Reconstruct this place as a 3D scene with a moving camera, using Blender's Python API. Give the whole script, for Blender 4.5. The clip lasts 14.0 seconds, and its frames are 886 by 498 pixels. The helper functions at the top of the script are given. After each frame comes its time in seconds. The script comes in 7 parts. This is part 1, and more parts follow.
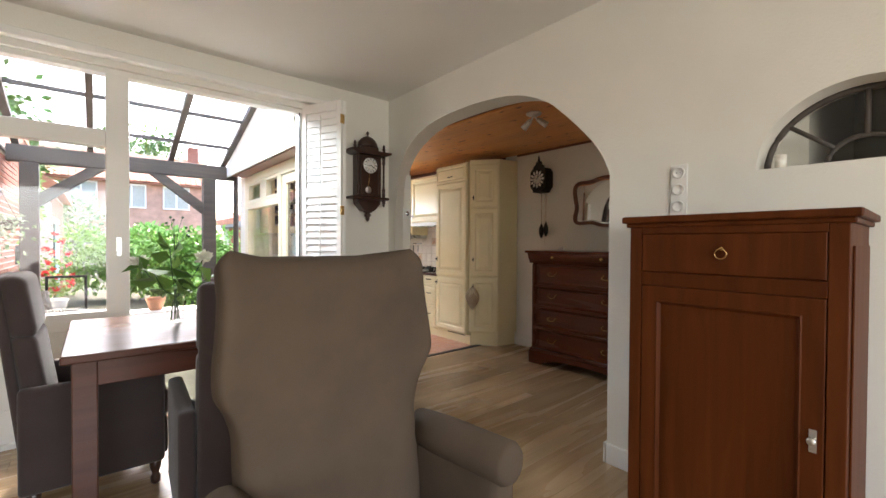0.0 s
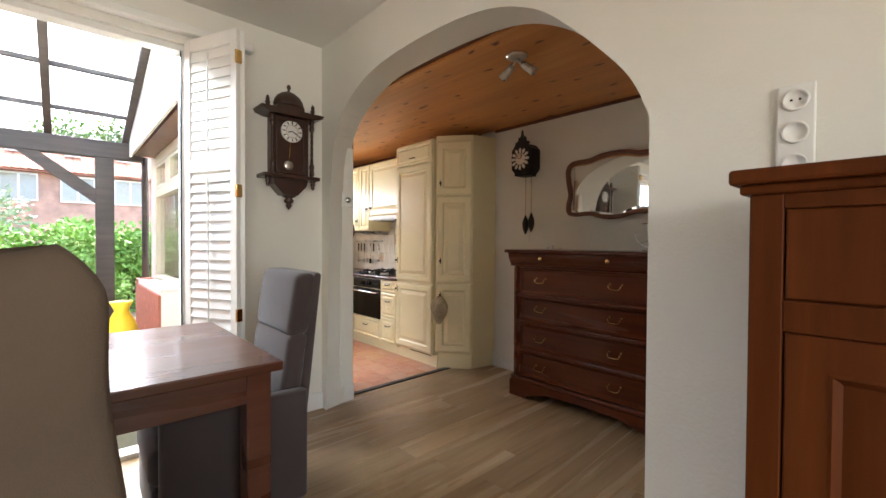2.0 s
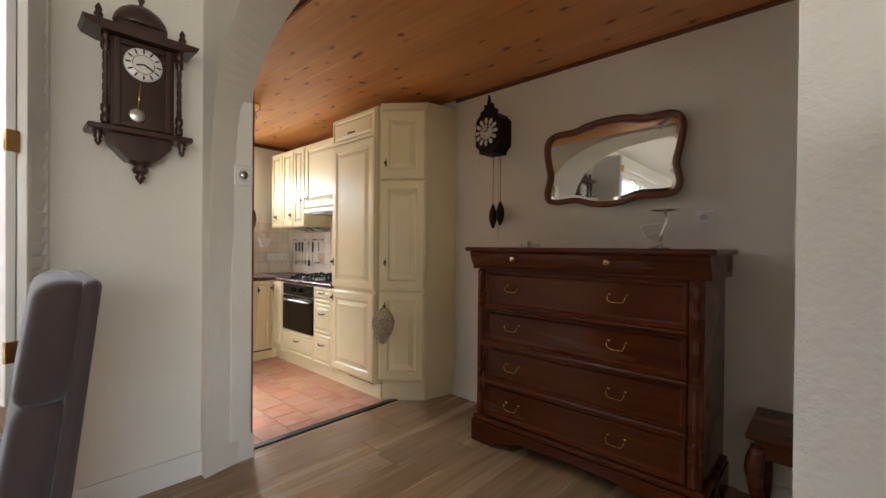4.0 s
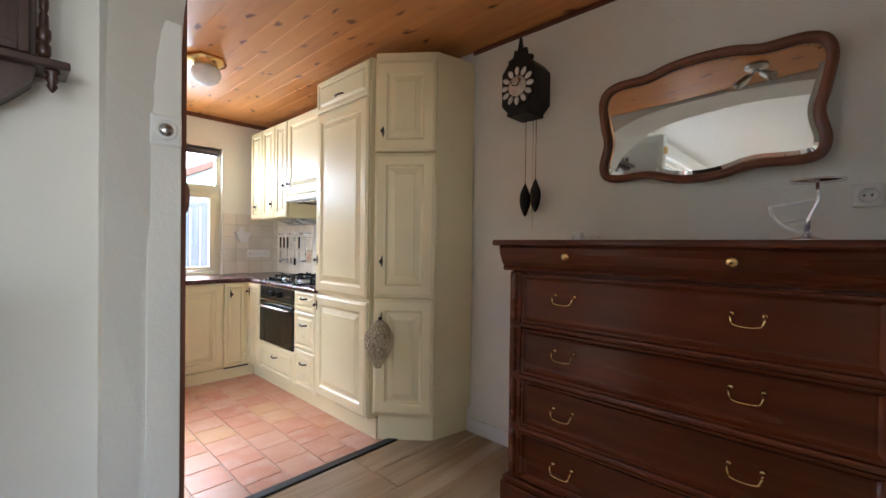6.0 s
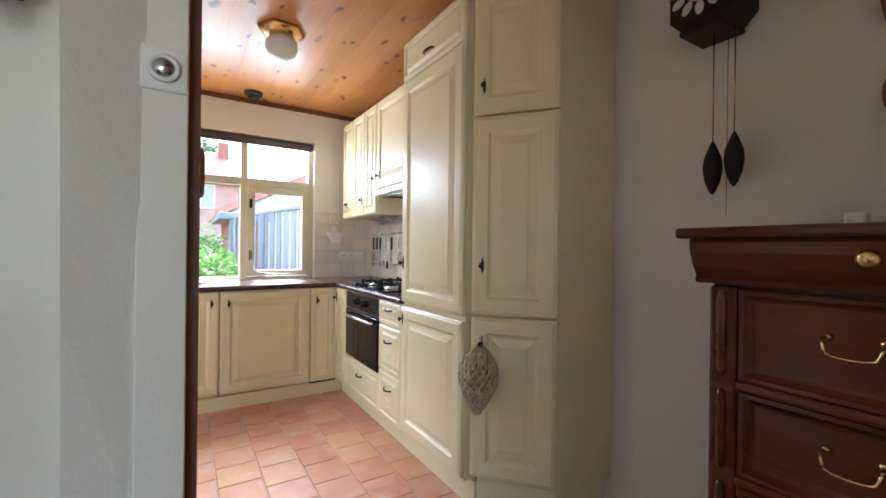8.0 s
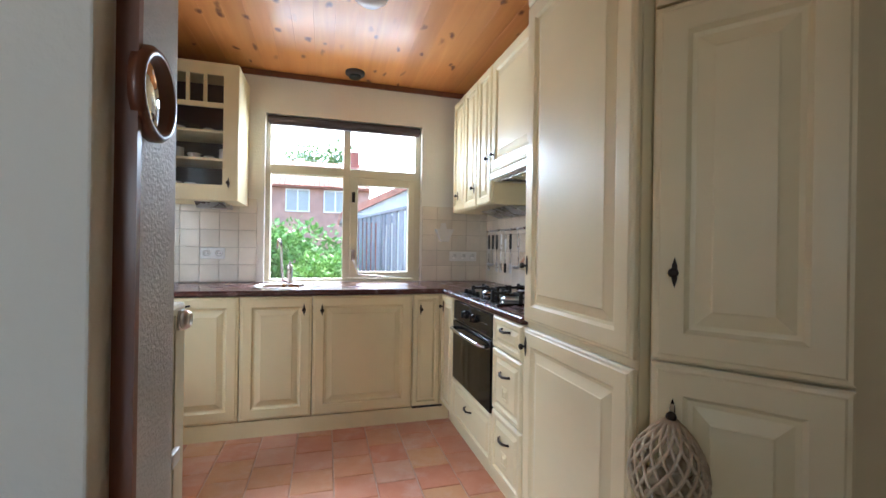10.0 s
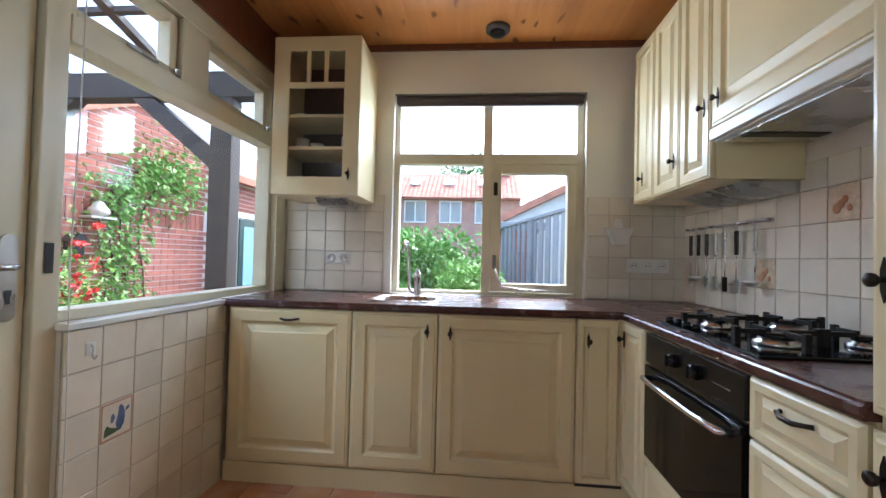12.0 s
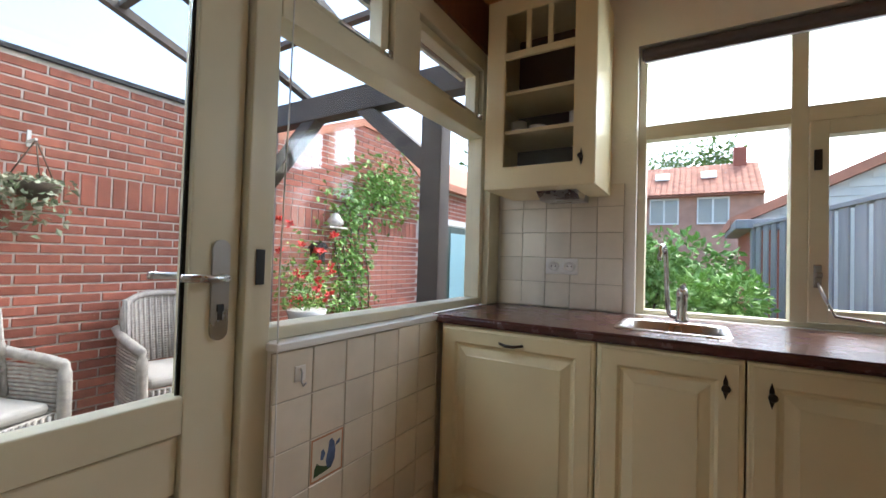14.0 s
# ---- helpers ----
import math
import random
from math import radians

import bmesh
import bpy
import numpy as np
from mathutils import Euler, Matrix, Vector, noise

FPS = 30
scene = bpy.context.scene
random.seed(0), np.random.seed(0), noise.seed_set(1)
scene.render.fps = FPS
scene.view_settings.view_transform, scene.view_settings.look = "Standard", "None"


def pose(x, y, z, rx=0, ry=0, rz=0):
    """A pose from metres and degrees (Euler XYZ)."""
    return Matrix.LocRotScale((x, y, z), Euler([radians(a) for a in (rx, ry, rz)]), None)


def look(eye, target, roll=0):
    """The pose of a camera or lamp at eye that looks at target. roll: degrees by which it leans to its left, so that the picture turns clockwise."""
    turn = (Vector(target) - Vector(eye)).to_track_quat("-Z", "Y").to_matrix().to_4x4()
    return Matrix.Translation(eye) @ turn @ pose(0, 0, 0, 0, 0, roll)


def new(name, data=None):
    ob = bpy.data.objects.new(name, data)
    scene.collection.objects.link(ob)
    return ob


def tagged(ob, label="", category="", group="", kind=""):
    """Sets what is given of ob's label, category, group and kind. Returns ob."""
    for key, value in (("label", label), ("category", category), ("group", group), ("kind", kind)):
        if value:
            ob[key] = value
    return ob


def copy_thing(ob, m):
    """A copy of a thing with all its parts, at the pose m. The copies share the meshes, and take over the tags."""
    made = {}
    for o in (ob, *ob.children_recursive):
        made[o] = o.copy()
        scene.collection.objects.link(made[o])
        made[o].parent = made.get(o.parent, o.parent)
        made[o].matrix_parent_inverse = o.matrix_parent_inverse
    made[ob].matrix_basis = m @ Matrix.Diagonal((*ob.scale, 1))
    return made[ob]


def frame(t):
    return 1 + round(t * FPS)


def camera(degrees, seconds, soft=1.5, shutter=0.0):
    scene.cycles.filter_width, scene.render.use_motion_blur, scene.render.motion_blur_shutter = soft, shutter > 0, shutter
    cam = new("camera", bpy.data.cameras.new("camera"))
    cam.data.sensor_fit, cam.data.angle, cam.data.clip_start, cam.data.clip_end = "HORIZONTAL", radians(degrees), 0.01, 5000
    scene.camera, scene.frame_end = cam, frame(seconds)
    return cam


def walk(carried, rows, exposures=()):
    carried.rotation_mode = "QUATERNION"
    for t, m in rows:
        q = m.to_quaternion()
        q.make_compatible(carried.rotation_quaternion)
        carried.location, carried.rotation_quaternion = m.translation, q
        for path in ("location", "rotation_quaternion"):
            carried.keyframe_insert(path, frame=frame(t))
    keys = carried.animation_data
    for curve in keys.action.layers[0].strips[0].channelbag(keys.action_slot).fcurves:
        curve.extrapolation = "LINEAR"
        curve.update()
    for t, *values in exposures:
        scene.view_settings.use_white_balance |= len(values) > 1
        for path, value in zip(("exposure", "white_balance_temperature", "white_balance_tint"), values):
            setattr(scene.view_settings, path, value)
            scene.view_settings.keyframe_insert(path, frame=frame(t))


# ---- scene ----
cam = camera(93.7, 14.0)
PATH = [
    (0, (0.184, 0.101, 1.301), (1.469, 1.633, 1.273), 0.3),
    (0.5, (0.357, 0.278, 1.281), (1.65, 1.805, 1.252), 0.4),
    (1, (0.569, 0.444, 1.271), (1.869, 1.964, 1.244), 0.5),
    (1.5, (0.825, 0.604, 1.277), (2.138, 2.112, 1.244), 0.5),
    (2, (1.047, 0.783, 1.283), (2.399, 2.257, 1.251), 0.3),
    (2.5, (1.269, 0.942, 1.258), (2.645, 2.394, 1.236), 0.4),
    (3, (1.444, 1.081, 1.247), (2.85, 2.503, 1.231), 0.4),
    (3.5, (1.613, 1.197, 1.226), (3.049, 2.588, 1.219), 0.4),
    (3.7, (1.684, 1.244, 1.227), (3.134, 2.621, 1.22), 0.5),
    (5.8, (2.249, 1.836, 1.206), (3.725, 3.187, 1.186), 0.6),
    (6, (2.298, 1.893, 1.199), (3.747, 3.271, 1.18), 0.7),
    (6.5, (2.414, 2.017, 1.193), (3.778, 3.479, 1.175), 0.6),
    (7, (2.53, 2.147, 1.17), (3.795, 3.695, 1.159), 0.6),
    (7.5, (2.641, 2.303, 1.173), (3.807, 3.928, 1.166), 0.7),
    (8, (2.746, 2.44, 1.168), (3.81, 4.134, 1.165), 0.7),
    (8.2, (2.807, 2.503, 1.168), (3.824, 4.225, 1.162), 0.7),
    (10.3, (3.099, 3.202, 1.128), (3.534, 5.154, 1.144), 1.0),
    (10.5, (3.143, 3.296, 1.118), (3.501, 5.263, 1.148), 1.1),
    (11, (3.19, 3.468, 1.132), (3.385, 5.458, 1.163), 1.3),
    (11.5, (3.194, 3.634, 1.11), (3.215, 5.633, 1.148), 1.3),
    (12, (3.153, 3.816, 1.103), (2.982, 5.808, 1.147), 1.4),
    (12.5, (3.102, 3.951, 1.101), (2.726, 5.915, 1.146), 1.5),
    (13, (3.036, 4.086, 1.111), (2.439, 5.995, 1.153), 1.7),
    (13.5, (2.953, 4.185, 1.109), (2.133, 6.009, 1.164), 1.8),
    (14, (2.842, 4.27, 1.11), (1.805, 5.98, 1.157), 1.7),
]
walk(cam, [(t, look(eye, target, roll)) for t, eye, target, roll in PATH], [(0, 3.32, 6400, 11), (2.5, 3.58, 6450, 11), (3.5, 3.47, 6450, 11), (6, 3.83, 5550, 8.5), (8, 3.62, 5450, 8), (10.5, 3.22, 5300, 8), (11, 3.2, 5150, 7.5), (12, 2.74, 5350, 7), (12.5, 2.62, 5650, 8), (14, 2.18, 5850, 7)])

# ---- world and light ----
world = bpy.data.worlds.new("sky")
scene.world = world
world.use_nodes = True
sky = world.node_tree.nodes.new("ShaderNodeTexSky")
sky.sky_type = 'NISHITA'
sky.sun_disc = False
sky.sun_elevation = radians(52)
sky.sun_rotation = radians(20)
sky.air_density = 1.0
sky.dust_density = 4.0
world.node_tree.links.new(sky.outputs[0], world.node_tree.nodes["Background"].inputs[0])
world.node_tree.nodes["Background"].inputs[1].default_value = 0.15
sun = new("sun", bpy.data.lights.new("sun", "SUN"))
sun.data.energy = 0.5
sun.data.angle = radians(12)
sun.data.color = (1.0, 0.96, 0.9)
sun.matrix_basis = look((0, 0, 20), (-4, -9, 5))

# fill lamp added in an assumed, unseen front window to brighten the rooms
day = new("added_front_light", bpy.data.lights.new("added_front_light", "AREA"))
day.data.shape = 'RECTANGLE'
day.data.size, day.data.size_y = 3.2, 1.5
day.data.energy = 10.5
day.data.color = (1.0, 0.95, 0.87)
day.matrix_basis = look((-0.2, -3.03, 1.55), (-0.2, 0, 1.45))

# daylight of the kitchen window's upper lights and of the sky over the garden doors
for lamp_name, sx, sy, watts, eye_, aim in (("kitchen_daylight", 1.08, 0.28, 3.2, (3.19, 6.57, 1.925), (3.19, 4.6, 0.9)), ("garden_daylight", 1.8, 0.22, 11, (0.6, 4.2, 2.70), (1.5, 2.2, 0.4))):
    lt = new(lamp_name, bpy.data.lights.new(lamp_name, "AREA"))
    lt.data.shape = 'RECTANGLE'
    lt.data.size, lt.data.size_y = sx, sy
    lt.data.energy = watts
    lt.data.color = (0.87, 0.95, 1.0)
    lt.matrix_basis = look(eye_, aim)


# ---- materials ----
def nodes_of(name):
    m = bpy.data.materials.new(name)
    m.use_nodes = True
    nt = m.node_tree
    return m, nt, nt.nodes["Principled BSDF"]


def ramp(nt, fac, stops):
    r = nt.nodes.new("ShaderNodeValToRGB")
    while len(r.color_ramp.elements) < len(stops):
        r.color_ramp.elements.new(0.5)
    for el, (p, c) in zip(r.color_ramp.elements, stops):
        el.position = p
        el.color = (*c, 1)
    nt.links.new(fac, r.inputs[0])
    return r.outputs[0]


def coords(nt, scale=(1, 1, 1), rot=(0, 0, 0), per_object=True):
    tc = nt.nodes.new("ShaderNodeTexCoord")
    mp = nt.nodes.new("ShaderNodeMapping")
    mp.inputs["Scale"].default_value = scale
    mp.inputs["Rotation"].default_value = rot
    out = tc.outputs["Object"]
    if per_object:
        oi = nt.nodes.new("ShaderNodeObjectInfo")
        k = nt.nodes.new("ShaderNodeMath")
        k.operation = 'MULTIPLY'
        k.inputs[1].default_value = 37.0
        nt.links.new(oi.outputs["Random"], k.inputs[0])
        ad = nt.nodes.new("ShaderNodeVectorMath")
        nt.links.new(out, ad.inputs[0])
        nt.links.new(k.outputs[0], ad.inputs[1])
        out = ad.outputs[0]
    nt.links.new(out, mp.inputs[0])
    return mp.outputs[0]


def tex(nt, vec, scale, detail=4, rough=0.55, dist=0.0):
    n = nt.nodes.new("ShaderNodeTexNoise")
    n.inputs["Scale"].default_value = scale
    n.inputs["Detail"].default_value = detail
    n.inputs["Roughness"].default_value = rough
    n.inputs["Distortion"].default_value = dist
    nt.links.new(vec, n.inputs["Vector"])
    return n.outputs["Fac"]


def bump(nt, bsdf, height, strength, dist=0.01):
    b = nt.nodes.new("ShaderNodeBump")
    b.inputs["Strength"].default_value = strength
    b.inputs["Distance"].default_value = dist
    nt.links.new(height, b.inputs["Height"])
    nt.links.new(b.outputs[0], bsdf.inputs["Normal"])


def mix(nt, fac, a, b, mode='MIX'):
    m = nt.nodes.new("ShaderNodeMix")
    m.data_type = 'RGBA'
    m.blend_type = mode
    for sock, v in ((m.inputs[0], fac), (m.inputs[6], a), (m.inputs[7], b)):
        if isinstance(v, (int, float)):
            sock.default_value = v
        elif isinstance(v, tuple):
            sock.default_value = (*v, 1)
        else:
            nt.links.new(v, sock)
    return m.outputs[2]


def surf(name, c, var=0.12, scale=6.0, fine=60.0, rough=0.6, bumps=0.1, bdist=0.003, metal=0.0, coat=0.0, rand=0.0, spec=None, island=False, rvar=0.1, sheen=0.0):
    """A plain surface with stains at one scale and grain at another."""
    m, nt, b = nodes_of(name)
    v = coords(nt)
    lo = tuple(max(0, x * (1 - var)) for x in c)
    hi = tuple(min(1, x * (1 + var)) for x in c)
    big = tex(nt, v, scale)
    col = ramp(nt, big, [(0.3, lo), (0.7, hi)])
    small = tex(nt, v, fine, 3)
    col = mix(nt, 0.5 * var, col, ramp(nt, small, [(0.35, lo), (0.65, hi)]))
    if rand:
        oi = nt.nodes.new("ShaderNodeNewGeometry" if island else "ShaderNodeObjectInfo")
        r = oi.outputs["Random Per Island"] if island else oi.outputs["Random"]
        col = mix(nt, 1.0, col, ramp(nt, r, [(0.0, (1 - rand,) * 3), (1.0, (1 + rand * 0.5,) * 3)]), 'MULTIPLY')
    nt.links.new(col, b.inputs["Base Color"])
    rr = nt.nodes.new("ShaderNodeMapRange")
    rr.inputs[3].default_value, rr.inputs[4].default_value = max(0.02, rough - rvar), min(1, rough + rvar)
    nt.links.new(big, rr.inputs[0])
    nt.links.new(rr.outputs[0], b.inputs["Roughness"])
    b.inputs["Metallic"].default_value = metal
    b.inputs["Coat Weight"].default_value = coat
    b.inputs["Coat Roughness"].default_value = 0.12
    b.inputs["Sheen Weight"].default_value = sheen
    if spec is not None:
        b.inputs["Specular IOR Level"].default_value = spec
    if bumps:
        bump(nt, b, small, bumps, bdist)
    return m


def wood(name, dark, light, axis=0, grain=30.0, rough=0.35, coat=0.0, rand=0.25, island=False, knots=0.0, stretch=14.0, bumps=0.08, spec=0.5):
    m, nt, b = nodes_of(name)
    sc = [1.0, 1.0, 1.0]
    sc[axis] = 1.0 / stretch
    v = coords(nt, tuple(sc))
    if island:
        g = nt.nodes.new("ShaderNodeNewGeometry")
        k = nt.nodes.new("ShaderNodeMath")
        k.operation = 'MULTIPLY'
        k.inputs[1].default_value = 53.0
        nt.links.new(g.outputs["Random Per Island"], k.inputs[0])
        ad = nt.nodes.new("ShaderNodeVectorMath")
        nt.links.new(v, ad.inputs[0])
        nt.links.new(k.outputs[0], ad.inputs[1])
        v = ad.outputs[0]
    f = tex(nt, v, grain, 6, 0.6, 0.6)
    w = tex(nt, v, grain * 0.22, 3, 0.5, 1.2)
    mid = tuple((x + y) / 2 for x, y in zip(dark, light))
    col = mix(nt, 0.55, ramp(nt, w, [(0.25, dark), (0.5, mid), (0.75, light)]), ramp(nt, f, [(0.3, dark), (0.7, light)]))
    if rand:
        if island:
            g = nt.nodes.new("ShaderNodeNewGeometry")
            r = g.outputs["Random Per Island"]
        else:
            r = nt.nodes.new("ShaderNodeObjectInfo").outputs["Random"]
        col = mix(nt, 1.0, col, ramp(nt, r, [(0.0, (1 - rand,) * 3), (1.0, (1 + rand * 0.4,) * 3)]), 'MULTIPLY')
    if knots:
        sk = [1.0, 1.0, 1.0]
        sk[axis] = 0.45
        vk = coords(nt, tuple(sk))
        vo = nt.nodes.new("ShaderNodeTexVoronoi")
        vo.voronoi_dimensions = '2D'
        vo.inputs["Scale"].default_value = knots
        wob = nt.nodes.new("ShaderNodeVectorMath")
        wob.operation = 'SCALE'
        wob.inputs["Scale"].default_value = 0.12
        nz = nt.nodes.new("ShaderNodeTexNoise")
        nz.inputs["Scale"].default_value = 9.0
        nz.inputs["Detail"].default_value = 4.0
        nt.links.new(vk, nz.inputs["Vector"])
        nt.links.new(nz.outputs["Color"], wob.inputs[0])
        ak = nt.nodes.new("ShaderNodeVectorMath")
        nt.links.new(vk, ak.inputs[0])
        nt.links.new(wob.outputs[0], ak.inputs[1])
        nt.links.new(ak.outputs[0], vo.inputs["Vector"])
        knot = ramp(nt, vo.outputs["Distance"], [(0.05, (1, 1, 1)), (0.14, (0, 0, 0))])
        sep = nt.nodes.new("ShaderNodeSeparateColor")
        nt.links.new(vo.outputs["Color"], sep.inputs[0])
        some = ramp(nt, sep.outputs[0], [(0.25, (0, 0, 0)), (0.6, (1, 1, 1))])
        col = mix(nt, mix(nt, 1.0, knot, some, 'MULTIPLY'), col, tuple(x * k for x, k in zip(dark, (0.3, 0.2, 0.15))))
    nt.links.new(col, b.inputs["Base Color"])
    rr = nt.nodes.new("ShaderNodeMapRange")
    rr.inputs[3].default_value, rr.inputs[4].default_value = rough - 0.08, rough + 0.12
    nt.links.new(w, rr.inputs[0])
    nt.links.new(rr.outputs[0], b.inputs["Roughness"])
    b.inputs["Coat Weight"].default_value = coat
    b.inputs["Coat Roughness"].default_value = 0.15
    b.inputs["Specular IOR Level"].default_value = spec
    bump(nt, b, f, bumps, 0.002)
    return m


def glass_mat(name, tint=(1, 1, 1), rough=0.0):
    """A thin pane: light passes straight, with a mirror gloss by angle."""
    m, nt, b = nodes_of(name)
    nt.nodes.remove(b)
    tr = nt.nodes.new("ShaderNodeBsdfTransparent")
    tr.inputs[0].default_value = (*tint, 1)
    gl = nt.nodes.new("ShaderNodeBsdfGlossy")
    gl.inputs["Roughness"].default_value = rough
    lw = nt.nodes.new("ShaderNodeLayerWeight")
    lw.inputs[0].default_value = 0.5
    pw = nt.nodes.new("ShaderNodeMath")
    pw.operation = 'POWER'
    pw.inputs[1].default_value = 4.0
    nt.links.new(lw.outputs["Facing"], pw.inputs[0])
    fr = nt.nodes.new("ShaderNodeMath")
    fr.operation = 'MULTIPLY_ADD'
    fr.inputs[1].default_value = 0.45
    fr.inputs[2].default_value = 0.03
    nt.links.new(pw.outputs[0], fr.inputs[0])
    mx = nt.nodes.new("ShaderNodeMixShader")
    nt.links.new(fr.outputs[0], mx.inputs[0])
    nt.links.new(tr.outputs[0], mx.inputs[1])
    nt.links.new(gl.outputs[0], mx.inputs[2])
    nt.links.new(mx.outputs[0], nt.nodes["Material Output"].inputs[0])
    return m


def leaf_mat(name, a, b_):
    m, nt, b = nodes_of(name)
    g = nt.nodes.new("ShaderNodeNewGeometry")
    nt.links.new(ramp(nt, g.outputs["Random Per Island"], [(0, a), (1, b_)]), b.inputs["Base Color"])
    b.inputs["Roughness"].default_value = 0.5
    b.inputs["Transmission Weight"].default_value = 0.0
    b.inputs["Subsurface Weight"].default_value = 0.0
    return m


M = {}
M['wall'] = surf("wall_paint", (0.78, 0.755, 0.68), 0.03, 1.5, 75, 0.75, 0.42, 0.004)
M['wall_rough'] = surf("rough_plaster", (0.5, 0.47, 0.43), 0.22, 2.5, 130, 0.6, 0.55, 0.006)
M['ceiling'] = surf("ceiling_paint", (0.8, 0.79, 0.75), 0.02, 1.2, 90, 0.85, 0.15)
M['white'] = surf("white_gloss_paint", (0.8, 0.79, 0.75), 0.03, 3, 40, 0.35, 0.04)
M['oak'] = wood("oak_floor", (0.25, 0.155, 0.08), (0.5, 0.35, 0.2), 0, 22, 0.24, 0, 0.15)
M['pine'] = wood("varnished_pine", (0.5, 0.18, 0.042), (0.68, 0.31, 0.085), 1, 16, 0.42, 0.08, 0.1, True, 7.0)
M['cherry'] = wood("red_cherry_veneer", (0.05, 0.0115, 0.0025), (0.12, 0.031, 0.0065), 2, 20, 0.45, 0.0, 0.0, spec=0.12)
M['mahogany'] = wood("dark_mahogany", (0.042, 0.008, 0.0025), (0.15, 0.033, 0.009), 1, 18, 0.25, 0.2, 0.0, stretch=20.0, bumps=0.03, spec=0.3)
M['tablewood'] = wood("red_brown_table_wood", (0.055, 0.015, 0.007), (0.11, 0.033, 0.015), 0, 28, 0.28, 0.3, 0.0)
M['clockwood'] = wood("dark_walnut", (0.022, 0.008, 0.005), (0.06, 0.022, 0.012), 2, 40, 0.35, 0.3, 0.0)
M['frame_brown'] = wood("brown_frame_wood", (0.12, 0.035, 0.016), (0.2, 0.07, 0.03), 2, 30, 0.4, 0.2, 0.0)
M['cream'] = surf("cream_cabinet_lacquer", (0.79, 0.685, 0.42), 0.04, 2.5, 30, 0.36, 0.03, 0.002, coat=0.1)
M['creamframe'] = surf("cream_window_paint", (0.68, 0.63, 0.46), 0.05, 4, 50, 0.4, 0.05)
M['bronze'] = surf("dark_bronze", (0.05, 0.04, 0.032), 0.25, 20, 120, 0.38, 0.1, metal=0.9)
M['brass'] = surf("polished_brass", (0.72, 0.48, 0.2), 0.1, 15, 90, 0.22, 0.03, metal=1.0)
M['chrome'] = surf("chrome", (0.75, 0.75, 0.76), 0.04, 8, 60, 0.14, 0.0, metal=1.0, rvar=0.04)
M['steel'] = surf("brushed_steel", (0.55, 0.55, 0.55), 0.08, 8, 140, 0.28, 0.08, metal=1.0)
M['worktop'] = surf("dark_red_brown_worktop", (0.085, 0.03, 0.025), 0.25, 12, 220, 0.26, 0.05, coat=0.2)
M['black'] = surf("black_enamel", (0.006, 0.006, 0.0065), 0.2, 10, 80, 0.25, 0.03, spec=0.35)
M['blackglass'] = surf("black_oven_glass", (0.004, 0.004, 0.0045), 0.1, 6, 60, 0.08, 0.0, rvar=0.03, spec=0.35)
M['tile'] = surf("glazed_white_tile", (0.74, 0.68, 0.57), 0.05, 9, 40, 0.2, 0.05, rand=0.08)
M['grout'] = surf("grout", (0.47, 0.42, 0.34), 0.15, 20, 150, 0.9, 0.3)
M['terracotta'], _nt, _b = nodes_of("terracotta_tile")
_v = coords(_nt)
_c = ramp(_nt, _nt.nodes.new("ShaderNodeObjectInfo").outputs["Random"], [(0.0, (0.54, 0.17, 0.085)), (0.25, (0.62, 0.31, 0.19)), (0.45, (0.57, 0.22, 0.12)), (0.65, (0.64, 0.37, 0.17)), (0.8, (0.58, 0.25, 0.15)), (1.0, (0.64, 0.36, 0.25))])
_n = tex(_nt, _v, 9, 5)
_c = mix(_nt, 0.35, _c, ramp(_nt, _n, [(0.3, (0.5, 0.2, 0.1)), (0.7, (0.66, 0.4, 0.27))]))
_c = mix(_nt, ramp(_nt, tex(_nt, _v, 5, 6, 0.65), [(0.52, (0, 0, 0)), (0.78, (0.55, 0.55, 0.55))]), _c, (0.7, 0.56, 0.48))
_nt.links.new(_c, _b.inputs["Base Color"])
_b.inputs["Roughness"].default_value = 0.36
bump(_nt, _b, tex(_nt, _v, 40, 3), 0.12, 0.003)
M['tgrout'] = surf("floor_grout", (0.6, 0.42, 0.33), 0.15, 20, 150, 0.85, 0.3)
M['fabric'] = surf("taupe_upholstery", (0.092, 0.066, 0.046), 0.2, 4, 420, 0.9, 0.35, 0.002, spec=0.2)
M['fabric2'] = surf("grey_brown_upholstery", (0.058, 0.042, 0.039), 0.14, 4, 420, 0.9, 0.35, 0.002, spec=0.2, sheen=0.25)
M['brick'] = surf("red_brick", (0.37, 0.125, 0.08), 0.25, 18, 120, 0.85, 0.5, 0.006, rand=0.3)
M['brickfar'] = surf("red_brick_joined", (0.37, 0.125, 0.08), 0.25, 18, 120, 0.85, 0.5, 0.006, rand=0.3, island=True)
# far houses' red brick, lightened so its colour carries the bright haze
M['housebrick'] = surf("haze_lightened_brick", (0.52, 0.3, 0.22), 0.2, 3, 60, 0.9, 0.3)
M['mortar'] = surf("mortar", (0.64, 0.585, 0.52), 0.15, 25, 180, 0.95, 0.5)
M['beam'] = wood("grey_brown_beam", (0.05, 0.04, 0.035), (0.115, 0.095, 0.08), 0, 26, 0.6, 0, 0.2)
M['fencewood'] = wood("grey_fence_wood", (0.26, 0.25, 0.25), (0.42, 0.41, 0.41), 2, 22, 0.75, 0, 0.2)
M['paving'] = surf("grey_paving", (0.36, 0.34, 0.31), 0.15, 6, 60, 0.9, 0.3, rand=0.2)
M['soil'] = surf("garden_ground", (0.09, 0.085, 0.05), 0.3, 3, 30, 0.95, 0.5)
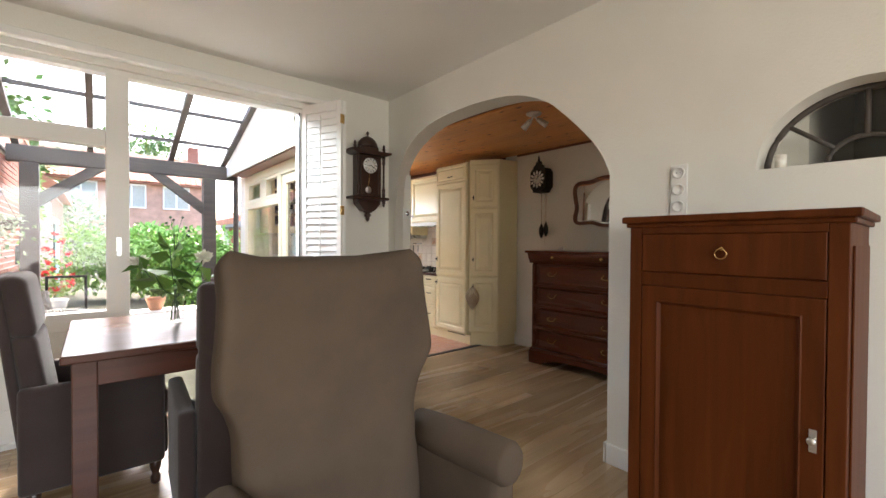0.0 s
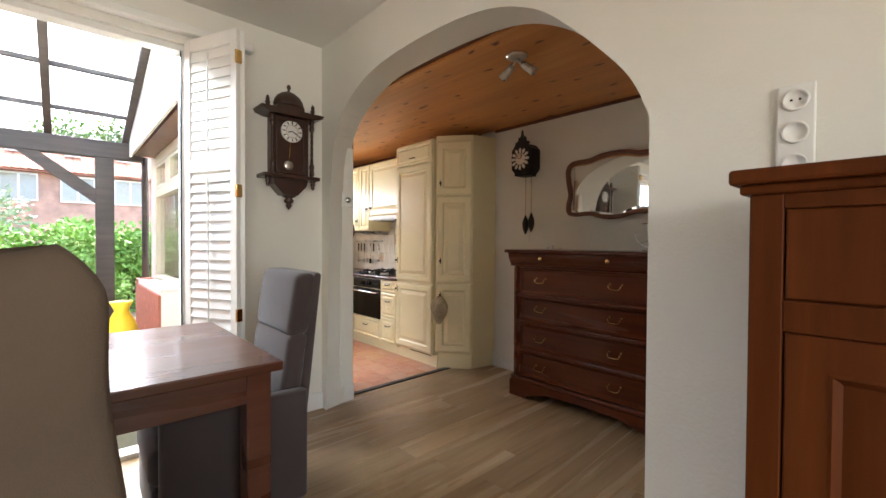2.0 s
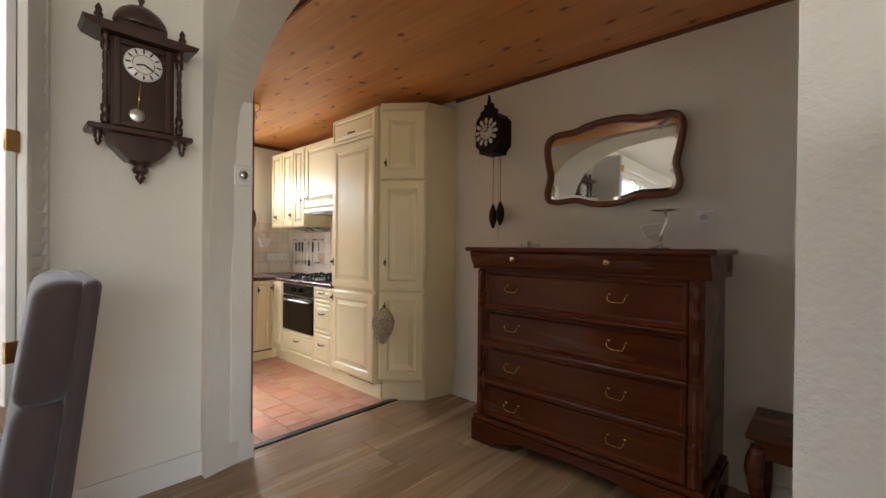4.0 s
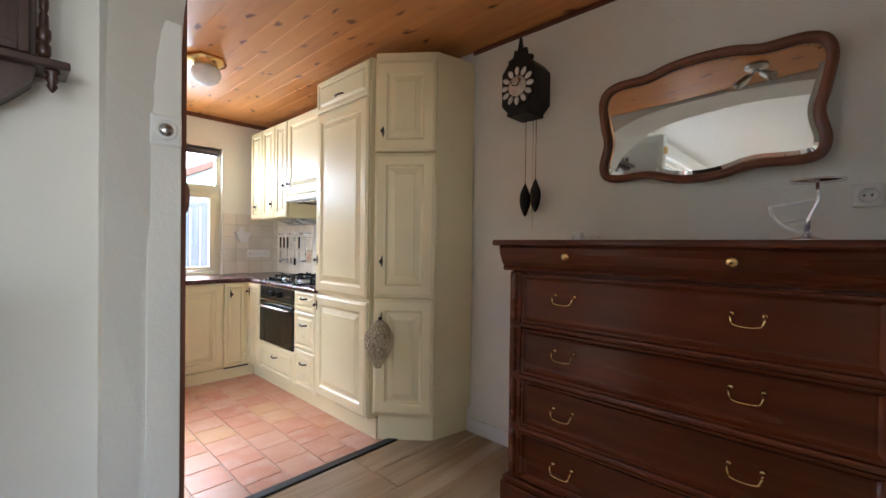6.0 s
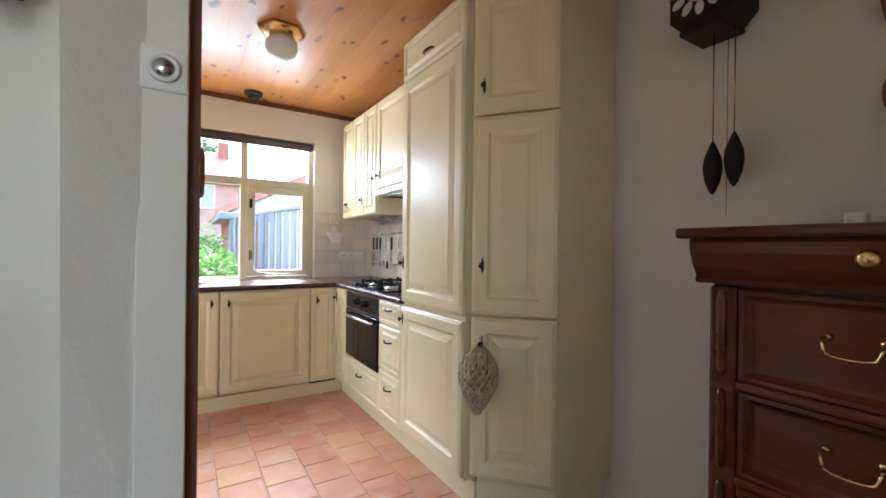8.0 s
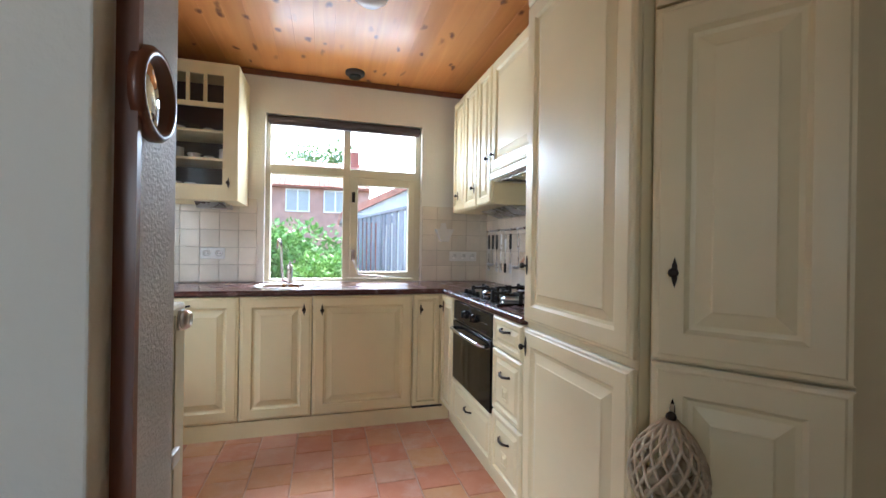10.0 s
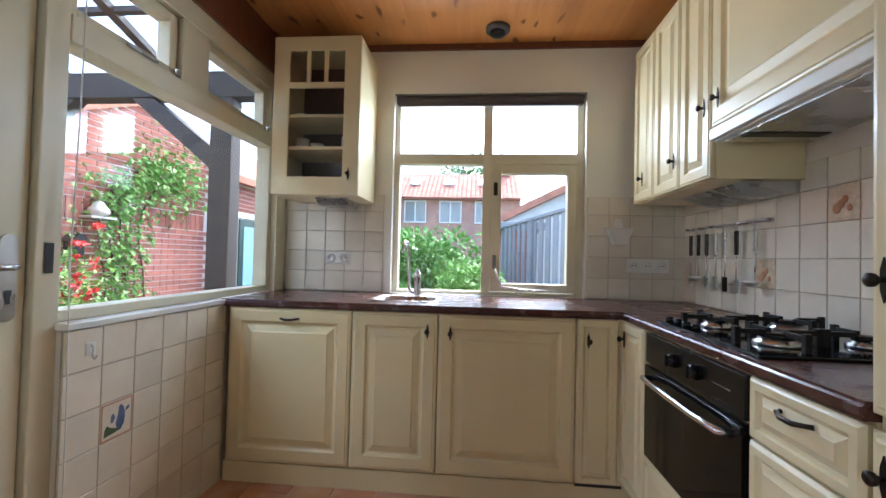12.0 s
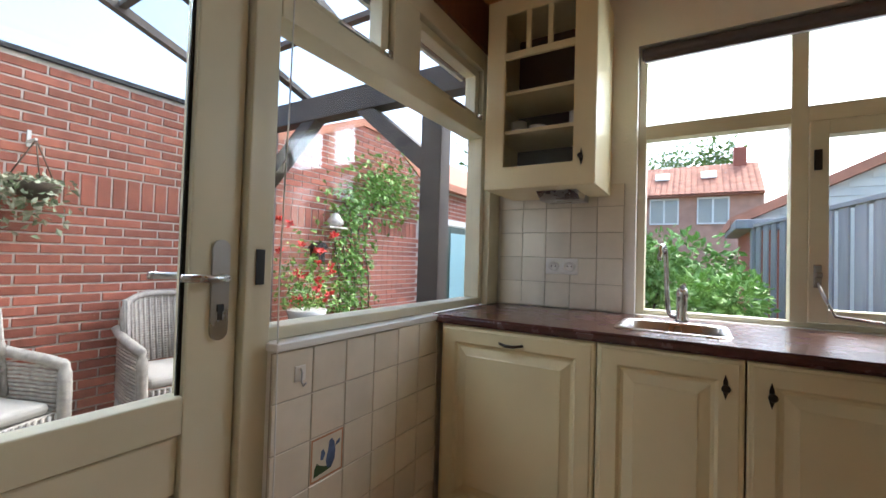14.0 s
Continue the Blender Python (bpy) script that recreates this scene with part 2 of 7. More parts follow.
M['roof'] = surf("red_roof_tile", (0.52, 0.22, 0.13), 0.25, 5, 40, 0.8, 0.3, rand=0.25, island=True)
M['render'] = surf("pale_boarding", (0.72, 0.7, 0.62), 0.06, 4, 40, 0.7, 0.1)
M['glass'] = glass_mat("clear_glass")
M['roofglass'] = glass_mat("clear_roof_sheet", (0.93, 0.95, 0.95), 0.15)
M['mirror'] = surf("silver_mirror", (0.86, 0.87, 0.86), 0.01, 2, 20, 0.02, 0.0, metal=1.0, rvar=0.015)
M['plastic'] = surf("white_plastic", (0.78, 0.77, 0.73), 0.03, 8, 60, 0.35, 0.0)
M['darkhole'] = surf("dark_plastic", (0.02, 0.02, 0.02), 0.1, 8, 60, 0.5, 0.0)
M['ceramic'] = surf("white_ceramic", (0.78, 0.77, 0.74), 0.04, 10, 60, 0.15, 0.0)
M['opal'] = surf("opal_glass", (0.8, 0.8, 0.78), 0.02, 6, 40, 0.12, 0.0)
M['wicker'] = surf("pale_wicker", (0.4, 0.37, 0.33), 0.3, 30, 160, 0.7, 0.5, 0.004, rand=0.15, island=True)
M['cushion'] = surf("light_grey_cushion", (0.4, 0.385, 0.35), 0.06, 6, 300, 0.9, 0.3, sheen=0.3)
M['leaf'] = leaf_mat("leaves", (0.06, 0.14, 0.025), (0.17, 0.3, 0.06))
M['leaflight'] = leaf_mat("light_leaves", (0.15, 0.3, 0.045), (0.3, 0.48, 0.11))
M['leafdark'] = leaf_mat("dark_leaves", (0.02, 0.05, 0.015), (0.06, 0.12, 0.03))
M['leafpale'] = leaf_mat("variegated_leaves", (0.16, 0.24, 0.11), (0.5, 0.52, 0.38))
M['red'] = leaf_mat("red_petals", (0.72, 0.025, 0.03), (0.85, 0.09, 0.07))
M['petal'] = leaf_mat("white_petals", (0.7, 0.68, 0.58), (0.8, 0.78, 0.7))
M['bark'] = wood("bark", (0.05, 0.035, 0.022), (0.13, 0.1, 0.07), 2, 30, 0.9, 0, 0.1)
M['clay'] = surf("terracotta_pot", (0.5, 0.25, 0.14), 0.12, 8, 60, 0.85, 0.2)
M['yellow'] = surf("yellow_plastic", (0.75, 0.56, 0.03), 0.1, 6, 50, 0.45, 0.0)
M['bluepaint'] = surf("pale_blue_door_paint", (0.28, 0.46, 0.5), 0.06, 4, 40, 0.4, 0.05)
M['darkgreen'] = surf("dark_green_paint", (0.02, 0.05, 0.045), 0.1, 4, 40, 0.4, 0.05)
M['net'] = surf("cream_string", (0.5, 0.4, 0.26), 0.2, 30, 200, 0.9, 0.4)
M['iron'] = surf("black_iron", (0.02, 0.018, 0.017), 0.2, 30, 120, 0.5, 0.3, metal=0.5)
M['blue'] = surf("delft_blue_glaze", (0.1, 0.14, 0.26), 0.3, 25, 90, 0.2, 0.0)
M['pictile'] = surf("beige_picture_glaze", (0.62, 0.5, 0.35), 0.2, 40, 120, 0.22, 0.0)
M['silver'] = surf("tarnished_silver", (0.6, 0.58, 0.54), 0.2, 30, 120, 0.3, 0.2, metal=0.9)
M['wax'] = surf("white_wax", (0.8, 0.77, 0.68), 0.03, 8, 50, 0.5, 0.0)
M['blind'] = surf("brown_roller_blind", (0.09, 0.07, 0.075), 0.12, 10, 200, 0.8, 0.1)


# ---- building helpers ----
def box(bm, x0, y0, z0, x1, y1, z1, bev=0.0, seg=2):
    made = bmesh.ops.create_cube(bm, size=1.0)
    vs = made['verts']
    for v in vs:
        v.co = Vector(((x0 + x1) / 2 + v.co.x * (x1 - x0), (y0 + y1) / 2 + v.co.y * (y1 - y0), (z0 + z1) / 2 + v.co.z * (z1 - z0)))
    if bev:
        es = {e for v in vs for e in v.link_edges}
        bmesh.ops.bevel(bm, geom=list(es), offset=bev, segments=seg, affect='EDGES', profile=0.5)
    return bm


def boxes(*rows, bev=0.0):
    bm = bmesh.new()
    for r in rows:
        box(bm, *r, bev=bev)
    return bm


def prism(bm, pts, axis, a, b):
    """A flat outline drawn out along an axis. pts: pairs in the other two axes, in order."""
    def at(p, h):
        c = list(p)
        c.insert(axis, h)
        return bm.verts.new(c)
    lo, hi = [at(p, a) for p in pts], [at(p, b) for p in pts]
    fs = [bm.faces.new(lo), bm.faces.new(hi[::-1])]
    n = len(pts)
    for i in range(n):
        fs.append(bm.faces.new((lo[i], hi[i], hi[(i + 1) % n], lo[(i + 1) % n])))
    bmesh.ops.recalc_face_normals(bm, faces=fs)
    return bm


def lathe(bm, prof, centre=(0, 0, 0), n=20, axis='z'):
    """A turned shape from pairs of radius and height."""
    rings = []
    for r, h in prof:
        ring = []
        for i in range(n):
            a = 2 * math.pi * i / n
            p = (r * math.cos(a), r * math.sin(a), h)
            if axis == 'x':
                p = (h, p[0], p[1])
            elif axis == 'y':
                p = (p[0], h, p[1])
            ring.append(bm.verts.new(Vector(p) + Vector(centre)))
        rings.append(ring)
    fs = []
    for lo, hi in zip(rings, rings[1:]):
        for i in range(n):
            fs.append(bm.faces.new((lo[i], lo[(i + 1) % n], hi[(i + 1) % n], hi[i])))
    fs.append(bm.faces.new(rings[0][::-1]))
    fs.append(bm.faces.new(rings[-1]))
    bmesh.ops.recalc_face_normals(bm, faces=fs)
    for f in fs:
        f.smooth = True
    return bm


def tube(bm, pts, r, n=8):
    pts = [Vector(p) for p in pts]
    rings = []
    for i, p in enumerate(pts):
        d = (pts[min(i + 1, len(pts) - 1)] - pts[max(i - 1, 0)]).normalized()
        s = d.cross(Vector((0, 0, 1)) if abs(d.z) < 0.9 else Vector((1, 0, 0))).normalized()
        u = s.cross(d)
        rad = r[i] if isinstance(r, (list, tuple)) else r
        rings.append([bm.verts.new(p + rad * (math.cos(2 * math.pi * k / n) * s + math.sin(2 * math.pi * k / n) * u)) for k in range(n)])
    fs = []
    for lo, hi in zip(rings, rings[1:]):
        for i in range(n):
            fs.append(bm.faces.new((lo[i], lo[(i + 1) % n], hi[(i + 1) % n], hi[i])))
    fs.append(bm.faces.new(rings[0][::-1]))
    fs.append(bm.faces.new(rings[-1]))
    bmesh.ops.recalc_face_normals(bm, faces=fs)
    for f in fs:
        f.smooth = True
    return bm


def spline(pts, steps=6, closed=False):
    """Points along a smooth curve through the given ones."""
    n = len(pts)
    out = []
    for i in range(n if closed else n - 1):
        g = [Vector(pts[k % n] if closed else pts[min(max(k, 0), n - 1)]) for k in (i - 1, i, i + 1, i + 2)]
        for s in range(steps):
            t = s / steps
            out.append(0.5 * (2 * g[1] + (g[2] - g[0]) * t + (2 * g[0] - 5 * g[1] + 4 * g[2] - g[3]) * t * t + (3 * g[1] - g[0] - 3 * g[2] + g[3]) * t ** 3))
    if not closed:
        out.append(Vector(pts[-1]))
    return out


def ringpanel(bm, w, h, rings, m):
    """A panelled front in local u (0..w), v (0..h) and n outwards: rings of (inset, height), from the back edge to the middle."""
    loops = []
    for ins, t in rings:
        loops.append([bm.verts.new(m @ Vector(p)) for p in ((ins, ins, t), (w - ins, ins, t), (w - ins, h - ins, t), (ins, h - ins, t))])
    fs = [bm.faces.new(loops[0][::-1]), bm.faces.new(loops[-1])]
    for lo, hi in zip(loops, loops[1:]):
        for i in range(4):
            fs.append(bm.faces.new((lo[i], lo[(i + 1) % 4], hi[(i + 1) % 4], hi[i])))
    bmesh.ops.recalc_face_normals(bm, faces=fs)
    return bm


def basis(o, u, v, n):
    m = Matrix.Identity(4)
    for i, a in enumerate((u, v, n)):
        for k in range(3):
            m[k][i] = a[k]
    m.translation = Vector(o)
    return m


def top_of(ob):
    while ob.parent:
        ob = ob.parent
    return ob


def part(name, bm, material, parent, label="", smooth=False):
    """Links a bmesh, drawn in the world, as one mesh object under a thing or under a part."""
    bm.transform(top_of(parent).matrix_basis.inverted())
    me = bpy.data.meshes.new(name)
    if smooth:
        for f in bm.faces:
            f.smooth = True
    bm.to_mesh(me)
    bm.free()
    me.materials.append(material)
    ob = new(name, me)
    ob.parent = parent
    if label:
        ob["label"] = label
    return ob


def solid(name, bm, material, label="", category="", kind="", group="", base=None, smooth=False):
    """A thing or piece of the setting that is one mesh, drawn in the world."""
    at = Vector(base) if base else Vector((0, 0, 0))
    if not base and kind != "structure":
        lo = [min(v.co[i] for v in bm.verts) for i in range(3)]
        hi = [max(v.co[i] for v in bm.verts) for i in range(3)]
        at = Vector(((lo[0] + hi[0]) / 2, (lo[1] + hi[1]) / 2, lo[2]))
    bm.transform(Matrix.Translation(-at))
    me = bpy.data.meshes.new(name)
    if smooth:
        for f in bm.faces:
            f.smooth = True
    bm.to_mesh(me)
    bm.free()
    me.materials.append(material)
    ob = new(name, me)
    ob.matrix_basis = Matrix.Translation(at)
    return tagged(ob, label, category, group, kind)


def thing(name, m, label, category, group="", kind=""):
    ob = new(name)
    ob.empty_display_size = 0.1
    ob.matrix_basis = m if isinstance(m, Matrix) else Matrix.Translation(m)
    return tagged(ob, label, category, group, kind)


def piece(name, mesh, parent, at):
    ob = new(name, mesh)
    ob.parent = parent
    ob.matrix_basis = at if isinstance(at, Matrix) else Matrix.Translation(at)
    return ob


def block_mesh(name, sx, sy, sz, bev, material):
    bm = box(bmesh.new(), -sx / 2, -sy / 2, -sz / 2, sx / 2, sy / 2, sz / 2, bev, 1)
    me = bpy.data.meshes.new(name)
    bm.to_mesh(me)
    bm.free()
    me.materials.append(material)
    return me


def leaves(bm, n, place, size, rnd, droop=0.3):
    """Many small folded leaves; place() gives a point and a way outwards."""
    for _ in range(n):
        p, d = place()
        d = (Vector(d) + Vector((rnd.uniform(-1, 1), rnd.uniform(-1, 1), rnd.uniform(-1, 1) - droop)) * 0.8).normalized()
        s = d.cross(Vector((rnd.uniform(-1, 1), rnd.uniform(-1, 1), rnd.uniform(-1, 1)))).normalized()
        l = size * rnd.uniform(0.6, 1.3)
        p = Vector(p)
        up = s.cross(d) * l * 0.12
        a, b, c, e = bm.verts.new(p), bm.verts.new(p + d * l * 0.5 + s * l * 0.3 + up), bm.verts.new(p + d * l), bm.verts.new(p + d * l * 0.5 - s * l * 0.3 + up)
        bm.faces.new((a, b, c))
        bm.faces.new((a, c, e))
    return bm


# ---- the setting ----
CEIL, WOODZ = 2.76, 2.44

# living room wall with the arch, between the living room and the passage
arch = spline([(1.355, 1.72), (1.42, 1.86), (1.52, 1.99), (1.67, 2.14), (1.83, 2.275), (2.07, 2.385), (2.4, 2.43), (2.84, 2.437), (3.19, 2.41), (3.5, 2.30), (3.68, 2.16), (3.755, 2.0), (3.763, 1.6)], 4)
fan_c, fan_w, fan_s, fan_h = 0.297, 0.35, 1.645, 0.33
fan = [(fan_c + fan_w * math.cos(math.pi * i / 24), fan_s + fan_h * math.sin(math.pi * i / 24)) for i in range(25)]
bm = bmesh.new()
prism(bm, [(-3.0, 0), (fan_c - fan_w, 0), (fan_c - fan_w, CEIL), (-3.0, CEIL)], 0, 2.52, 2.77)
prism(bm, [(fan_c - fan_w, 0), (fan_c + fan_w, 0), (fan_c + fan_w, fan_s), (fan_c - fan_w, fan_s)], 0, 2.52, 2.77)
prism(bm, fan + [(fan_c - fan_w, CEIL), (fan_c + fan_w, CEIL)], 0, 2.52, 2.77)
arch_in = spline([(1.355, 1.72), (1.42, 1.86), (1.52, 1.985), (1.67, 2.14), (1.83, 2.27), (2.07, 2.37), (2.4, 2.415), (2.80, 2.415), (3.13, 2.37), (3.38, 2.26), (3.53, 2.10), (3.60, 1.9), (3.63, 1.6)], 4)
edge_in = [(fan_c + fan_w, 0), (1.355, 0), (1.355, 1.70)] + [tuple(p) for p in arch_in] + [(3.66, 1.0), (3.70, 0), (3.77, 0), (3.77, CEIL), (fan_c + fan_w, CEIL)]
edge_out = [(fan_c + fan_w, 0), (1.355, 0), (1.355, 1.70)] + [tuple(p) for p in arch] + [(3.765, 1.0), (3.765, 0), (3.77, 0), (3.77, CEIL), (fan_c + fan_w, CEIL)]
lo = [bm.verts.new((2.52, *p)) for p in edge_in]
hi = [bm.verts.new((2.77, *p)) for p in edge_out]
fs = [bm.faces.new(lo), bm.faces.new(hi[::-1])]
for i in range(len(lo)):
    fs.append(bm.faces.new((lo[i], hi[i], hi[(i + 1) % len(lo)], lo[(i + 1) % len(lo)])))
bmesh.ops.recalc_face_normals(bm, faces=fs)
solid("wall_arch", bm, M['wall'], "off-white painted plaster wall with a wide flattened arch", "wall", "structure")

# facade of the living room with the garden doors' opening
OX0, OX1, OZ1 = -0.46, 1.62, 2.5
bm = bmesh.new()
prism(bm, [(-2.9, 0), (OX0, 0), (OX0, CEIL), (-2.9, CEIL)], 1, 3.77, 3.95)
prism(bm, [(OX0, OZ1), (OX1, OZ1), (OX1, CEIL), (OX0, CEIL)], 1, 3.77, 3.95)
prism(bm, [(OX1, 0), (2.755, 0), (2.755, CEIL), (OX1, CEIL)], 1, 3.77, 3.95)
solid("wall_facade", bm, M['wall'], "off-white plaster wall round the garden doors", "wall", "structure")
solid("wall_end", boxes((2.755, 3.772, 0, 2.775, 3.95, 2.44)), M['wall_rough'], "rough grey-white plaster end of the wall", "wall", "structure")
solid("trim_wall_board", boxes((2.648, 3.704, 0.142, 2.756, 3.769, 2.02), bev=0.004), M['wall'], "off-white painted board on the wall's edge", "trim", "structure")
solid("trim_wall_edge", boxes((2.758, 3.757, 0.12, 2.786, 3.771, 2.2)), M['frame_brown'], "brown wooden strip on the wall's edge", "trim", "structure")

# the other walls
solid("wall_east", boxes((4.37, 0.5, 0, 4.6, 6.38, 2.6)), M['wall'], "off-white plaster wall", "wall", "structure")
KX0, KX1, KZ0, KZ1 = 2.605, 3.79, 0.88, 2.133
bm = boxes((1.81, 6.38, -0.1, KX0, 6.62, 2.6), (KX1, 6.38, -0.1, 4.6, 6.62, 2.6), (KX0, 6.38, KZ1, KX1, 6.62, 2.6), (KX0, 6.38, -0.1, KX1, 6.62, KZ0 - 0.03))
solid("wall_north", bm, M['wall'], "off-white plaster kitchen wall round the window", "wall", "structure")
solid("wall_passage", boxes((2.77, 0.5, 0, 4.37, 0.66, 2.6)), M['wall'], "off-white plaster wall", "wall", "structure")
solid("wall_west", boxes((-3.1, -3.0, 0, -2.9, 3.95, CEIL)), M['wall'], "off-white plaster wall", "wall", "structure")
bm = boxes((-3.1, -3.2, 0, 4.6, -3.0, 0.75), (-3.1, -3.2, 2.35, 4.6, -3.0, CEIL), (-3.1, -3.2, 0.75, -1.9, -3.0, 2.35), (1.5, -3.2, 0.75, 4.6, -3.0, 2.35))
solid("wall_south", bm, M['wall'], "off-white plaster wall with an added, unseen wide window", "wall", "structure")
solid("wall_hall", boxes((4.37, -3.0, 0, 4.6, 0.5, CEIL)), M['wall'], "plain hall wall", "wall", "structure")
solid("ceiling_living", boxes((-3.1, -3.2, CEIL, 4.6, 3.95, CEIL + 0.12)), M['ceiling'], "white plaster ceiling", "ceiling", "structure")

# boarded ceiling of passage and kitchen, one mesh
bm = bmesh.new()
x = 1.64
while x < 4.37:
    box(bm, x, 3.955 if x < 2.74 else 0.66, WOODZ, min(x + 0.1197, 4.37), 6.38, WOODZ + 0.018, 0.0007, 1)
    x += 0.12
ceiling_boards = solid("ceiling_boards", bm, M['pine'], "orange-brown varnished pine board ceiling with knots", "ceiling", "structure")
solid("ceiling_backing", boxes((2.775, 0.5, WOODZ + 0.02, 4.6, 3.95, 2.74), (1.62, 3.955, WOODZ + 0.02, 4.6, 6.62, 2.6)), M['frame_brown'], "roof deck over the boards", "ceiling", "structure")
bm = boxes((1.9, 6.362, 2.40, 4.37, 6.378, 2.438), (4.352, 3.8, 2.40, 4.368, 6.36, 2.438), (4.352, 0.67, 2.415, 4.368, 3.6, 2.438))
solid("trim_ceiling", bm, M['frame_brown'], "brown wooden ceiling moulding", "trim", "structure")
solid("wall_lintel", boxes((1.64, 3.955, 2.2, 1.9, 6.36, 2.438)), M['frame_brown'], "dark brown boarding over the side windows", "wall", "structure")

# floors
solid("floor_slab", boxes((-3.1, -3.2, -0.15, 4.6, 3.86, -0.018)), M['soil'], "floor slab", "floor", "structure")
floor = thing("floor", (0, 0, 0), "oak plank floor in warm brown", "floor", kind="structure")
tiles_floor = thing("floor_tiles", (0, 0, 0), "square terracotta tile floor in mixed orange tones", "floor", kind="structure")
part("grout_bed", boxes((1.62, 3.87, -0.15, 4.6, 6.4, -0.004)), M['tgrout'], tiles_floor)
solid("threshold", boxes((2.77, 3.835, -0.01, 4.0, 3.885, 0.008), bev=0.003), M['darkhole'], "dark threshold strip between planks and tiles", "threshold", "structure")

# baseboards
bm = boxes((4.352, 0.66, 0, 4.368, 1.66, 0.09), (4.352, 3.04, 0, 4.368, 3.62, 0.09), bev=0.004)
solid("baseboard_east", bm, M['white'], "white painted baseboard", "baseboard", "structure")
solid("baseboard_arch", boxes((2.504, 0.98, 0, 2.518, 1.354, 0.12), (2.504, 1.357, 0, 2.78, 1.371, 0.12), (2.504, -2.9, 0, 2.518, 0.2, 0.12), bev=0.004), M['white'], "white painted baseboard", "baseboard", "structure")
solid("baseboard_facade", boxes((1.7, 3.752, 0, 2.66, 3.768, 0.13), (2.66, 3.744, 0, 2.79, 3.768, 0.14), bev=0.004), M['white'], "white painted baseboard", "baseboard", "structure")
solid("trim_curtain_rail", boxes((-1.2, 3.70, 2.545, 2.0, 3.766, 2.60), bev=0.008), M['white'], "white curtain rail over the garden doors", "trim", "structure")

# ---- garden doors ----
door_set = thing("door_1", (0.6, 3.86, 0), "white painted glazed garden doors with fixed side light", "door", kind="structure")
part("frame", boxes((OX0, 3.80, 2.46, OX1, 3.90, 2.499), (OX0, 3.80, 0, OX0 + 0.07, 3.90, 2.46), (OX1 - 0.02, 3.80, 0, OX1 - 0.002, 3.90, 2.46), (0.245, 3.79, 0, 0.375, 3.91, 2.46), (OX0 + 0.07, 3.80, 1.955, 0.245, 3.90, 2.07), (OX0 + 0.07, 3.80, 0.70, 0.245, 3.90, 0.82), (OX0, 3.80, -0.02, OX1, 3.92, 0.03), bev=0.004), M['white'], door_set)
part("lower_panel", boxes((OX0 + 0.07, 3.84, 0.03, 0.245, 3.87, 0.70), (OX0 + 0.07, 3.825, 0.2, 0.245, 3.84, 0.24), (OX0 + 0.07, 3.825, 0.46, 0.245, 3.84, 0.5)), M['white'], door_set)
for a in ((OX0 + 0.07, 3.85, 0.82, 0.245, 3.856, 1.955), (OX0 + 0.07, 3.85, 2.07, 0.245, 3.856, 2.46)):
    p = part("pane", boxes(a), M['glass'], door_set)
    p.visible_shadow = False
part("edge_strip", boxes((1.592, 3.79, 0.03, 1.599, 3.80, 2.46)), M['black'], door_set, "black draught strip")
part("lock_plate", boxes((0.30, 3.782, 1.20, 0.33, 3.789, 1.33), bev=0.002), M['steel'], door_set)

# louvred shutters, folded into the room
def shutter(a, b, z0, z1, label, hinges):
    a, b = Vector((*a, 0)), Vector((*b, 0))
    u = (b - a).normalized()
    w = (b - a).length
    n = Vector((0, 0, 1)).cross(u)
    m = basis((a.x, a.y, z0), u, (0, 0, 1), -n)
    s = thing("louvred_shutter", (a.x, a.y, z0), label, "shutter", "folded shutters")
    h = z1 - z0
    def loc(rows, bev=0.0):
        q = boxes(*rows, bev=bev)
        q.transform(m)
        return q
    # local: x along, y up, z out
    part("stile", loc([(0, 0, 0, 0.05, h, 0.028)], 0.003), M['white'], s)
    part("stile", loc([(w - 0.05, 0, 0, w, h, 0.028)], 0.003), M['white'], s)
    for v0, v1 in ((0, 0.1), (h * 0.56, h * 0.56 + 0.08), (h - 0.08, h)):
        part("rail", loc([(0.05, v0, 0, w - 0.05, v1, 0.028)], 0.003), M['white'], s)
    for v0, v1 in ((0.1, h * 0.56), (h * 0.56 + 0.08, h - 0.08)):
        k = int((v1 - v0) / 0.058)
        for i in range(k):
            q = boxes((0.05, -0.035, -0.004, w - 0.05, 0.035, 0.004), bev=0.002)
            q.transform(m @ Matrix.Translation((0, v0 + (i + 0.5) * (v1 - v0) / k, 0.014)) @ Matrix.Rotation(radians(-10 if v0 > 0.5 else -19), 4, 'X'))
            part("slat", q, M['white'], s)
        part("tilt_rod", loc([(w / 2 - 0.006, v0 + 0.03, 0.036, w / 2 + 0.006, v1 - 0.03, 0.046)], 0.002), M['white'], s)
    for v in hinges:
        part("hinge", loc([(w - 0.004, v, -0.004, w + 0.012, v + 0.075, 0.034)], 0.002), M['brass'], s, "brass hinge")
    return s


shutter((1.635, 3.79), (1.822, 3.395), 0.66, 2.52, "white louvred wooden shutter folded into the room", (0.15, 0.88, 1.66))
shutter((1.93, 3.765), (1.85, 3.395), 0.66, 2.52, "white louvred wooden shutter folded against the wall", ())

# ---- kitchen window, north ----
win = thing("window_1", (3.2, 6.46, 0.88), "cream painted kitchen window with four lights", "window", kind="structure")
FY0, FY1 = 6.43, 6.50
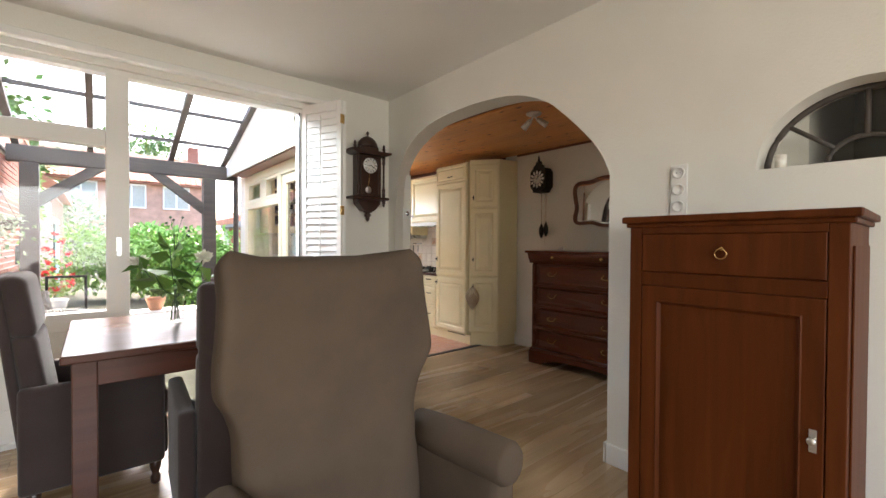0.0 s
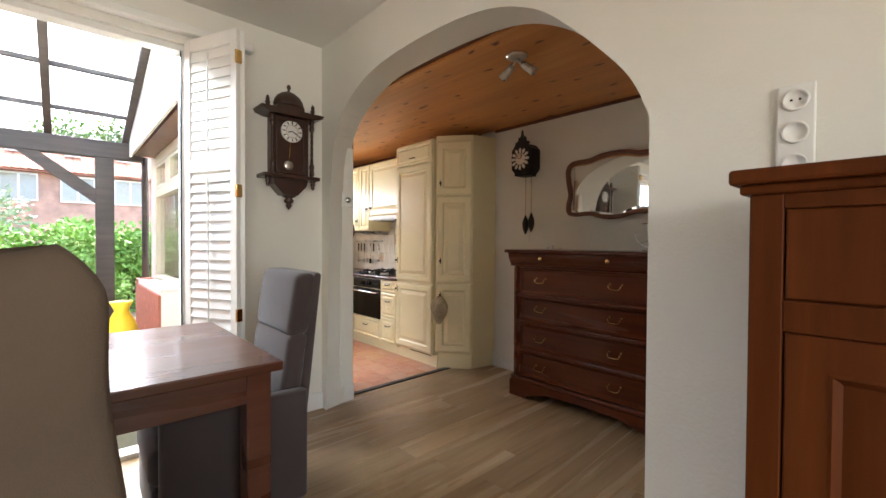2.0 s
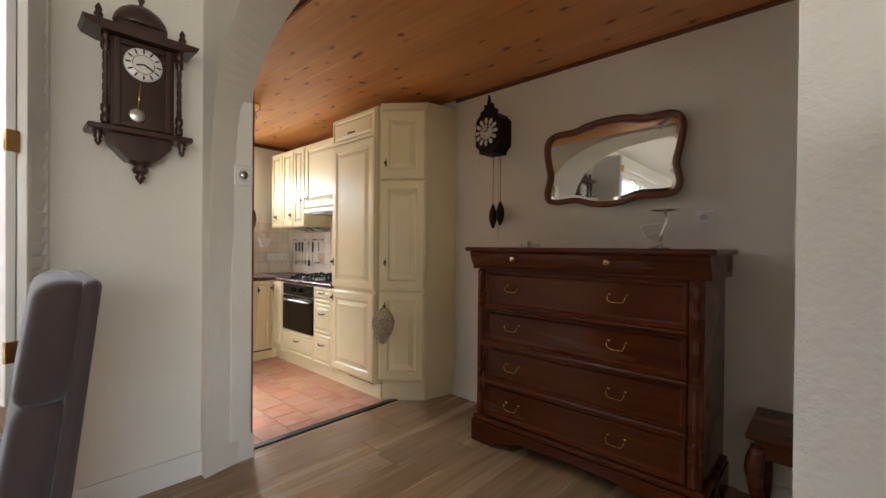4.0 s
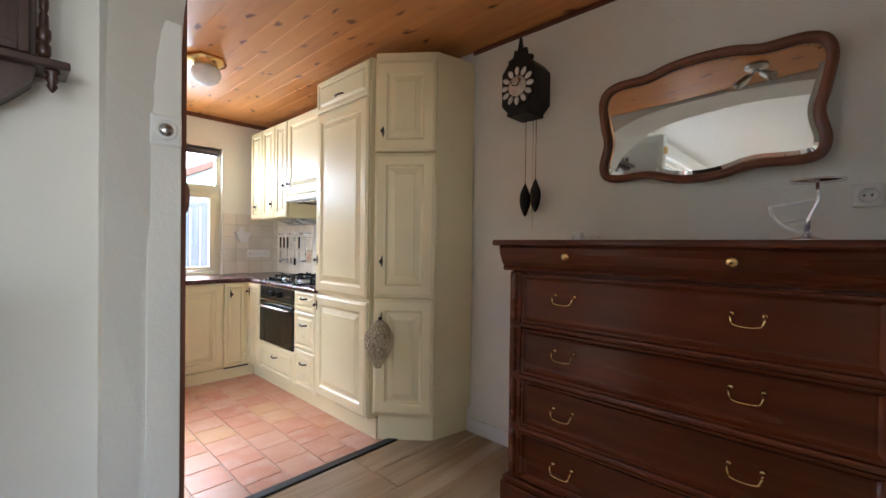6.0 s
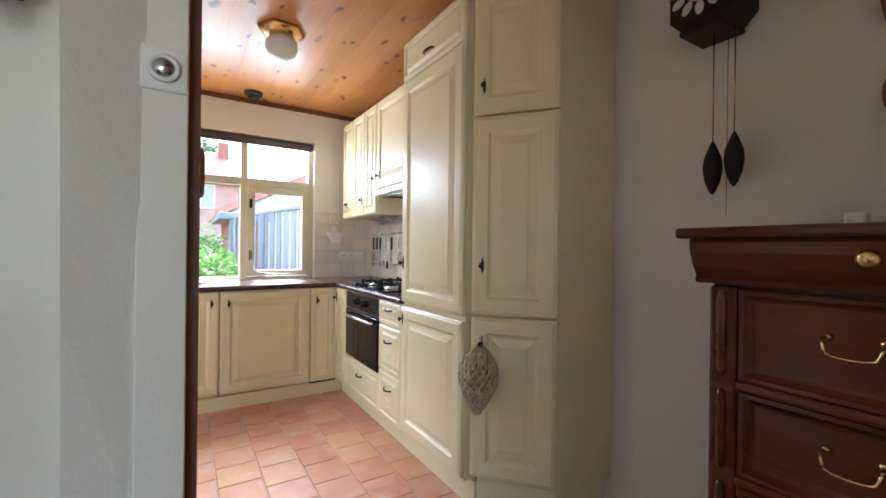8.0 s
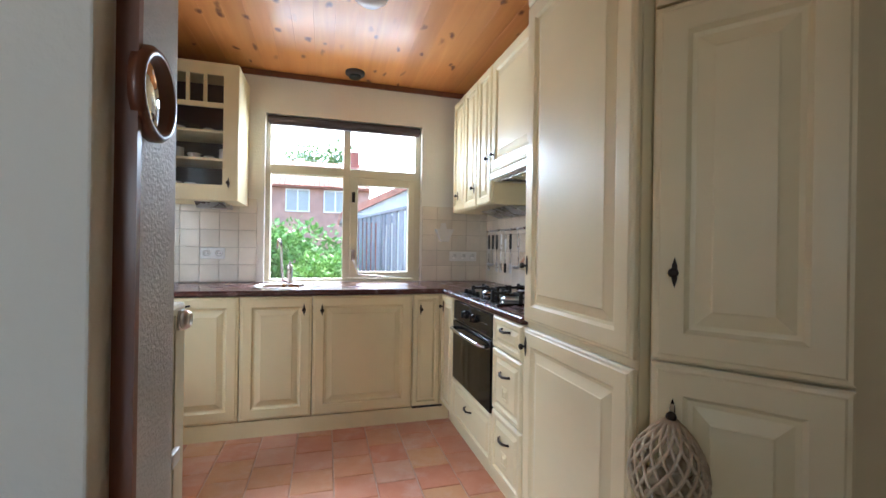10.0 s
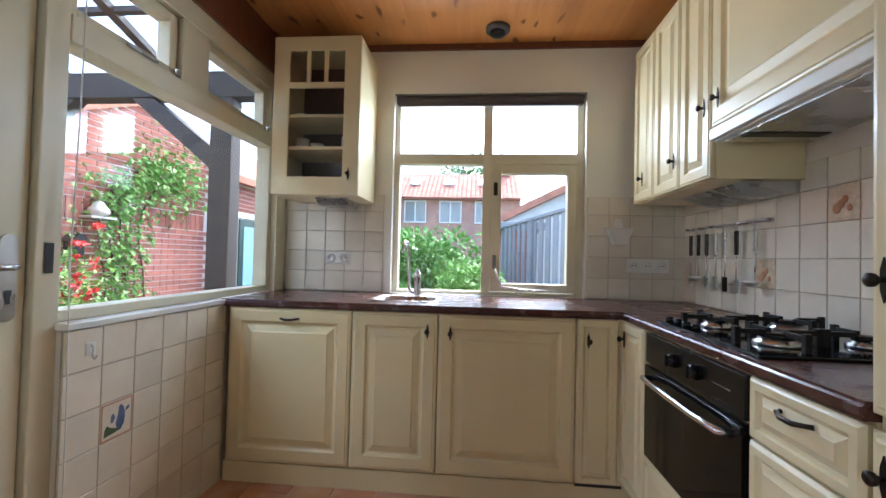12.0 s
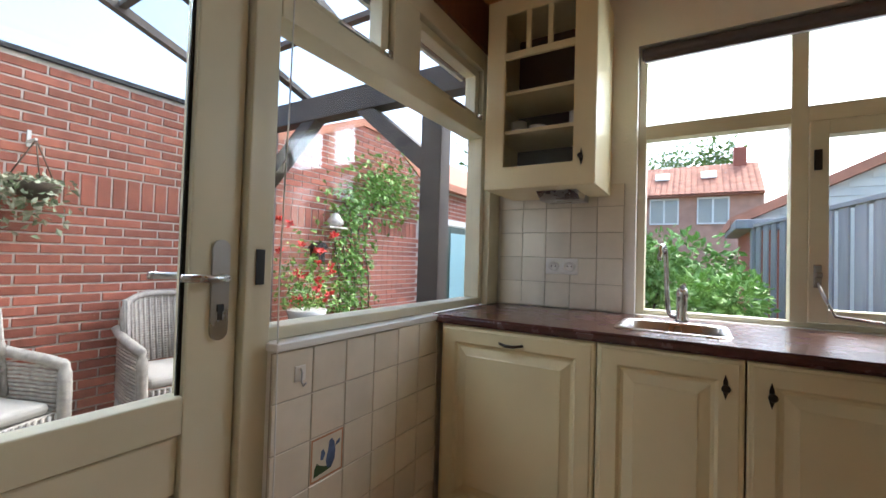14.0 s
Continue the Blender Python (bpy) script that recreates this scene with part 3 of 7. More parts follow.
part("window_frame", boxes((KX0, FY0, KZ0, 2.64, FY1, KZ1), (3.745, FY0, KZ0, KX1, FY1, KZ1), (2.64, FY0, 2.075, 3.745, FY1, KZ1), (2.64, FY0, KZ0, 3.745, FY1, 0.90), (3.17, FY0 - 0.005, 0.90, 3.225, FY1, 2.075), (2.64, FY0 - 0.005, 1.70, 3.17, FY1, 1.765), (3.225, FY0 - 0.005, 1.70, 3.745, FY1, 1.765), bev=0.003), M['creamframe'], win)
sash = part("casement", boxes((3.225, FY0 - 0.02, 0.905, 3.285, FY1 - 0.02, 1.695), (3.69, FY0 - 0.02, 0.905, 3.745, FY1 - 0.02, 1.695), (3.285, FY0 - 0.02, 1.64, 3.69, FY1 - 0.02, 1.695), (3.285, FY0 - 0.02, 0.905, 3.69, FY1 - 0.02, 0.955), bev=0.003), M['creamframe'], win)
part("stay_bar", tube(bmesh.new(), [(3.25, 6.40, 1.06), (3.27, 6.39, 1.0), (3.30, 6.385, 0.935), (3.45, 6.375, 0.92), (3.63, 6.37, 0.915)], 0.006), M['steel'], sash, "steel window stay")
part("window_handle", boxes((3.238, 6.395, 1.04, 3.262, 6.409, 1.13), (3.24, 6.37, 1.08, 3.26, 6.395, 1.1), bev=0.003), M['steel'], sash)
part("window_handle", boxes((3.238, 6.395, 1.50, 3.262, 6.409, 1.58), bev=0.003), M['bronze'], sash)
for a in ((2.64, 6.462, 0.90, 3.17, 6.466, 1.70), (2.64, 6.462, 1.765, 3.17, 6.466, 2.075), (3.225, 6.462, 1.765, 3.745, 6.466, 2.075), (3.285, 6.45, 0.955, 3.69, 6.454, 1.64)):
    p = part("pane", boxes(a), M['glass'], win)
    p.visible_shadow = False
part("window_sill", boxes((KX0 - 0.02, 6.38, 0.86, KX1 + 0.02, 6.62, 0.879)), M['white'], win)
blind = thing("roller_blind", (3.2, 6.41, 2.05), "rolled-up dark brown roller blind at the window head", "blind")
part("roll", lathe(bmesh.new(), [(0.027, 2.62), (0.028, 2.63), (0.028, 3.765), (0.027, 3.775)], (0, 6.405, 2.098), 14, 'x'), M['blind'], blind)
part("bottom_bar", boxes((2.63, 6.385, 2.055, 3.765, 6.405, 2.075), bev=0.003), M['blind'], blind)

# ---- kitchen side: half wall, side windows and door ----
solid("wall_west_kitchen", boxes((1.66, 4.97, -0.1, 1.915, 6.36, 0.855)), M['wall'], "low kitchen wall under the side windows", "wall", "structure")
solid("trim_corner_post", boxes((1.81, 6.25, 0.88, 1.92, 6.378, 2.2), bev=0.004), M['creamframe'], "cream corner post", "trim", "structure")
side = thing("window_2", (1.84, 5.6, 0.88), "cream painted side window with two opening top lights", "window", kind="structure")
part("window_sill", boxes((1.66, 4.965, 0.856, 1.935, 5.80, 0.878), bev=0.004), M['white'], side)
part("window_frame", boxes((1.80, 4.965, 0.879, 1.885, 6.25, 0.915), (1.80, 4.90, 0.0, 1.89, 4.975, 2.2), (1.80, 6.21, 0.915, 1.885, 6.25, 2.2), (1.795, 4.975, 1.745, 1.892, 6.21, 1.83), (1.80, 4.975, 2.10, 1.885, 6.21, 2.2), (1.80, 5.46, 1.83, 1.885, 5.62, 2.10), bev=0.004), M['creamframe'], side)
for y0, y1 in ((4.975, 5.46), (5.62, 6.21)):
    sash = part("top_light", boxes((1.80, y0 + 0.005, 1.835, 1.86, y0 + 0.045, 2.095), (1.80, y1 - 0.045, 1.835, 1.86, y1 - 0.005, 2.095), (1.80, y0 + 0.045, 1.835, 1.86, y1 - 0.045, 1.87), (1.80, y0 + 0.045, 2.06, 1.86, y1 - 0.045, 2.095), bev=0.003), M['creamframe'], side)
    p = part("pane", boxes((1.828, y0 + 0.045, 1.87, 1.832, y1 - 0.045, 2.06)), M['glass'], sash)
    p.visible_shadow = False
    part("stay_bar", boxes((1.865, (y0 + y1) / 2 - 0.02, 1.845, 1.88, (y0 + y1) / 2 + 0.12, 1.855), (1.862, y1 - 0.03, 1.84, 1.885, y1 - 0.005, 1.865), bev=0.002), M['steel'], sash)
p = part("pane", boxes((1.838, 4.975, 0.915, 1.842, 6.21, 1.745)), M['glass'], side)
p.visible_shadow = False
part("strike_plate", boxes((1.891, 4.925, 1.03, 1.894, 4.95, 1.12), bev=0.001), M['darkhole'], side)
cord = solid("blind_cord", tube(bmesh.new(), [(1.93, 4.985, 2.1), (1.925, 4.982, 1.5), (1.92, 4.975, 1.05), (1.935, 4.97, 0.6), (1.94, 4.965, 0.05)], 0.0022, 6), M['plastic'], "thin hanging cord beside the side window", "cord")

kd = thing("door_2", (1.84, 4.48, 0), "cream painted half-glazed kitchen door with grooved panel", "door", kind="structure")
part("stile", boxes((1.815, 4.775, 0.02, 1.868, 4.895, 2.06), bev=0.004), M['creamframe'], kd)
part("stile", boxes((1.815, 4.06, 0.02, 1.868, 4.17, 2.06), bev=0.004), M['creamframe'], kd)
part("rail", boxes((1.815, 4.17, 1.96, 1.868, 4.775, 2.06), bev=0.004), M['creamframe'], kd)
part("rail", boxes((1.815, 4.17, 0.70, 1.868, 4.775, 0.785), bev=0.004), M['creamframe'], kd)
for i in range(5):
    part("panel_board", boxes((1.825, 4.17, 0.02 + i * 0.136, 1.855, 4.775, 0.02 + i * 0.136 + 0.132), bev=0.006), M['creamframe'], kd)
p = part("pane", boxes((1.838, 4.17, 0.785, 1.842, 4.775, 1.96)), M['glass'], kd)
p.visible_shadow = False
part("seal", boxes((1.846, 4.766, 0.785, 1.852, 4.775, 1.96)), M['black'], kd)
plate_ = [(4.8465 + 0.0215 * math.cos(radians(a)), 1.1185 + 0.0215 * math.sin(radians(a))) for a in range(0, 181, 20)] + [(4.8465 + 0.0215 * math.cos(radians(a)), 0.9215 + 0.0215 * math.sin(radians(a))) for a in range(180, 361, 20)]
hp = part("handle_plate", prism(bmesh.new(), plate_, 0, 1.868, 1.8745), M['steel'], kd, "brushed steel lock plate")
part("lever", tube(bmesh.new(), [(1.874, 4.847, 1.05), (1.90, 4.847, 1.05), (1.915, 4.835, 1.05), (1.92, 4.80, 1.05), (1.918, 4.735, 1.052)], 0.009, 10), M['steel'], hp, "steel lever handle")
part("lever", tube(bmesh.new(), [(1.81, 4.847, 1.05), (1.785, 4.84, 1.05), (1.775, 4.80, 1.05), (1.775, 4.735, 1.052)], 0.009, 10), M['steel'], hp, "steel lever handle outside")
part("keyhole", boxes((1.8745, 4.841, 0.948, 1.8765, 4.853, 0.975), (1.8745, 4.838, 0.968, 1.8766, 4.856, 0.986), bev=0.001), M['darkhole'], hp)
part("frame", boxes((1.80, 3.955, 0, 1.89, 4.05, 2.2), (1.80, 4.05, 2.07, 1.89, 4.90, 2.2), (1.79, 4.05, -0.01, 1.89, 4.90, 0.018), bev=0.003), M['creamframe'], kd)

# ---- kitchen units ----
RINGS = [(0, 0), (0, 0.012), (0.005, 0.0165), (0.012, 0.0175), (0.016, 0.021), (0.064, 0.021), (0.068, 0.0165), (0.073, 0.011), (0.083, 0.0095), (0.112, 0.019), (0.116, 0.0215)]
SMALL = [(0, 0), (0, 0.012), (0.004, 0.0165), (0.009, 0.0205), (0.026, 0.0205), (0.030, 0.013), (0.037, 0.011), (0.052, 0.0185), (0.055, 0.0205)]


def axes(way):
    """Across, up and outwards for a front that looks along a way in the plan."""
    n = Vector((*way, 0)).normalized()
    return Vector((0, 0, 1)).cross(n), Vector((0, 0, 1)), n


def front(parent, name, o, w, h, way, rings, knob=None, drawer=False, label=""):
    """A panelled door or drawer front; o: its lower corner at the start of 'across'."""
    u, v, n = axes(way)
    m = basis(o, u, v, n)
    d = part(name, ringpanel(bmesh.new(), w, h, rings, m), M['cream'], parent, label)
    if knob:
        ku, kv = knob
        q = bmesh.new()
        if drawer:
            tube(q, [(ku - 0.045, kv, 0.019), (ku - 0.04, kv, 0.03), (ku - 0.015, kv - 0.004, 0.04), (ku + 0.015, kv - 0.004, 0.04), (ku + 0.04, kv, 0.03), (ku + 0.045, kv, 0.019)], [0.006, 0.005, 0.006, 0.006, 0.005, 0.006])
            part_name = "pull"
        else:
            prism(q, [(ku, kv - 0.037), (ku + 0.006, kv - 0.016), (ku + 0.006, kv + 0.016), (ku, kv + 0.037), (ku - 0.006, kv + 0.016), (ku - 0.006, kv - 0.016)], 2, 0.019, 0.024)
            lathe(q, [(0.005, 0.02), (0.005, 0.034), (0.011, 0.038), (0.012, 0.046), (0.007, 0.05)], (ku, kv, 0), 10)
            part_name = "knob"
        q.transform(m)
        part(part_name, q, M['bronze'], d, "dark bronze " + part_name)
    return d


def unit(name, at, label, group):
    return thing(name, at, label, "cabinet", group)


# base units under the window: fronts look to -y
Y0, X0_EAST = 5.765, 3.824
for x0, x1, kn, nm, lab in ((1.952, 2.56, (0.304, 0.69), "dishwasher_front", "cream panelled dishwasher front under the worktop"), (2.564, 2.972, (0.36, 0.655), "base_cabinet", "cream panelled sink cabinet under the worktop"), (2.976, 3.602, (0.055, 0.65), "base_cabinet", "wide cream panelled base cabinet under the worktop"), (3.606, 3.79, (0.05, 0.64), "base_cabinet", "narrow cream panelled corner cabinet under the worktop")):
    c = unit(nm, ((x0 + x1) / 2, 6.0, 0), lab, "kitchen base units")
    part("body", boxes((x0 + 0.003, Y0 + 0.004, 0.10, x1 - 0.003, 6.36, 0.70 if 2.5 < x0 < 2.6 else 0.845)), M['cream'], c)
    rings = RINGS if x1 - x0 > 0.25 else [(a * 0.45, b) for a, b in RINGS]
    front(c, "door", (x0, Y0 + 0.002, 0.105), x1 - x0 - 0.001, 0.738, (0, -1), rings, kn, nm == "dishwasher_front")
    if x1 - x0 < 0.25:
        part("filler", boxes((x1 + 0.002, Y0 - 0.008, 0.10, X0_EAST, Y0 + 0.03, 0.845)), M['cream'], c)
        part("bottom_strip", boxes((x0, Y0 - 0.012, 0.092, x1 + 0.02, Y0 + 0.003, 0.104)), M['darkhole'], c, "dark strip under the door")
solid("plinth_north", boxes((1.94, 5.757, 0, 3.86, 5.777, 0.098)), M['cream'], "cream kitchen plinth", "plinth", "structure")
solid("plinth_east", boxes((3.862, 3.93, 0, 3.88, 5.756, 0.125)), M['cream'], "cream kitchen plinth", "plinth", "structure")
solid("plinth_vent", boxes((3.848, 4.02, 0.108, 3.861, 4.36, 0.13)), M['bronze'], "dark vent grille in the plinth", "vent")

# east run: fronts look to -x
X0 = 3.822
c = unit("base_cabinet", (4.1, 5.62, 0), "narrow cream corner cabinet beside the oven", "kitchen base units")
part("body", boxes((X0 + 0.004, 5.50, 0.10, 4.36, 5.76, 0.845)), M['cream'], c)
front(c, "door", (X0, 5.762, 0.125), 0.25, 0.715, (-1, 0), [(a * 0.6, b) for a, b in RINGS], (0.045, 0.64))
ov = unit("oven_cabinet", (4.1, 5.18, 0), "cream cabinet with a built-in black oven", "kitchen base units")
part("body", boxes((X0 + 0.004, 4.882, 0.10, 4.36, 5.495, 0.845)), M['cream'], ov)
front(ov, "drawer", (X0, 5.495, 0.125), 0.61, 0.235, (-1, 0), SMALL, (0.3, 0.15), True)
oven = thing("oven", (4.05, 5.19, 0.37), "black built-in oven with glass door and knobs", "oven")
part("housing", boxes((3.83, 4.888, 0.365, 4.3, 5.49, 0.835), bev=0.004), M['black'], oven)
part("control_panel", boxes((3.805, 4.888, 0.725, 3.829, 5.49, 0.836), bev=0.004), M['black'], oven)
dr = part("door", boxes((3.80, 4.89, 0.37, 3.829, 5.488, 0.716), bev=0.005), M['blackglass'], oven, "black glass oven door")
part("handle", tube(bmesh.new(), [(3.80, 5.44, 0.675), (3.772, 5.43, 0.677), (3.762, 5.36, 0.679), (3.758, 5.19, 0.68), (3.762, 5.02, 0.679), (3.772, 4.95, 0.677), (3.80, 4.94, 0.675)], 0.010, 10), M['chrome'], dr, "curved chrome oven handle")
for y in (5.26, 5.12):
    k = part("knob", lathe(bmesh.new(), [(0.024, 3.806), (0.022, 3.795), (0.019, 3.784), (0.012, 3.781)], (0, y, 0.782), 16, 'x'), M['black'], oven)
    part("grip", boxes((3.774, y - 0.004, 0.763, 3.786, y + 0.004, 0.801), bev=0.002), M['black'], k)
part("trim_line", boxes((3.803, 4.95, 0.779, 3.8045, 5.03, 0.781)), M['steel'], oven)
dw = unit("drawer_cabinet", (4.1, 4.73, 0), "narrow cream cabinet with three drawers", "kitchen base units")
part("body", boxes((X0 + 0.004, 4.575, 0.10, 4.36, 4.878, 0.845)), M['cream'], dw)
for z0, z1 in ((0.695, 0.84), (0.41, 0.69), (0.125, 0.405)):
    d = front(dw, "drawer", (X0, 4.876, z0), 0.298, z1 - z0, (-1, 0), SMALL, (0.15, (z1 - z0) * 0.68), True)
    if z1 - z0 > 0.2:
        u, v, n = axes((-1, 0))
        part("rosette", ringpanel(bmesh.new(), 0.06, 0.06, [(0, 0.015), (0.0, 0.022), (0.008, 0.024), (0.012, 0.021), (0.02, 0.025)], basis((X0, 4.757, z0 + 0.075), u, v, n)), M['cream'], d)

# tall units
tall = unit("tall_cabinet", (4.1, 4.28, 0), "tall cream cabinet with panelled fridge doors", "tall kitchen units")
part("body", boxes((X0 + 0.004, 3.96, 0.125, 4.36, 4.57, 2.335)), M['cream'], tall)
front(tall, "door", (X0, 4.568, 0.14), 0.605, 0.70, (-1, 0), RINGS, (0.03, 0.63))
front(tall, "door", (X0, 4.568, 0.865), 0.605, 1.235, (-1, 0), RINGS, (0.03, 0.22))
front(tall, "flap", (X0, 4.568, 2.106), 0.605, 0.215, (-1, 0), SMALL, (0.29, 0.07), True)
# angled end unit, fronts look to (-1, -1)
ang = unit("angled_cabinet", (4.1, 3.8, 0), "tall cream end cabinet with an angled panelled front", "tall kitchen units")
AX, AY, BX, BY = 3.842, 3.935, 4.07, 3.645
part("body", prism(bmesh.new(), [(AX + 0.014, AY + 0.006), (BX + 0.014, BY + 0.006), (4.36, 3.595), (4.36, AY + 0.02), (AX + 0.014, AY + 0.02)], 2, 0.165, 2.36), M['cream'], ang)
part("plinth", prism(bmesh.new(), [(AX + 0.03, AY - 0.01), (BX + 0.03, BY + 0.03), (4.36, 3.625), (4.36, AY)], 2, 0.0, 0.165), M['cream'], ang)
way = Vector((AY - BY, BX - AX, 0)).normalized() * -1
aw = math.hypot(BX - AX, BY - AY)
for z0, z1, kv in ((0.17, 0.872, 0.585), (0.88, 1.748, 0.215), (1.756, 2.30, 0.12)):
    front(ang, "door", (AX, AY, z0), aw, z1 - z0, (way.x, way.y), [(a * 1.1, b) for a, b in RINGS], (0.05, kv))
bag = thing("net_bag", (3.84, 3.9, 0.55), "cream crocheted net bag hanging on a cabinet knob", "bag")
rnd = random.Random(4)
bc = Vector((AX, AY, 0)) + Vector((BX - AX, BY - AY, 0)).normalized() * 0.05
out = way * 0.085


def bag_r(h):
    """The bag's half width from its neck down to its tip."""
    return 0.012 + 0.07 * math.sin(math.pi * min(1.0, h) ** 0.8) ** 1.1


bmn = bmesh.new()
for i in range(16):
    a0 = 2 * math.pi * i / 16
    for sgn in (1, -1):
        pts = []
        for k in range(13):
            h = k / 12
            a = a0 + sgn * h * 2.6
            r = bag_r(h) * (1 + 0.06 * math.sin(3 * a + 5 * h))
            pts.append(bc + out * min(1.0, 0.45 + 1.1 * h) + Vector((r * math.cos(a), r * math.sin(a), 0.745 - 0.27 * h)))
        tube(bmn, pts, 0.0046, 5)
part("net", bmn, M['net'], bag)
fill = bmesh.new()
for k in range(16):
    h = rnd.uniform(0.3, 0.85)
    a = rnd.uniform(0, 6.28)
    r = max(0.0, bag_r(h) - 0.03) * rnd.uniform(0.5, 1.0)
    q = bmesh.ops.create_icosphere(fill, subdivisions=2, radius=0.03)
    for v in q['verts']:
        v.co = v.co + bc + out + Vector((r * math.cos(a), r * math.sin(a), 0.745 - 0.27 * h))
part("filling", fill, M['net'], bag, smooth=True)
part("loop", tube(bmesh.new(), [bc + out * 0.45 + Vector((0, 0, 0.74)), bc + way * 0.03 + Vector((0, 0, 0.765)), bc + way * 0.03 + Vector((0, 0, 0.78))], 0.005, 6), M['net'], bag)

# worktop
WT = 0.846
bm = bmesh.new()
outline = [(1.90, 5.735), (3.795, 5.735), (3.795, 4.577), (4.366, 4.577), (4.366, 6.376), (2.77, 6.376), (2.77, 6.17), (2.93, 6.17), (2.93, 5.89), (2.615, 5.89), (2.615, 6.17), (2.769, 6.17), (2.769, 6.376), (1.922, 6.376), (1.90, 5.80)]
prism(bm, outline, 2, WT, WT + 0.034)
edge = {(1.90, 5.735), (3.795, 5.735), (3.795, 4.577), (1.90, 5.80)}
at_edge = lambda v: any(abs(v.co.x - a) + abs(v.co.y - b) < 1e-4 for a, b in edge)
bmesh.ops.bevel(bm, geom=[e for e in bm.edges if abs(e.verts[0].co.z - e.verts[1].co.z) < 1e-4 and at_edge(e.verts[0]) and at_edge(e.verts[1])], offset=0.010, segments=3, affect='EDGES')
top = solid("worktop", bm, M['worktop'], "dark red-brown kitchen worktop with rounded edge", "worktop")

sink = thing("sink", (2.77, 6.02, WT), "stainless steel sink set in the worktop", "sink")
bm = bmesh.new()
SX0, SX1, SY0, SY1, SZ = 2.59, 2.955, 5.865, 6.195, WT + 0.0345
def rr(x0, y0, x1, y1, r, z, n=5):
    pts = []
    for cx, cy, a in ((x1 - r, y1 - r, 0), (x0 + r, y1 - r, 90), (x0 + r, y0 + r, 180), (x1 - r, y0 + r, 270)):
        for k in range(n):
            t = radians(a + 90 * k / (n - 1))
            pts.append(Vector((cx + r * math.cos(t), cy + r * math.sin(t), z)))
    return pts
rings = [rr(SX0, SY0, SX1, SY1, 0.05, SZ), rr(SX0 + 0.004, SY0 + 0.004, SX1 - 0.004, SY1 - 0.004, 0.05, SZ + 0.005), rr(SX0 + 0.018, SY0 + 0.018, SX1 - 0.018, SY1 - 0.018, 0.045, SZ + 0.005), rr(SX0 + 0.03, SY0 + 0.03, SX1 - 0.03, SY1 - 0.03, 0.045, SZ - 0.004), rr(SX0 + 0.036, SY0 + 0.036, SX1 - 0.036, SY1 - 0.036, 0.045, SZ - 0.12), rr(SX0 + 0.06, SY0 + 0.06, SX1 - 0.06, SY1 - 0.06, 0.04, SZ - 0.135)]
vr = [[bm.verts.new(p) for p in ring] for ring in rings]
for lo, hi in zip(vr, vr[1:]):
    for i in range(len(lo)):
        bm.faces.new((lo[i], lo[(i + 1) % len(lo)], hi[(i + 1) % len(lo)], hi[i]))
bm.faces.new(vr[-1])
part("basin_rim", bm, M['steel'], sink, smooth=True)
part("drain", lathe(bmesh.new(), [(0.03, SZ - 0.134), (0.03, SZ - 0.13), (0.02, SZ - 0.13), (0.018, SZ - 0.132)], (2.78, 6.03, 0), 16), M['chrome'], sink)
tap = thing("kitchen_tap", (2.80, 6.23, SZ), "chrome kitchen tap with tall swan neck", "tap")
part("body", lathe(bmesh.new(), [(0.026, SZ), (0.024, SZ + 0.01), (0.02, SZ + 0.02), (0.02, SZ + 0.10), (0.022, SZ + 0.115), (0.018, SZ + 0.135), (0.006, SZ + 0.14)], (2.80, 6.23, 0), 16), M['chrome'], tap)
part("spout", tube(bmesh.new(), spline([(2.79, 6.235, SZ + 0.02), (2.755, 6.25, SZ + 0.03), (2.745, 6.25, SZ + 0.12), (2.74, 6.25, SZ + 0.24), (2.735, 6.235, SZ + 0.30), (2.725, 6.19, SZ + 0.305), (2.72, 6.165, SZ + 0.25)], 4), 0.010, 10), M['chrome'], tap)
part("lever", tube(bmesh.new(), [(2.80, 6.23, SZ + 0.135), (2.805, 6.20, SZ + 0.15), (2.81, 6.15, SZ + 0.158)], [0.011, 0.009, 0.006], 8), M['chrome'], tap)

hob = thing("gas_hob", (4.07, 5.2, WT + 0.034), "black gas hob with four burners and iron grates", "hob")
HZ = WT + 0.0345
part("plate", boxes((3.83, 4.88, HZ, 4.31, 5.46, HZ + 0.008), bev=0.003), M['blackglass'], hob)
for bx, by, r in ((3.97, 5.32, 0.035), (3.97, 5.03, 0.045), (4.2, 5.32, 0.045), (4.2, 5.03, 0.035)):
    bn = part("burner", lathe(bmesh.new(), [(r + 0.012, HZ + 0.008), (r + 0.01, HZ + 0.018), (r, HZ + 0.022), (r * 0.95, HZ + 0.03), (r * 0.4, HZ + 0.033)], (bx, by, 0), 18), M['steel'], hob)
    part("cap", lathe(bmesh.new(), [(r * 1.02, HZ + 0.0305), (r * 1.05, HZ + 0.034), (r * 1.0, HZ + 0.04), (r * 0.3, HZ + 0.042)], (bx, by, 0), 16), M['black'], bn)
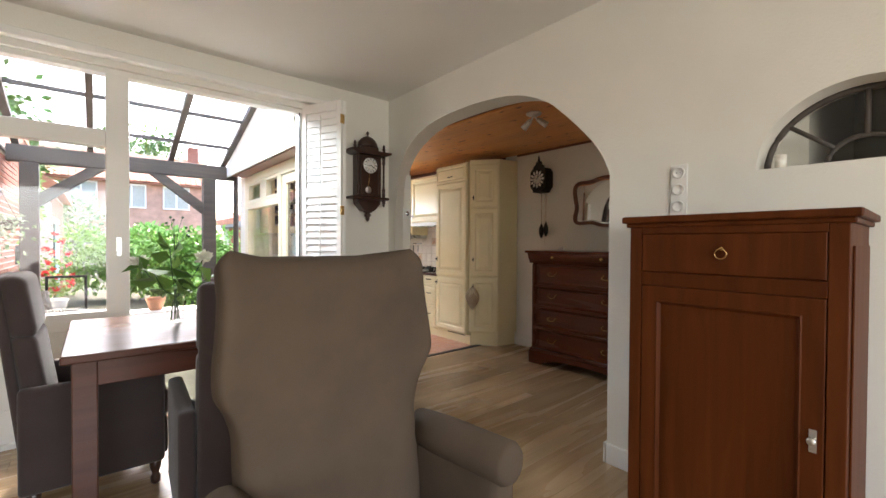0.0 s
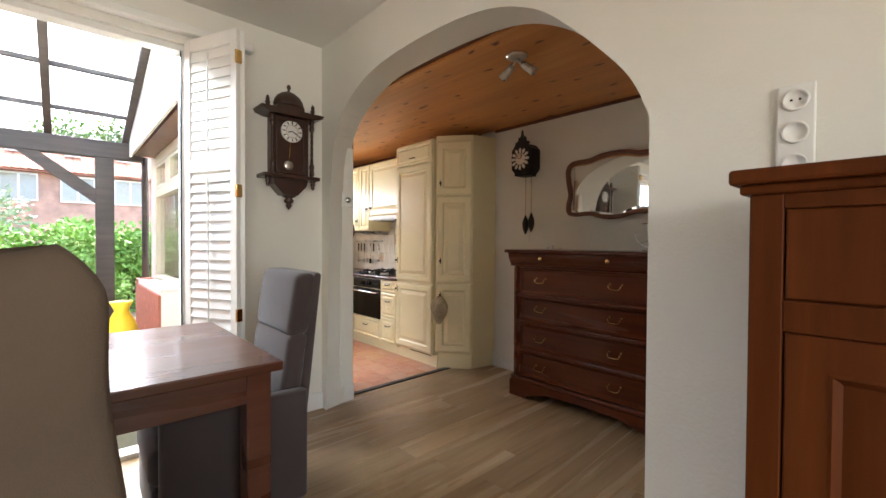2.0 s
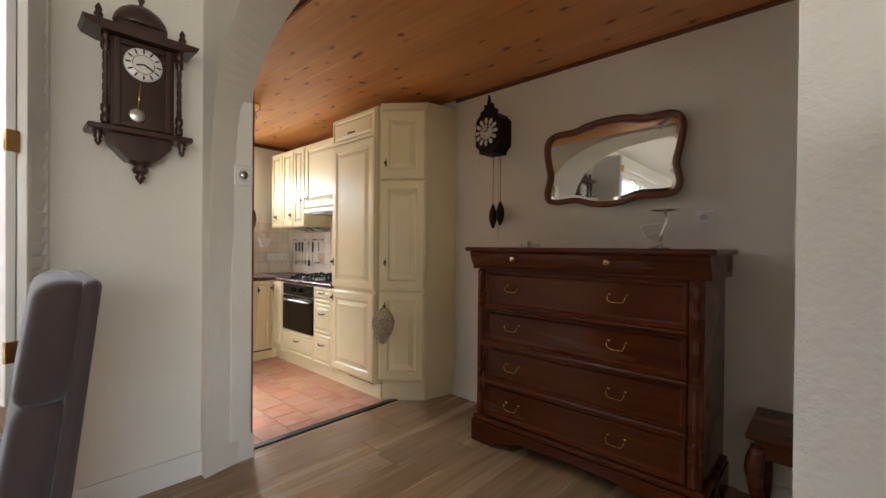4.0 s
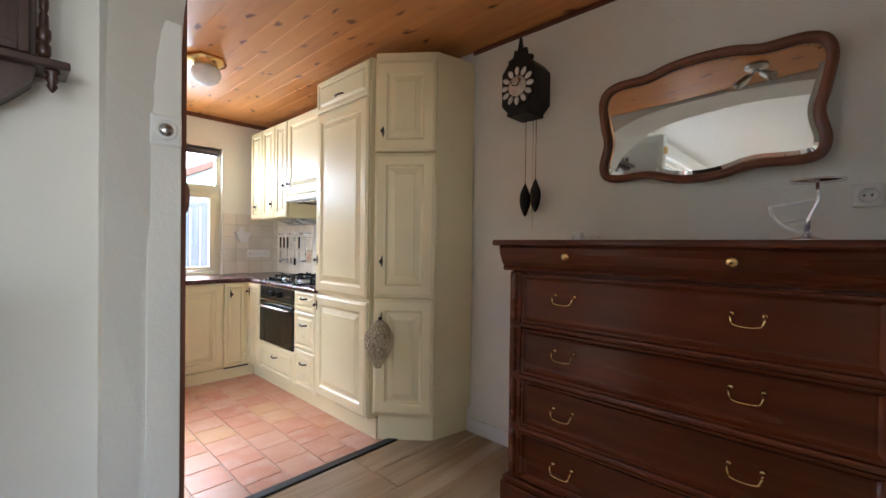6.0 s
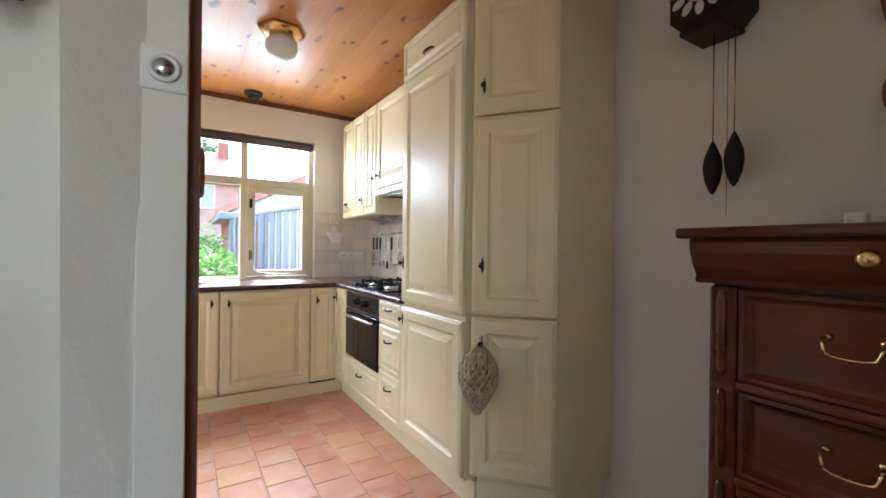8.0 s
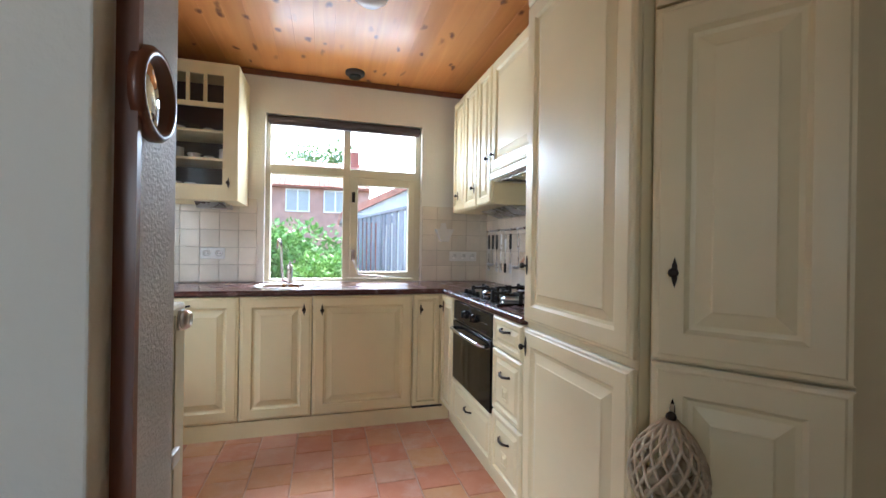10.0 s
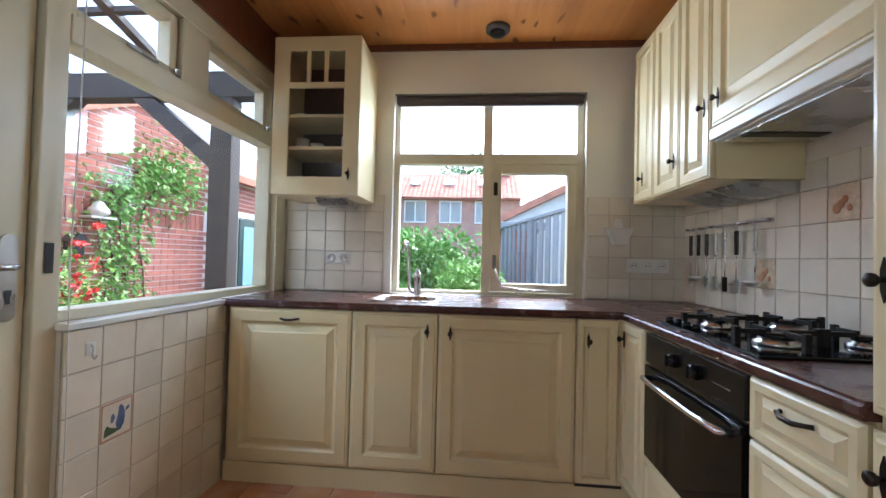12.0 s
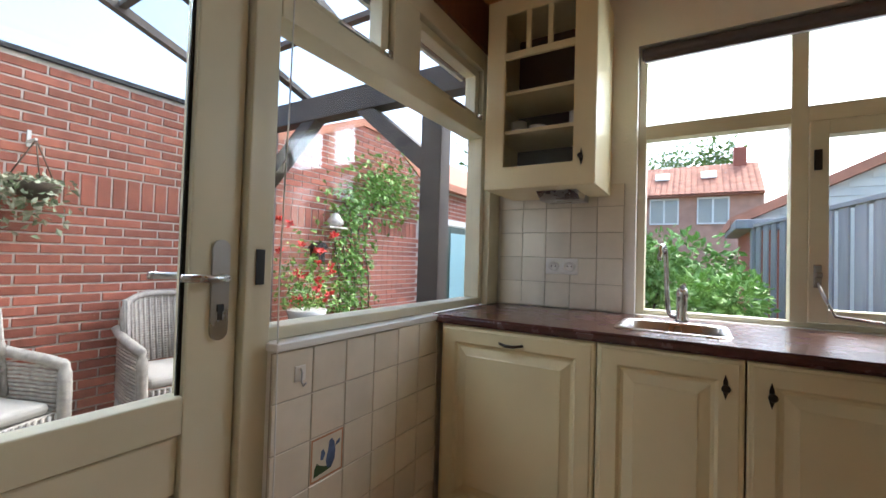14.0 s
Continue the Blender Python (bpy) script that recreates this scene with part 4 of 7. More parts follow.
for by in (5.32, 5.03):
    rows = []
    for bx in (3.97, 4.2):
        for dx, dy in ((1, 0), (-1, 0), (0, 1), (0, -1)):
            a, b = 0.03, 0.105
            if dx:
                rows.append((bx + min(dx * a, dx * b), by - 0.006, HZ + 0.036, bx + max(dx * a, dx * b), by + 0.006, HZ + 0.05))
            else:
                rows.append((bx - 0.006, by + min(dy * a, dy * b), HZ + 0.036, bx + 0.006, by + max(dy * a, dy * b), HZ + 0.05))
            rows.append((bx + dx * 0.105 - 0.008, by + dy * 0.105 - 0.008, HZ + 0.008, bx + dx * 0.105 + 0.008, by + dy * 0.105 + 0.008, HZ + 0.056))
    part("grate", boxes(*rows, bev=0.0015), M['iron'], hob, "cast iron pan support")
for i in range(4):
    part("knob", lathe(bmesh.new(), [(0.014, HZ + 0.008), (0.013, HZ + 0.028), (0.008, HZ + 0.03)], (3.853, 5.40 - i * 0.06, 0), 12), M['black'], hob)

# wall units on the east wall
XU = 4.04
for y1, y0, z0, kn in ((6.25, 5.985, 1.43, (0.13, 0.12)), (5.98, 5.715, 1.43, (0.22, 0.13)), (5.71, 5.468, 1.43, (0.2, 0.28))):
    w = y1 - y0
    c = unit("wall_cabinet", (4.2, (y0 + y1) / 2, z0), "cream panelled wall cabinet under the board ceiling", "kitchen wall units")
    part("body", boxes((XU + 0.004, y0, z0, 4.366, y1, 2.30), bev=0.003), M['cream'], c)
    front(c, "door", (XU, y1 - 0.001, z0 + 0.004), w - 0.002, 2.296 - z0 - 0.004, (-1, 0), [(a * 0.75, b) for a, b in RINGS], kn)
hc = unit("hood_cabinet", (4.2, 5.02, 1.6), "cream panelled cabinet over the extractor hood", "kitchen wall units")
part("body", boxes((XU + 0.004, 4.575, 1.615, 4.366, 5.462, 2.30)), M['cream'], hc)
front(hc, "door", (XU, 5.463, 1.62), 0.885, 0.676, (-1, 0), RINGS, (0.05, 0.1))
hood = thing("extractor_hood", (4.2, 5.02, 1.43), "slim white and cream built-in extractor hood", "hood")
part("canopy", boxes((4.03, 4.58, 1.565, 4.366, 5.455, 1.612), bev=0.003), M['white'], hood)
part("front_strip", boxes((4.012, 4.58, 1.57, 4.029, 5.455, 1.612), bev=0.004), M['white'], hood)
part("filter", boxes((4.05, 4.62, 1.557, 4.34, 5.42, 1.5648)), M['steel'], hood)
for y in (4.68, 5.30):
    part("vent_slot", boxes((4.06, y, 1.5535, 4.32, y + 0.05, 1.5568)), M['darkhole'], hood)
for y in (5.85, 5.60):
    solid("under_cabinet_light", prism(bmesh.new(), [(4.15, 1.426), (4.34, 1.426), (4.34, 1.385), (4.30, 1.38)], 1, y - 0.12, y + 0.12), M['steel'], "wedge-shaped grey lamp under the wall cabinet", "lamp", group="under-cabinet lamps")

# glazed wall unit beside the window
g = unit("glazed_wall_cabinet", (2.25, 6.2, 1.43), "cream wall cabinet with glazed door and crockery", "kitchen wall units")
GX0, GX1, GY, GZ0, GZ1 = 2.005, 2.495, 6.0, 1.432, 2.305
part("body", boxes((GX0, GY + 0.02, GZ0, GX0 + 0.018, 6.376, GZ1), (GX1 - 0.018, GY + 0.02, GZ0, GX1, 6.376, GZ1), (GX0 + 0.018, GY + 0.02, GZ0, GX1 - 0.018, 6.376, GZ0 + 0.018), (GX0 + 0.018, GY + 0.02, GZ1 - 0.018, GX1 - 0.018, 6.376, GZ1), bev=0.002), M['cream'], g)
# the back borrows the blind's dark colour to paint in the cabinet's inner shade
part("back_panel", boxes((GX0 + 0.018, 6.362, GZ0 + 0.018, GX1 - 0.018, 6.376, GZ1 - 0.018)), M['blind'], g, "cabinet back coloured dark for the shade inside")
for z in (1.69, 1.87):
    part("shelf", boxes((GX0 + 0.018, GY + 0.04, z, GX1 - 0.018, 6.36, z + 0.016)), M['cream'], g)
q = bmesh.new()
ring = []
for y in (GY, GY + 0.019):
    for x0, z0, x1, z1 in ((GX0, GZ0, GX1, GZ1), (2.095, 1.53, 2.405, 2.225)):
        ring.append([q.verts.new((x, y, z)) for x, z in ((x0, z0), (x1, z0), (x1, z1), (x0, z1))])
for i in range(4):
    k = (i + 1) % 4
    for a, b in ((0, 1), (3, 2), (2, 0), (1, 3)):
        q.faces.new((ring[a][i], ring[a][k], ring[b][k], ring[b][i]))
bmesh.ops.recalc_face_normals(q, faces=q.faces)
bmesh.ops.bevel(q, geom=[e for e in q.edges if e.is_manifold and e.calc_face_angle(0) > 0.5], offset=0.003, segments=2, affect='EDGES')
dr = part("door", q, M['cream'], g)
part("transom", boxes((2.095, GY + 0.002, 2.02, 2.405, GY + 0.019, 2.052), bev=0.003), M['cream'], dr)
for x in (2.19, 2.288):
    part("glazing_bar", boxes((x, GY + 0.002, 2.052, x + 0.022, GY + 0.019, 2.225), bev=0.003), M['cream'], dr)
for a in ((2.095, GY + 0.009, 1.53, 2.405, GY + 0.012, 2.02), (2.095, GY + 0.009, 2.052, 2.19, GY + 0.012, 2.225), (2.212, GY + 0.009, 2.052, 2.288, GY + 0.012, 2.225), (2.31, GY + 0.009, 2.052, 2.405, GY + 0.012, 2.225)):
    part("pane", boxes(a), M['glass'], dr)
q = bmesh.new()
prism(q, [(2.44, 1.51), (2.448, 1.54), (2.44, 1.58), (2.432, 1.54)], 1, GY - 0.006, GY)
lathe(q, [(0.005, GY), (0.005, GY - 0.014), (0.011, GY - 0.018), (0.01, GY - 0.028)], (2.44, 0, 1.545), 10, 'y')
part("knob", q, M['bronze'], dr, "dark bronze knob")
solid("under_cabinet_light", prism(bmesh.new(), [(6.10, 1.43), (6.34, 1.43), (6.34, 1.40), (6.16, 1.395)], 0, 2.22, 2.40), M['steel'], "wedge-shaped grey lamp under the wall cabinet", "lamp", group="under-cabinet lamps")
rnd = random.Random(8)
for z, hs in ((1.45, (0.06, 0.12)), (1.706, (0.05, 0.09)), (1.886, (0.05, 0.1))):
    for i in range(4):
        x = 2.09 + i * 0.095 + rnd.uniform(-0.012, 0.012)
        h, r = rnd.uniform(*hs), rnd.uniform(0.028, 0.042)
        y = rnd.uniform(6.12, 6.25)
        kind = rnd.choice(("cup", "glass", "bowl"))
        if kind == "bowl":
            prof = [(0.02, z), (0.024, z + 0.008), (r + 0.005, z + 0.045), (r + 0.002, z + 0.045), (0.02, z + 0.012)]
        else:
            prof = [(r * 0.7, z), (r, z + 0.01), (r, z + h), (r - 0.004, z + h), (r - 0.005, z + 0.015)]
        solid(kind, lathe(bmesh.new(), prof, (x, y, 0), 14), M['glass'] if kind == "glass" else M['ceramic'], {"cup": "white china cup in the glazed cabinet", "glass": "clear drinking glass in the glazed cabinet", "bowl": "white china bowl in the glazed cabinet"}[kind], kind, group="crockery in the cabinet")

# sockets, rail with utensils, hanging scoop
def socket(o, way, n, label):
    u, v, nn = axes(way)
    s = thing("wall_socket", o, label, "socket", "wall sockets")
    m = basis(o, u, v, nn)
    q = boxes((-0.04 * n, -0.04, 0, 0.04 * n, 0.04, 0.008), bev=0.004)
    q.transform(m)
    part("plate", q, M['plastic'], s)
    for i in range(n):
        c = -0.04 * (n - 1) + 0.08 * i
        q = lathe(bmesh.new(), [(0.027, 0.008), (0.027, 0.019), (0.0225, 0.019), (0.02, 0.0085), (0.002, 0.0085)], (c, 0, 0), 16)
        q.transform(m)
        cup = part("socket_well", q, M['plastic'], s)
        q = bmesh.new()
        for d in (-0.0095, 0.0095):
            lathe(q, [(0.0036, 0.0086), (0.0036, 0.0098)], (c + d, 0, 0), 8)
        q.transform(m)
        part("holes", q, M['darkhole'], cup)
    return s


socket((2.27, 6.372, 1.09), (0, -1), 2, "white double wall socket on the tiles")
socket((4.15, 6.372, 1.085), (0, -1), 3, "white triple wall socket on the tiles")
sc = thing("hanging_scoop", (3.975, 6.37, 1.2), "white ceramic funnel-shaped holder on the tiles", "holder")
part("cup", prism(bmesh.new(), [(3.905, 1.30), (4.048, 1.30), (4.01, 1.205), (3.945, 1.205)], 1, 6.31, 6.372), M['ceramic'], sc)
part("back_plate", prism(bmesh.new(), [(3.945, 1.30), (4.01, 1.30), (3.995, 1.36), (3.96, 1.36)], 1, 6.364, 6.372), M['ceramic'], sc)
part("rim", boxes((3.90, 6.305, 1.297, 4.053, 6.372, 1.306), bev=0.003), M['ceramic'], sc)
rail = thing("utensil_rail", (4.33, 5.95, 1.295), "steel wall rail with hanging kitchen utensils", "rail")
part("bar", tube(bmesh.new(), [(4.335, 5.60, 1.295), (4.335, 6.31, 1.295)], 0.007, 8), M['steel'], rail)
for y in (5.65, 6.26):
    part("bracket", boxes((4.335, y - 0.008, 1.287, 4.364, y + 0.008, 1.303), bev=0.002), M['steel'], rail)
for i, (kind, y) in enumerate((("spatula", 6.24), ("ladle", 6.16), ("skimmer", 6.08), ("whisk", 6.0), ("fork", 5.92), ("peeler", 5.83), ("ladle", 5.70))):
    ut = thing("kitchen_utensil", (4.33, y, 1.0), "steel " + kind + " hanging on the rail", kind, "utensils on the rail")
    part("hook", tube(bmesh.new(), [(4.328, y, 1.303), (4.322, y, 1.29), (4.326, y, 1.265), (4.334, y, 1.26)], 0.002, 6), M['steel'], ut)
    dark = i in (0, 1, 2, 5)
    part("handle", boxes((4.326, y - 0.011, 1.15, 4.338, y + 0.011, 1.262), bev=0.004), M['black'] if dark else M['steel'], ut, "black handle" if dark else "")
    part("shaft", tube(bmesh.new(), [(4.332, y, 1.155), (4.332, y, 1.04)], 0.003, 6), M['steel'], ut)
    if kind == "ladle":
        part("bowl", lathe(bmesh.new(), [(0.003, -0.022), (0.02, -0.018), (0.032, 0.0), (0.03, 0.001), (0.018, -0.012)], (4.315, y, 1.035), 14), M['steel'], ut)
    else:
        part("blade", boxes((4.330, y - 0.02, 0.975, 4.334, y + 0.02, 1.045), bev=0.0015), M['steel'] if kind != "fork" else M['black'], ut)

# lamps and detector on the ceiling
lamp = thing("ceiling_lamp", (3.23, 5.02, WOODZ), "white opal globe ceiling lamp with brass hexagon base", "lamp")
part("base", lathe(bmesh.new(), [(0.135, WOODZ - 0.002), (0.125, WOODZ - 0.025), (0.085, WOODZ - 0.05), (0.07, WOODZ - 0.055)], (3.23, 5.02, 0), 6), M['brass'], lamp, "faceted brass base")
part("globe", lathe(bmesh.new(), [(0.07, WOODZ - 0.05), (0.088, WOODZ - 0.075), (0.092, WOODZ - 0.105), (0.078, WOODZ - 0.14), (0.045, WOODZ - 0.165), (0.004, WOODZ - 0.172)], (3.23, 5.02, 0), 24), M['opal'], lamp)
sd = thing("smoke_detector", (3.235, 6.2, WOODZ), "dark brown round smoke detector on the ceiling", "smoke detector")
part("base", lathe(bmesh.new(), [(0.07, WOODZ - 0.001), (0.07, WOODZ - 0.02), (0.055, WOODZ - 0.03)], (3.235, 6.2, 0), 20), M['blind'], sd)
part("grille", lathe(bmesh.new(), [(0.045, WOODZ - 0.03), (0.042, WOODZ - 0.045), (0.02, WOODZ - 0.05)], (3.235, 6.2, 0), 20), M['darkhole'], sd)


def spot_bar(o, z, turn, metal, label):
    s = thing("ceiling_spotlight", (*o, z), label, "lamp", "spotlights")
    part("base", lathe(bmesh.new(), [(0.065, z - 0.002), (0.065, z - 0.014), (0.05, z - 0.022), (0.014, z - 0.026)], (*o, 0), 20), metal, s)
    for a in (turn, turn + 150):
        c, d = math.cos(radians(a)), math.sin(radians(a))
        arm = part("arm", tube(bmesh.new(), [(*o, z - 0.02), (o[0] + c * 0.02, o[1] + d * 0.02, z - 0.05), (o[0] + c * 0.04, o[1] + d * 0.04, z - 0.065)], 0.007, 8), metal, s)
        q = lathe(bmesh.new(), [(0.014, 0), (0.022, 0.02), (0.026, 0.07), (0.029, 0.1), (0.024, 0.1), (0.02, 0.075)], (0, 0, 0), 14)
        q.transform(Matrix.Translation((o[0] + c * 0.03, o[1] + d * 0.03, z - 0.055)) @ Vector((c, d, -0.75)).to_track_quat('Z', 'X').to_matrix().to_4x4())
        part("head", q, metal, s)
    return s


spot_bar((3.12, 2.38), WOODZ, -60, M['silver'], "small tarnished metal ceiling spotlight with two heads")
spot_bar((-1.0, 1.9), CEIL, 20, M['bronze'], "dark ceiling spotlight with two heads")

# radiator on the kitchen's south wall
rad = thing("radiator", (2.4, 4.05, 0.1), "cream panel radiator with a metal plug", "radiator")
part("panel", boxes((2.0, 4.075, 0.12, 2.70, 4.095, 1.0), bev=0.006), M['creamframe'], rad)
part("panel", boxes((2.0, 4.0, 0.12, 2.70, 4.018, 1.0), bev=0.006), M['creamframe'], rad)
part("side_cover", boxes((2.70, 3.99, 0.10, 2.752, 4.104, 1.02), bev=0.008), M['creamframe'], rad)
part("grille", boxes((2.0, 3.995, 1.0, 2.70, 4.10, 1.015), bev=0.003), M['creamframe'], rad)
vv_ = part("valve", lathe(bmesh.new(), [(0.02, 2.752), (0.021, 2.762), (0.019, 2.766), (0.016, 2.772), (0.009, 2.772), (0.008, 2.764), (0.001, 2.764)], (0, 4.067, 0.985), 18, 'x'), M['steel'], rad, "grey metal radiator plug")
part("nut", lathe(bmesh.new(), [(0.024, 2.752), (0.024, 2.757)], (0, 4.067, 0.985), 6, 'x'), M['steel'], vv_)
part("seam", boxes((2.7525, 4.03, 0.12, 2.7555, 4.038, 1.0), bev=0.001), M['creamframe'], rad)
part("bracket", boxes((2.752, 3.995, 0.70, 2.764, 4.04, 0.73), bev=0.003), M['white'], rad)
part("pipe", tube(bmesh.new(), [(2.725, 4.03, 0.02), (2.725, 4.03, 0.25), (2.71, 4.04, 0.28)], 0.009, 8), M['white'], rad)

# half-wall hooks
hk = thing("wall_hook", (1.94, 5.05, 0.74), "small white tile with a metal hook", "hook")
part("plate", boxes((1.924, 5.03, 0.765, 1.929, 5.066, 0.808), bev=0.002), M['plastic'], hk)
part("hook", tube(bmesh.new(), [(1.929, 5.048, 0.80), (1.936, 5.048, 0.79), (1.934, 5.048, 0.765), (1.942, 5.048, 0.755), (1.952, 5.048, 0.765)], 0.0028, 6), M['steel'], hk)

# ---- passage: chest of drawers, mirror, clock with weights ----
ch = thing("chest_of_drawers", (4.11, 2.35, 0), "dark mahogany chest of drawers with brass bail handles", "chest of drawers")
DX, DY0, DY1 = 3.87, 1.72, 2.965
part("carcass", boxes((DX + 0.02, DY0, 0.165, 4.35, DY1, 1.09)), M['mahogany'], ch)
part("corner_post", boxes((DX - 0.002, DY0 - 0.002, 0.165, DX + 0.018, DY0 + 0.06, 1.085), bev=0.008), M['mahogany'], ch)
part("corner_post", boxes((DX - 0.002, DY1 - 0.06, 0.165, DX + 0.018, DY1 + 0.002, 1.085), bev=0.008), M['mahogany'], ch)
for z in (0.395, 0.625, 0.85):
    part("rail", boxes((DX - 0.012, DY0 + 0.06, z - 0.011, DX + 0.018, DY1 - 0.06, z + 0.011), bev=0.008), M['mahogany'], ch)
u, v, n = axes((-1, 0))
BAIL = [(0, 0), (0.008, -0.012), (0.016, -0.03), (0.014, -0.036)]
for z0, z1 in ((0.17, 0.385), (0.405, 0.615), (0.635, 0.84), (0.86, 1.08)):
    d = part("drawer", ringpanel(bmesh.new(), DY1 - DY0 - 0.124, z1 - z0, [(0, -0.01), (0, 0.012), (0.005, 0.017), (0.014, 0.017), (0.02, 0.009), (0.027, 0.003), (0.034, 0.002)], basis((DX + 0.012, DY1 - 0.062, z0), u, v, n)), M['mahogany'], ch)
    for y in (2.70, 2.09):
        zc = (z0 + z1) / 2 + (0.026 if z0 > 0.5 else 0.012)
        h = part("handle", tube(bmesh.new(), spline([(DX, y - 0.042, zc), (DX - 0.02, y - 0.045, zc - 0.004), (DX - 0.026, y - 0.036, zc - 0.03), (DX - 0.026, y, zc - 0.036), (DX - 0.026, y + 0.036, zc - 0.03), (DX - 0.02, y + 0.045, zc - 0.004), (DX, y + 0.042, zc)], 3), 0.0032, 6), M['brass'], d, "brass bail handle")
        for s in (-0.042, 0.042):
            part("rosette", lathe(bmesh.new(), [(0.009, DX + 0.01), (0.009, DX + 0.004), (0.004, DX - 0.004)], (0, y + s, zc), 10, 'x'), M['brass'], h)
    for yr in (DY0 + 0.028, DY1 - 0.028):
        q = lathe(bmesh.new(), [(0.002, z0 + 0.004), (0.009, z0 + 0.012), (0.012, z0 + 0.025), (0.012, z1 - 0.025), (0.009, z1 - 0.012), (0.002, z1 - 0.004)], (DX - 0.002, yr, 0), 10)
        part("reed", q, M['mahogany'], ch, "rounded strip on the corner post")
# cornice drawer, drawn out from a profile
prof = [(4.35, 1.09), (3.862, 1.09), (3.855, 1.10), (3.862, 1.108), (3.845, 1.13), (3.83, 1.165), (3.825, 1.19), (3.828, 1.2), (4.35, 1.2)]
part("top_drawer", prism(bmesh.new(), prof, 1, DY0 - 0.03, DY1 + 0.03), M['mahogany'], ch, "curved mahogany top drawer")
bm = boxes((3.80, DY0 - 0.055, 1.2, 4.355, DY1 + 0.055, 1.226), bev=0.008)
part("top", bm, M['mahogany'], ch)
for y in (2.67, 2.125):
    part("knob", lathe(bmesh.new(), [(0.007, 3.845), (0.007, 3.825), (0.017, 3.818), (0.018, 3.808), (0.008, 3.803)], (0, y, 1.158), 14, 'x'), M['brass'], ch, "brass knob")
part("base_moulding", boxes((DX - 0.018, DY0 - 0.02, 0.135, 4.35, DY1 + 0.02, 0.165), bev=0.008), M['mahogany'], ch)
sk = [(DY0 - 0.025, 0.0), (DY0 + 0.14, 0.0), (DY0 + 0.16, 0.03), (DY0 + 0.24, 0.045), (DY0 + 0.32, 0.075), (2.34, 0.085), (DY1 - 0.32, 0.075), (DY1 - 0.24, 0.045), (DY1 - 0.16, 0.03), (DY1 - 0.14, 0.0), (DY1 + 0.025, 0.0), (DY1 + 0.025, 0.135), (DY0 - 0.025, 0.135)]
part("apron", prism(bmesh.new(), sk, 0, DX - 0.022, DX + 0.0), M['mahogany'], ch)
for y0, y1 in ((DY0 - 0.025, DY0), (DY1, DY1 + 0.025)):
    part("side_foot", prism(bmesh.new(), [(DX, 0), (DX + 0.13, 0), (DX + 0.16, 0.05), (4.2, 0.05), (4.22, 0), (4.35, 0), (4.35, 0.135), (DX, 0.135)], 1, y0, y1), M['mahogany'], ch)

mir = thing("wall_mirror", (4.36, 2.34, 1.5), "wavy wooden framed wall mirror over the chest", "mirror")
half = [(0.0, 2.03), (0.12, 2.022), (0.22, 1.998), (0.34, 1.998), (0.41, 1.97), (0.437, 1.9), (0.42, 1.78), (0.405, 1.7), (0.425, 1.6), (0.405, 1.535), (0.34, 1.512), (0.2, 1.515), (0.1, 1.488)]
ctrl = half + [(0.0, 1.478)] + [(-a, b) for a, b in half[:0:-1]]
line = spline(ctrl, 4, True)
c0 = Vector((0, 1.755))
lean = pose(4.333, 2.335, 1.48, 0, 1.8, -2.2)
def wavy(scale_off):
    pts = []
    k = len(line)
    for i in range(k):
        t = (line[(i + 1) % k] - line[i - 1]).normalized()
        nn = Vector((t.y, -t.x))
        p = line[i] - nn * scale_off * (1 if nn.dot(line[i] - c0) > 0 else -1)
        pts.append(p)
    return pts
bm = bmesh.new()
loops = []
for off, dpt in ((0.0, 0.0), (0.0, -0.022), (0.006, -0.03), (0.02, -0.032), (0.03, -0.024), (0.036, -0.012)):
    loops.append([bm.verts.new((dpt, p.x, p.y - 1.48)) for p in wavy(off)])
for lo, hi in zip(loops, loops[1:]):
    for i in range(len(lo)):
        bm.faces.new((lo[i], lo[(i + 1) % len(lo)], hi[(i + 1) % len(lo)], hi[i]))
bmesh.ops.recalc_face_normals(bm, faces=bm.faces)
bm.transform(lean)
part("frame", bm, M['frame_brown'], mir, smooth=True)
bm = bmesh.new()
bev_o, bev_i = wavy(0.034), wavy(0.052)
lo = [bm.verts.new((-0.009, p.x, p.y - 1.48)) for p in bev_o]
hi = [bm.verts.new((-0.013, p.x, p.y - 1.48)) for p in bev_i]
for i in range(len(lo)):
    bm.faces.new((lo[i], hi[i], hi[(i + 1) % len(lo)], lo[(i + 1) % len(lo)]))
bm.faces.new(hi)
bmesh.ops.recalc_face_normals(bm, faces=bm.faces)
bm.transform(lean)
part("glass", bm, M['mirror'], mir, "bevelled mirror glass")

cl = thing("weight_clock", (4.3, 3.16, 1.9), "black wooden weight-driven wall clock with silvered dial", "clock")
oct_ = [(3.10, 1.93), (3.23, 1.93), (3.272, 1.975), (3.272, 2.155), (3.235, 2.2), (3.095, 2.2), (3.058, 2.155), (3.058, 1.975)]
part("case", prism(bmesh.new(), oct_, 0, 4.215, 4.366), M['iron'], cl, "black octagonal case")
part("lower_moulding", boxes((4.205, 3.095, 1.912, 4.366, 3.235, 1.93), bev=0.006), M['iron'], cl)
part("dial_plate", lathe(bmesh.new(), [(0.105, 4.214), (0.105, 4.206), (0.095, 4.203), (0.07, 4.205), (0.002, 4.205)], (0, 3.165, 2.065), 24, 'x'), M['iron'], cl)
part("dial", lathe(bmesh.new(), [(0.055, 4.205), (0.055, 4.2), (0.05, 4.198), (0.002, 4.198)], (0, 3.165, 2.065), 24, 'x'), M['silver'], cl, "silvered dial")
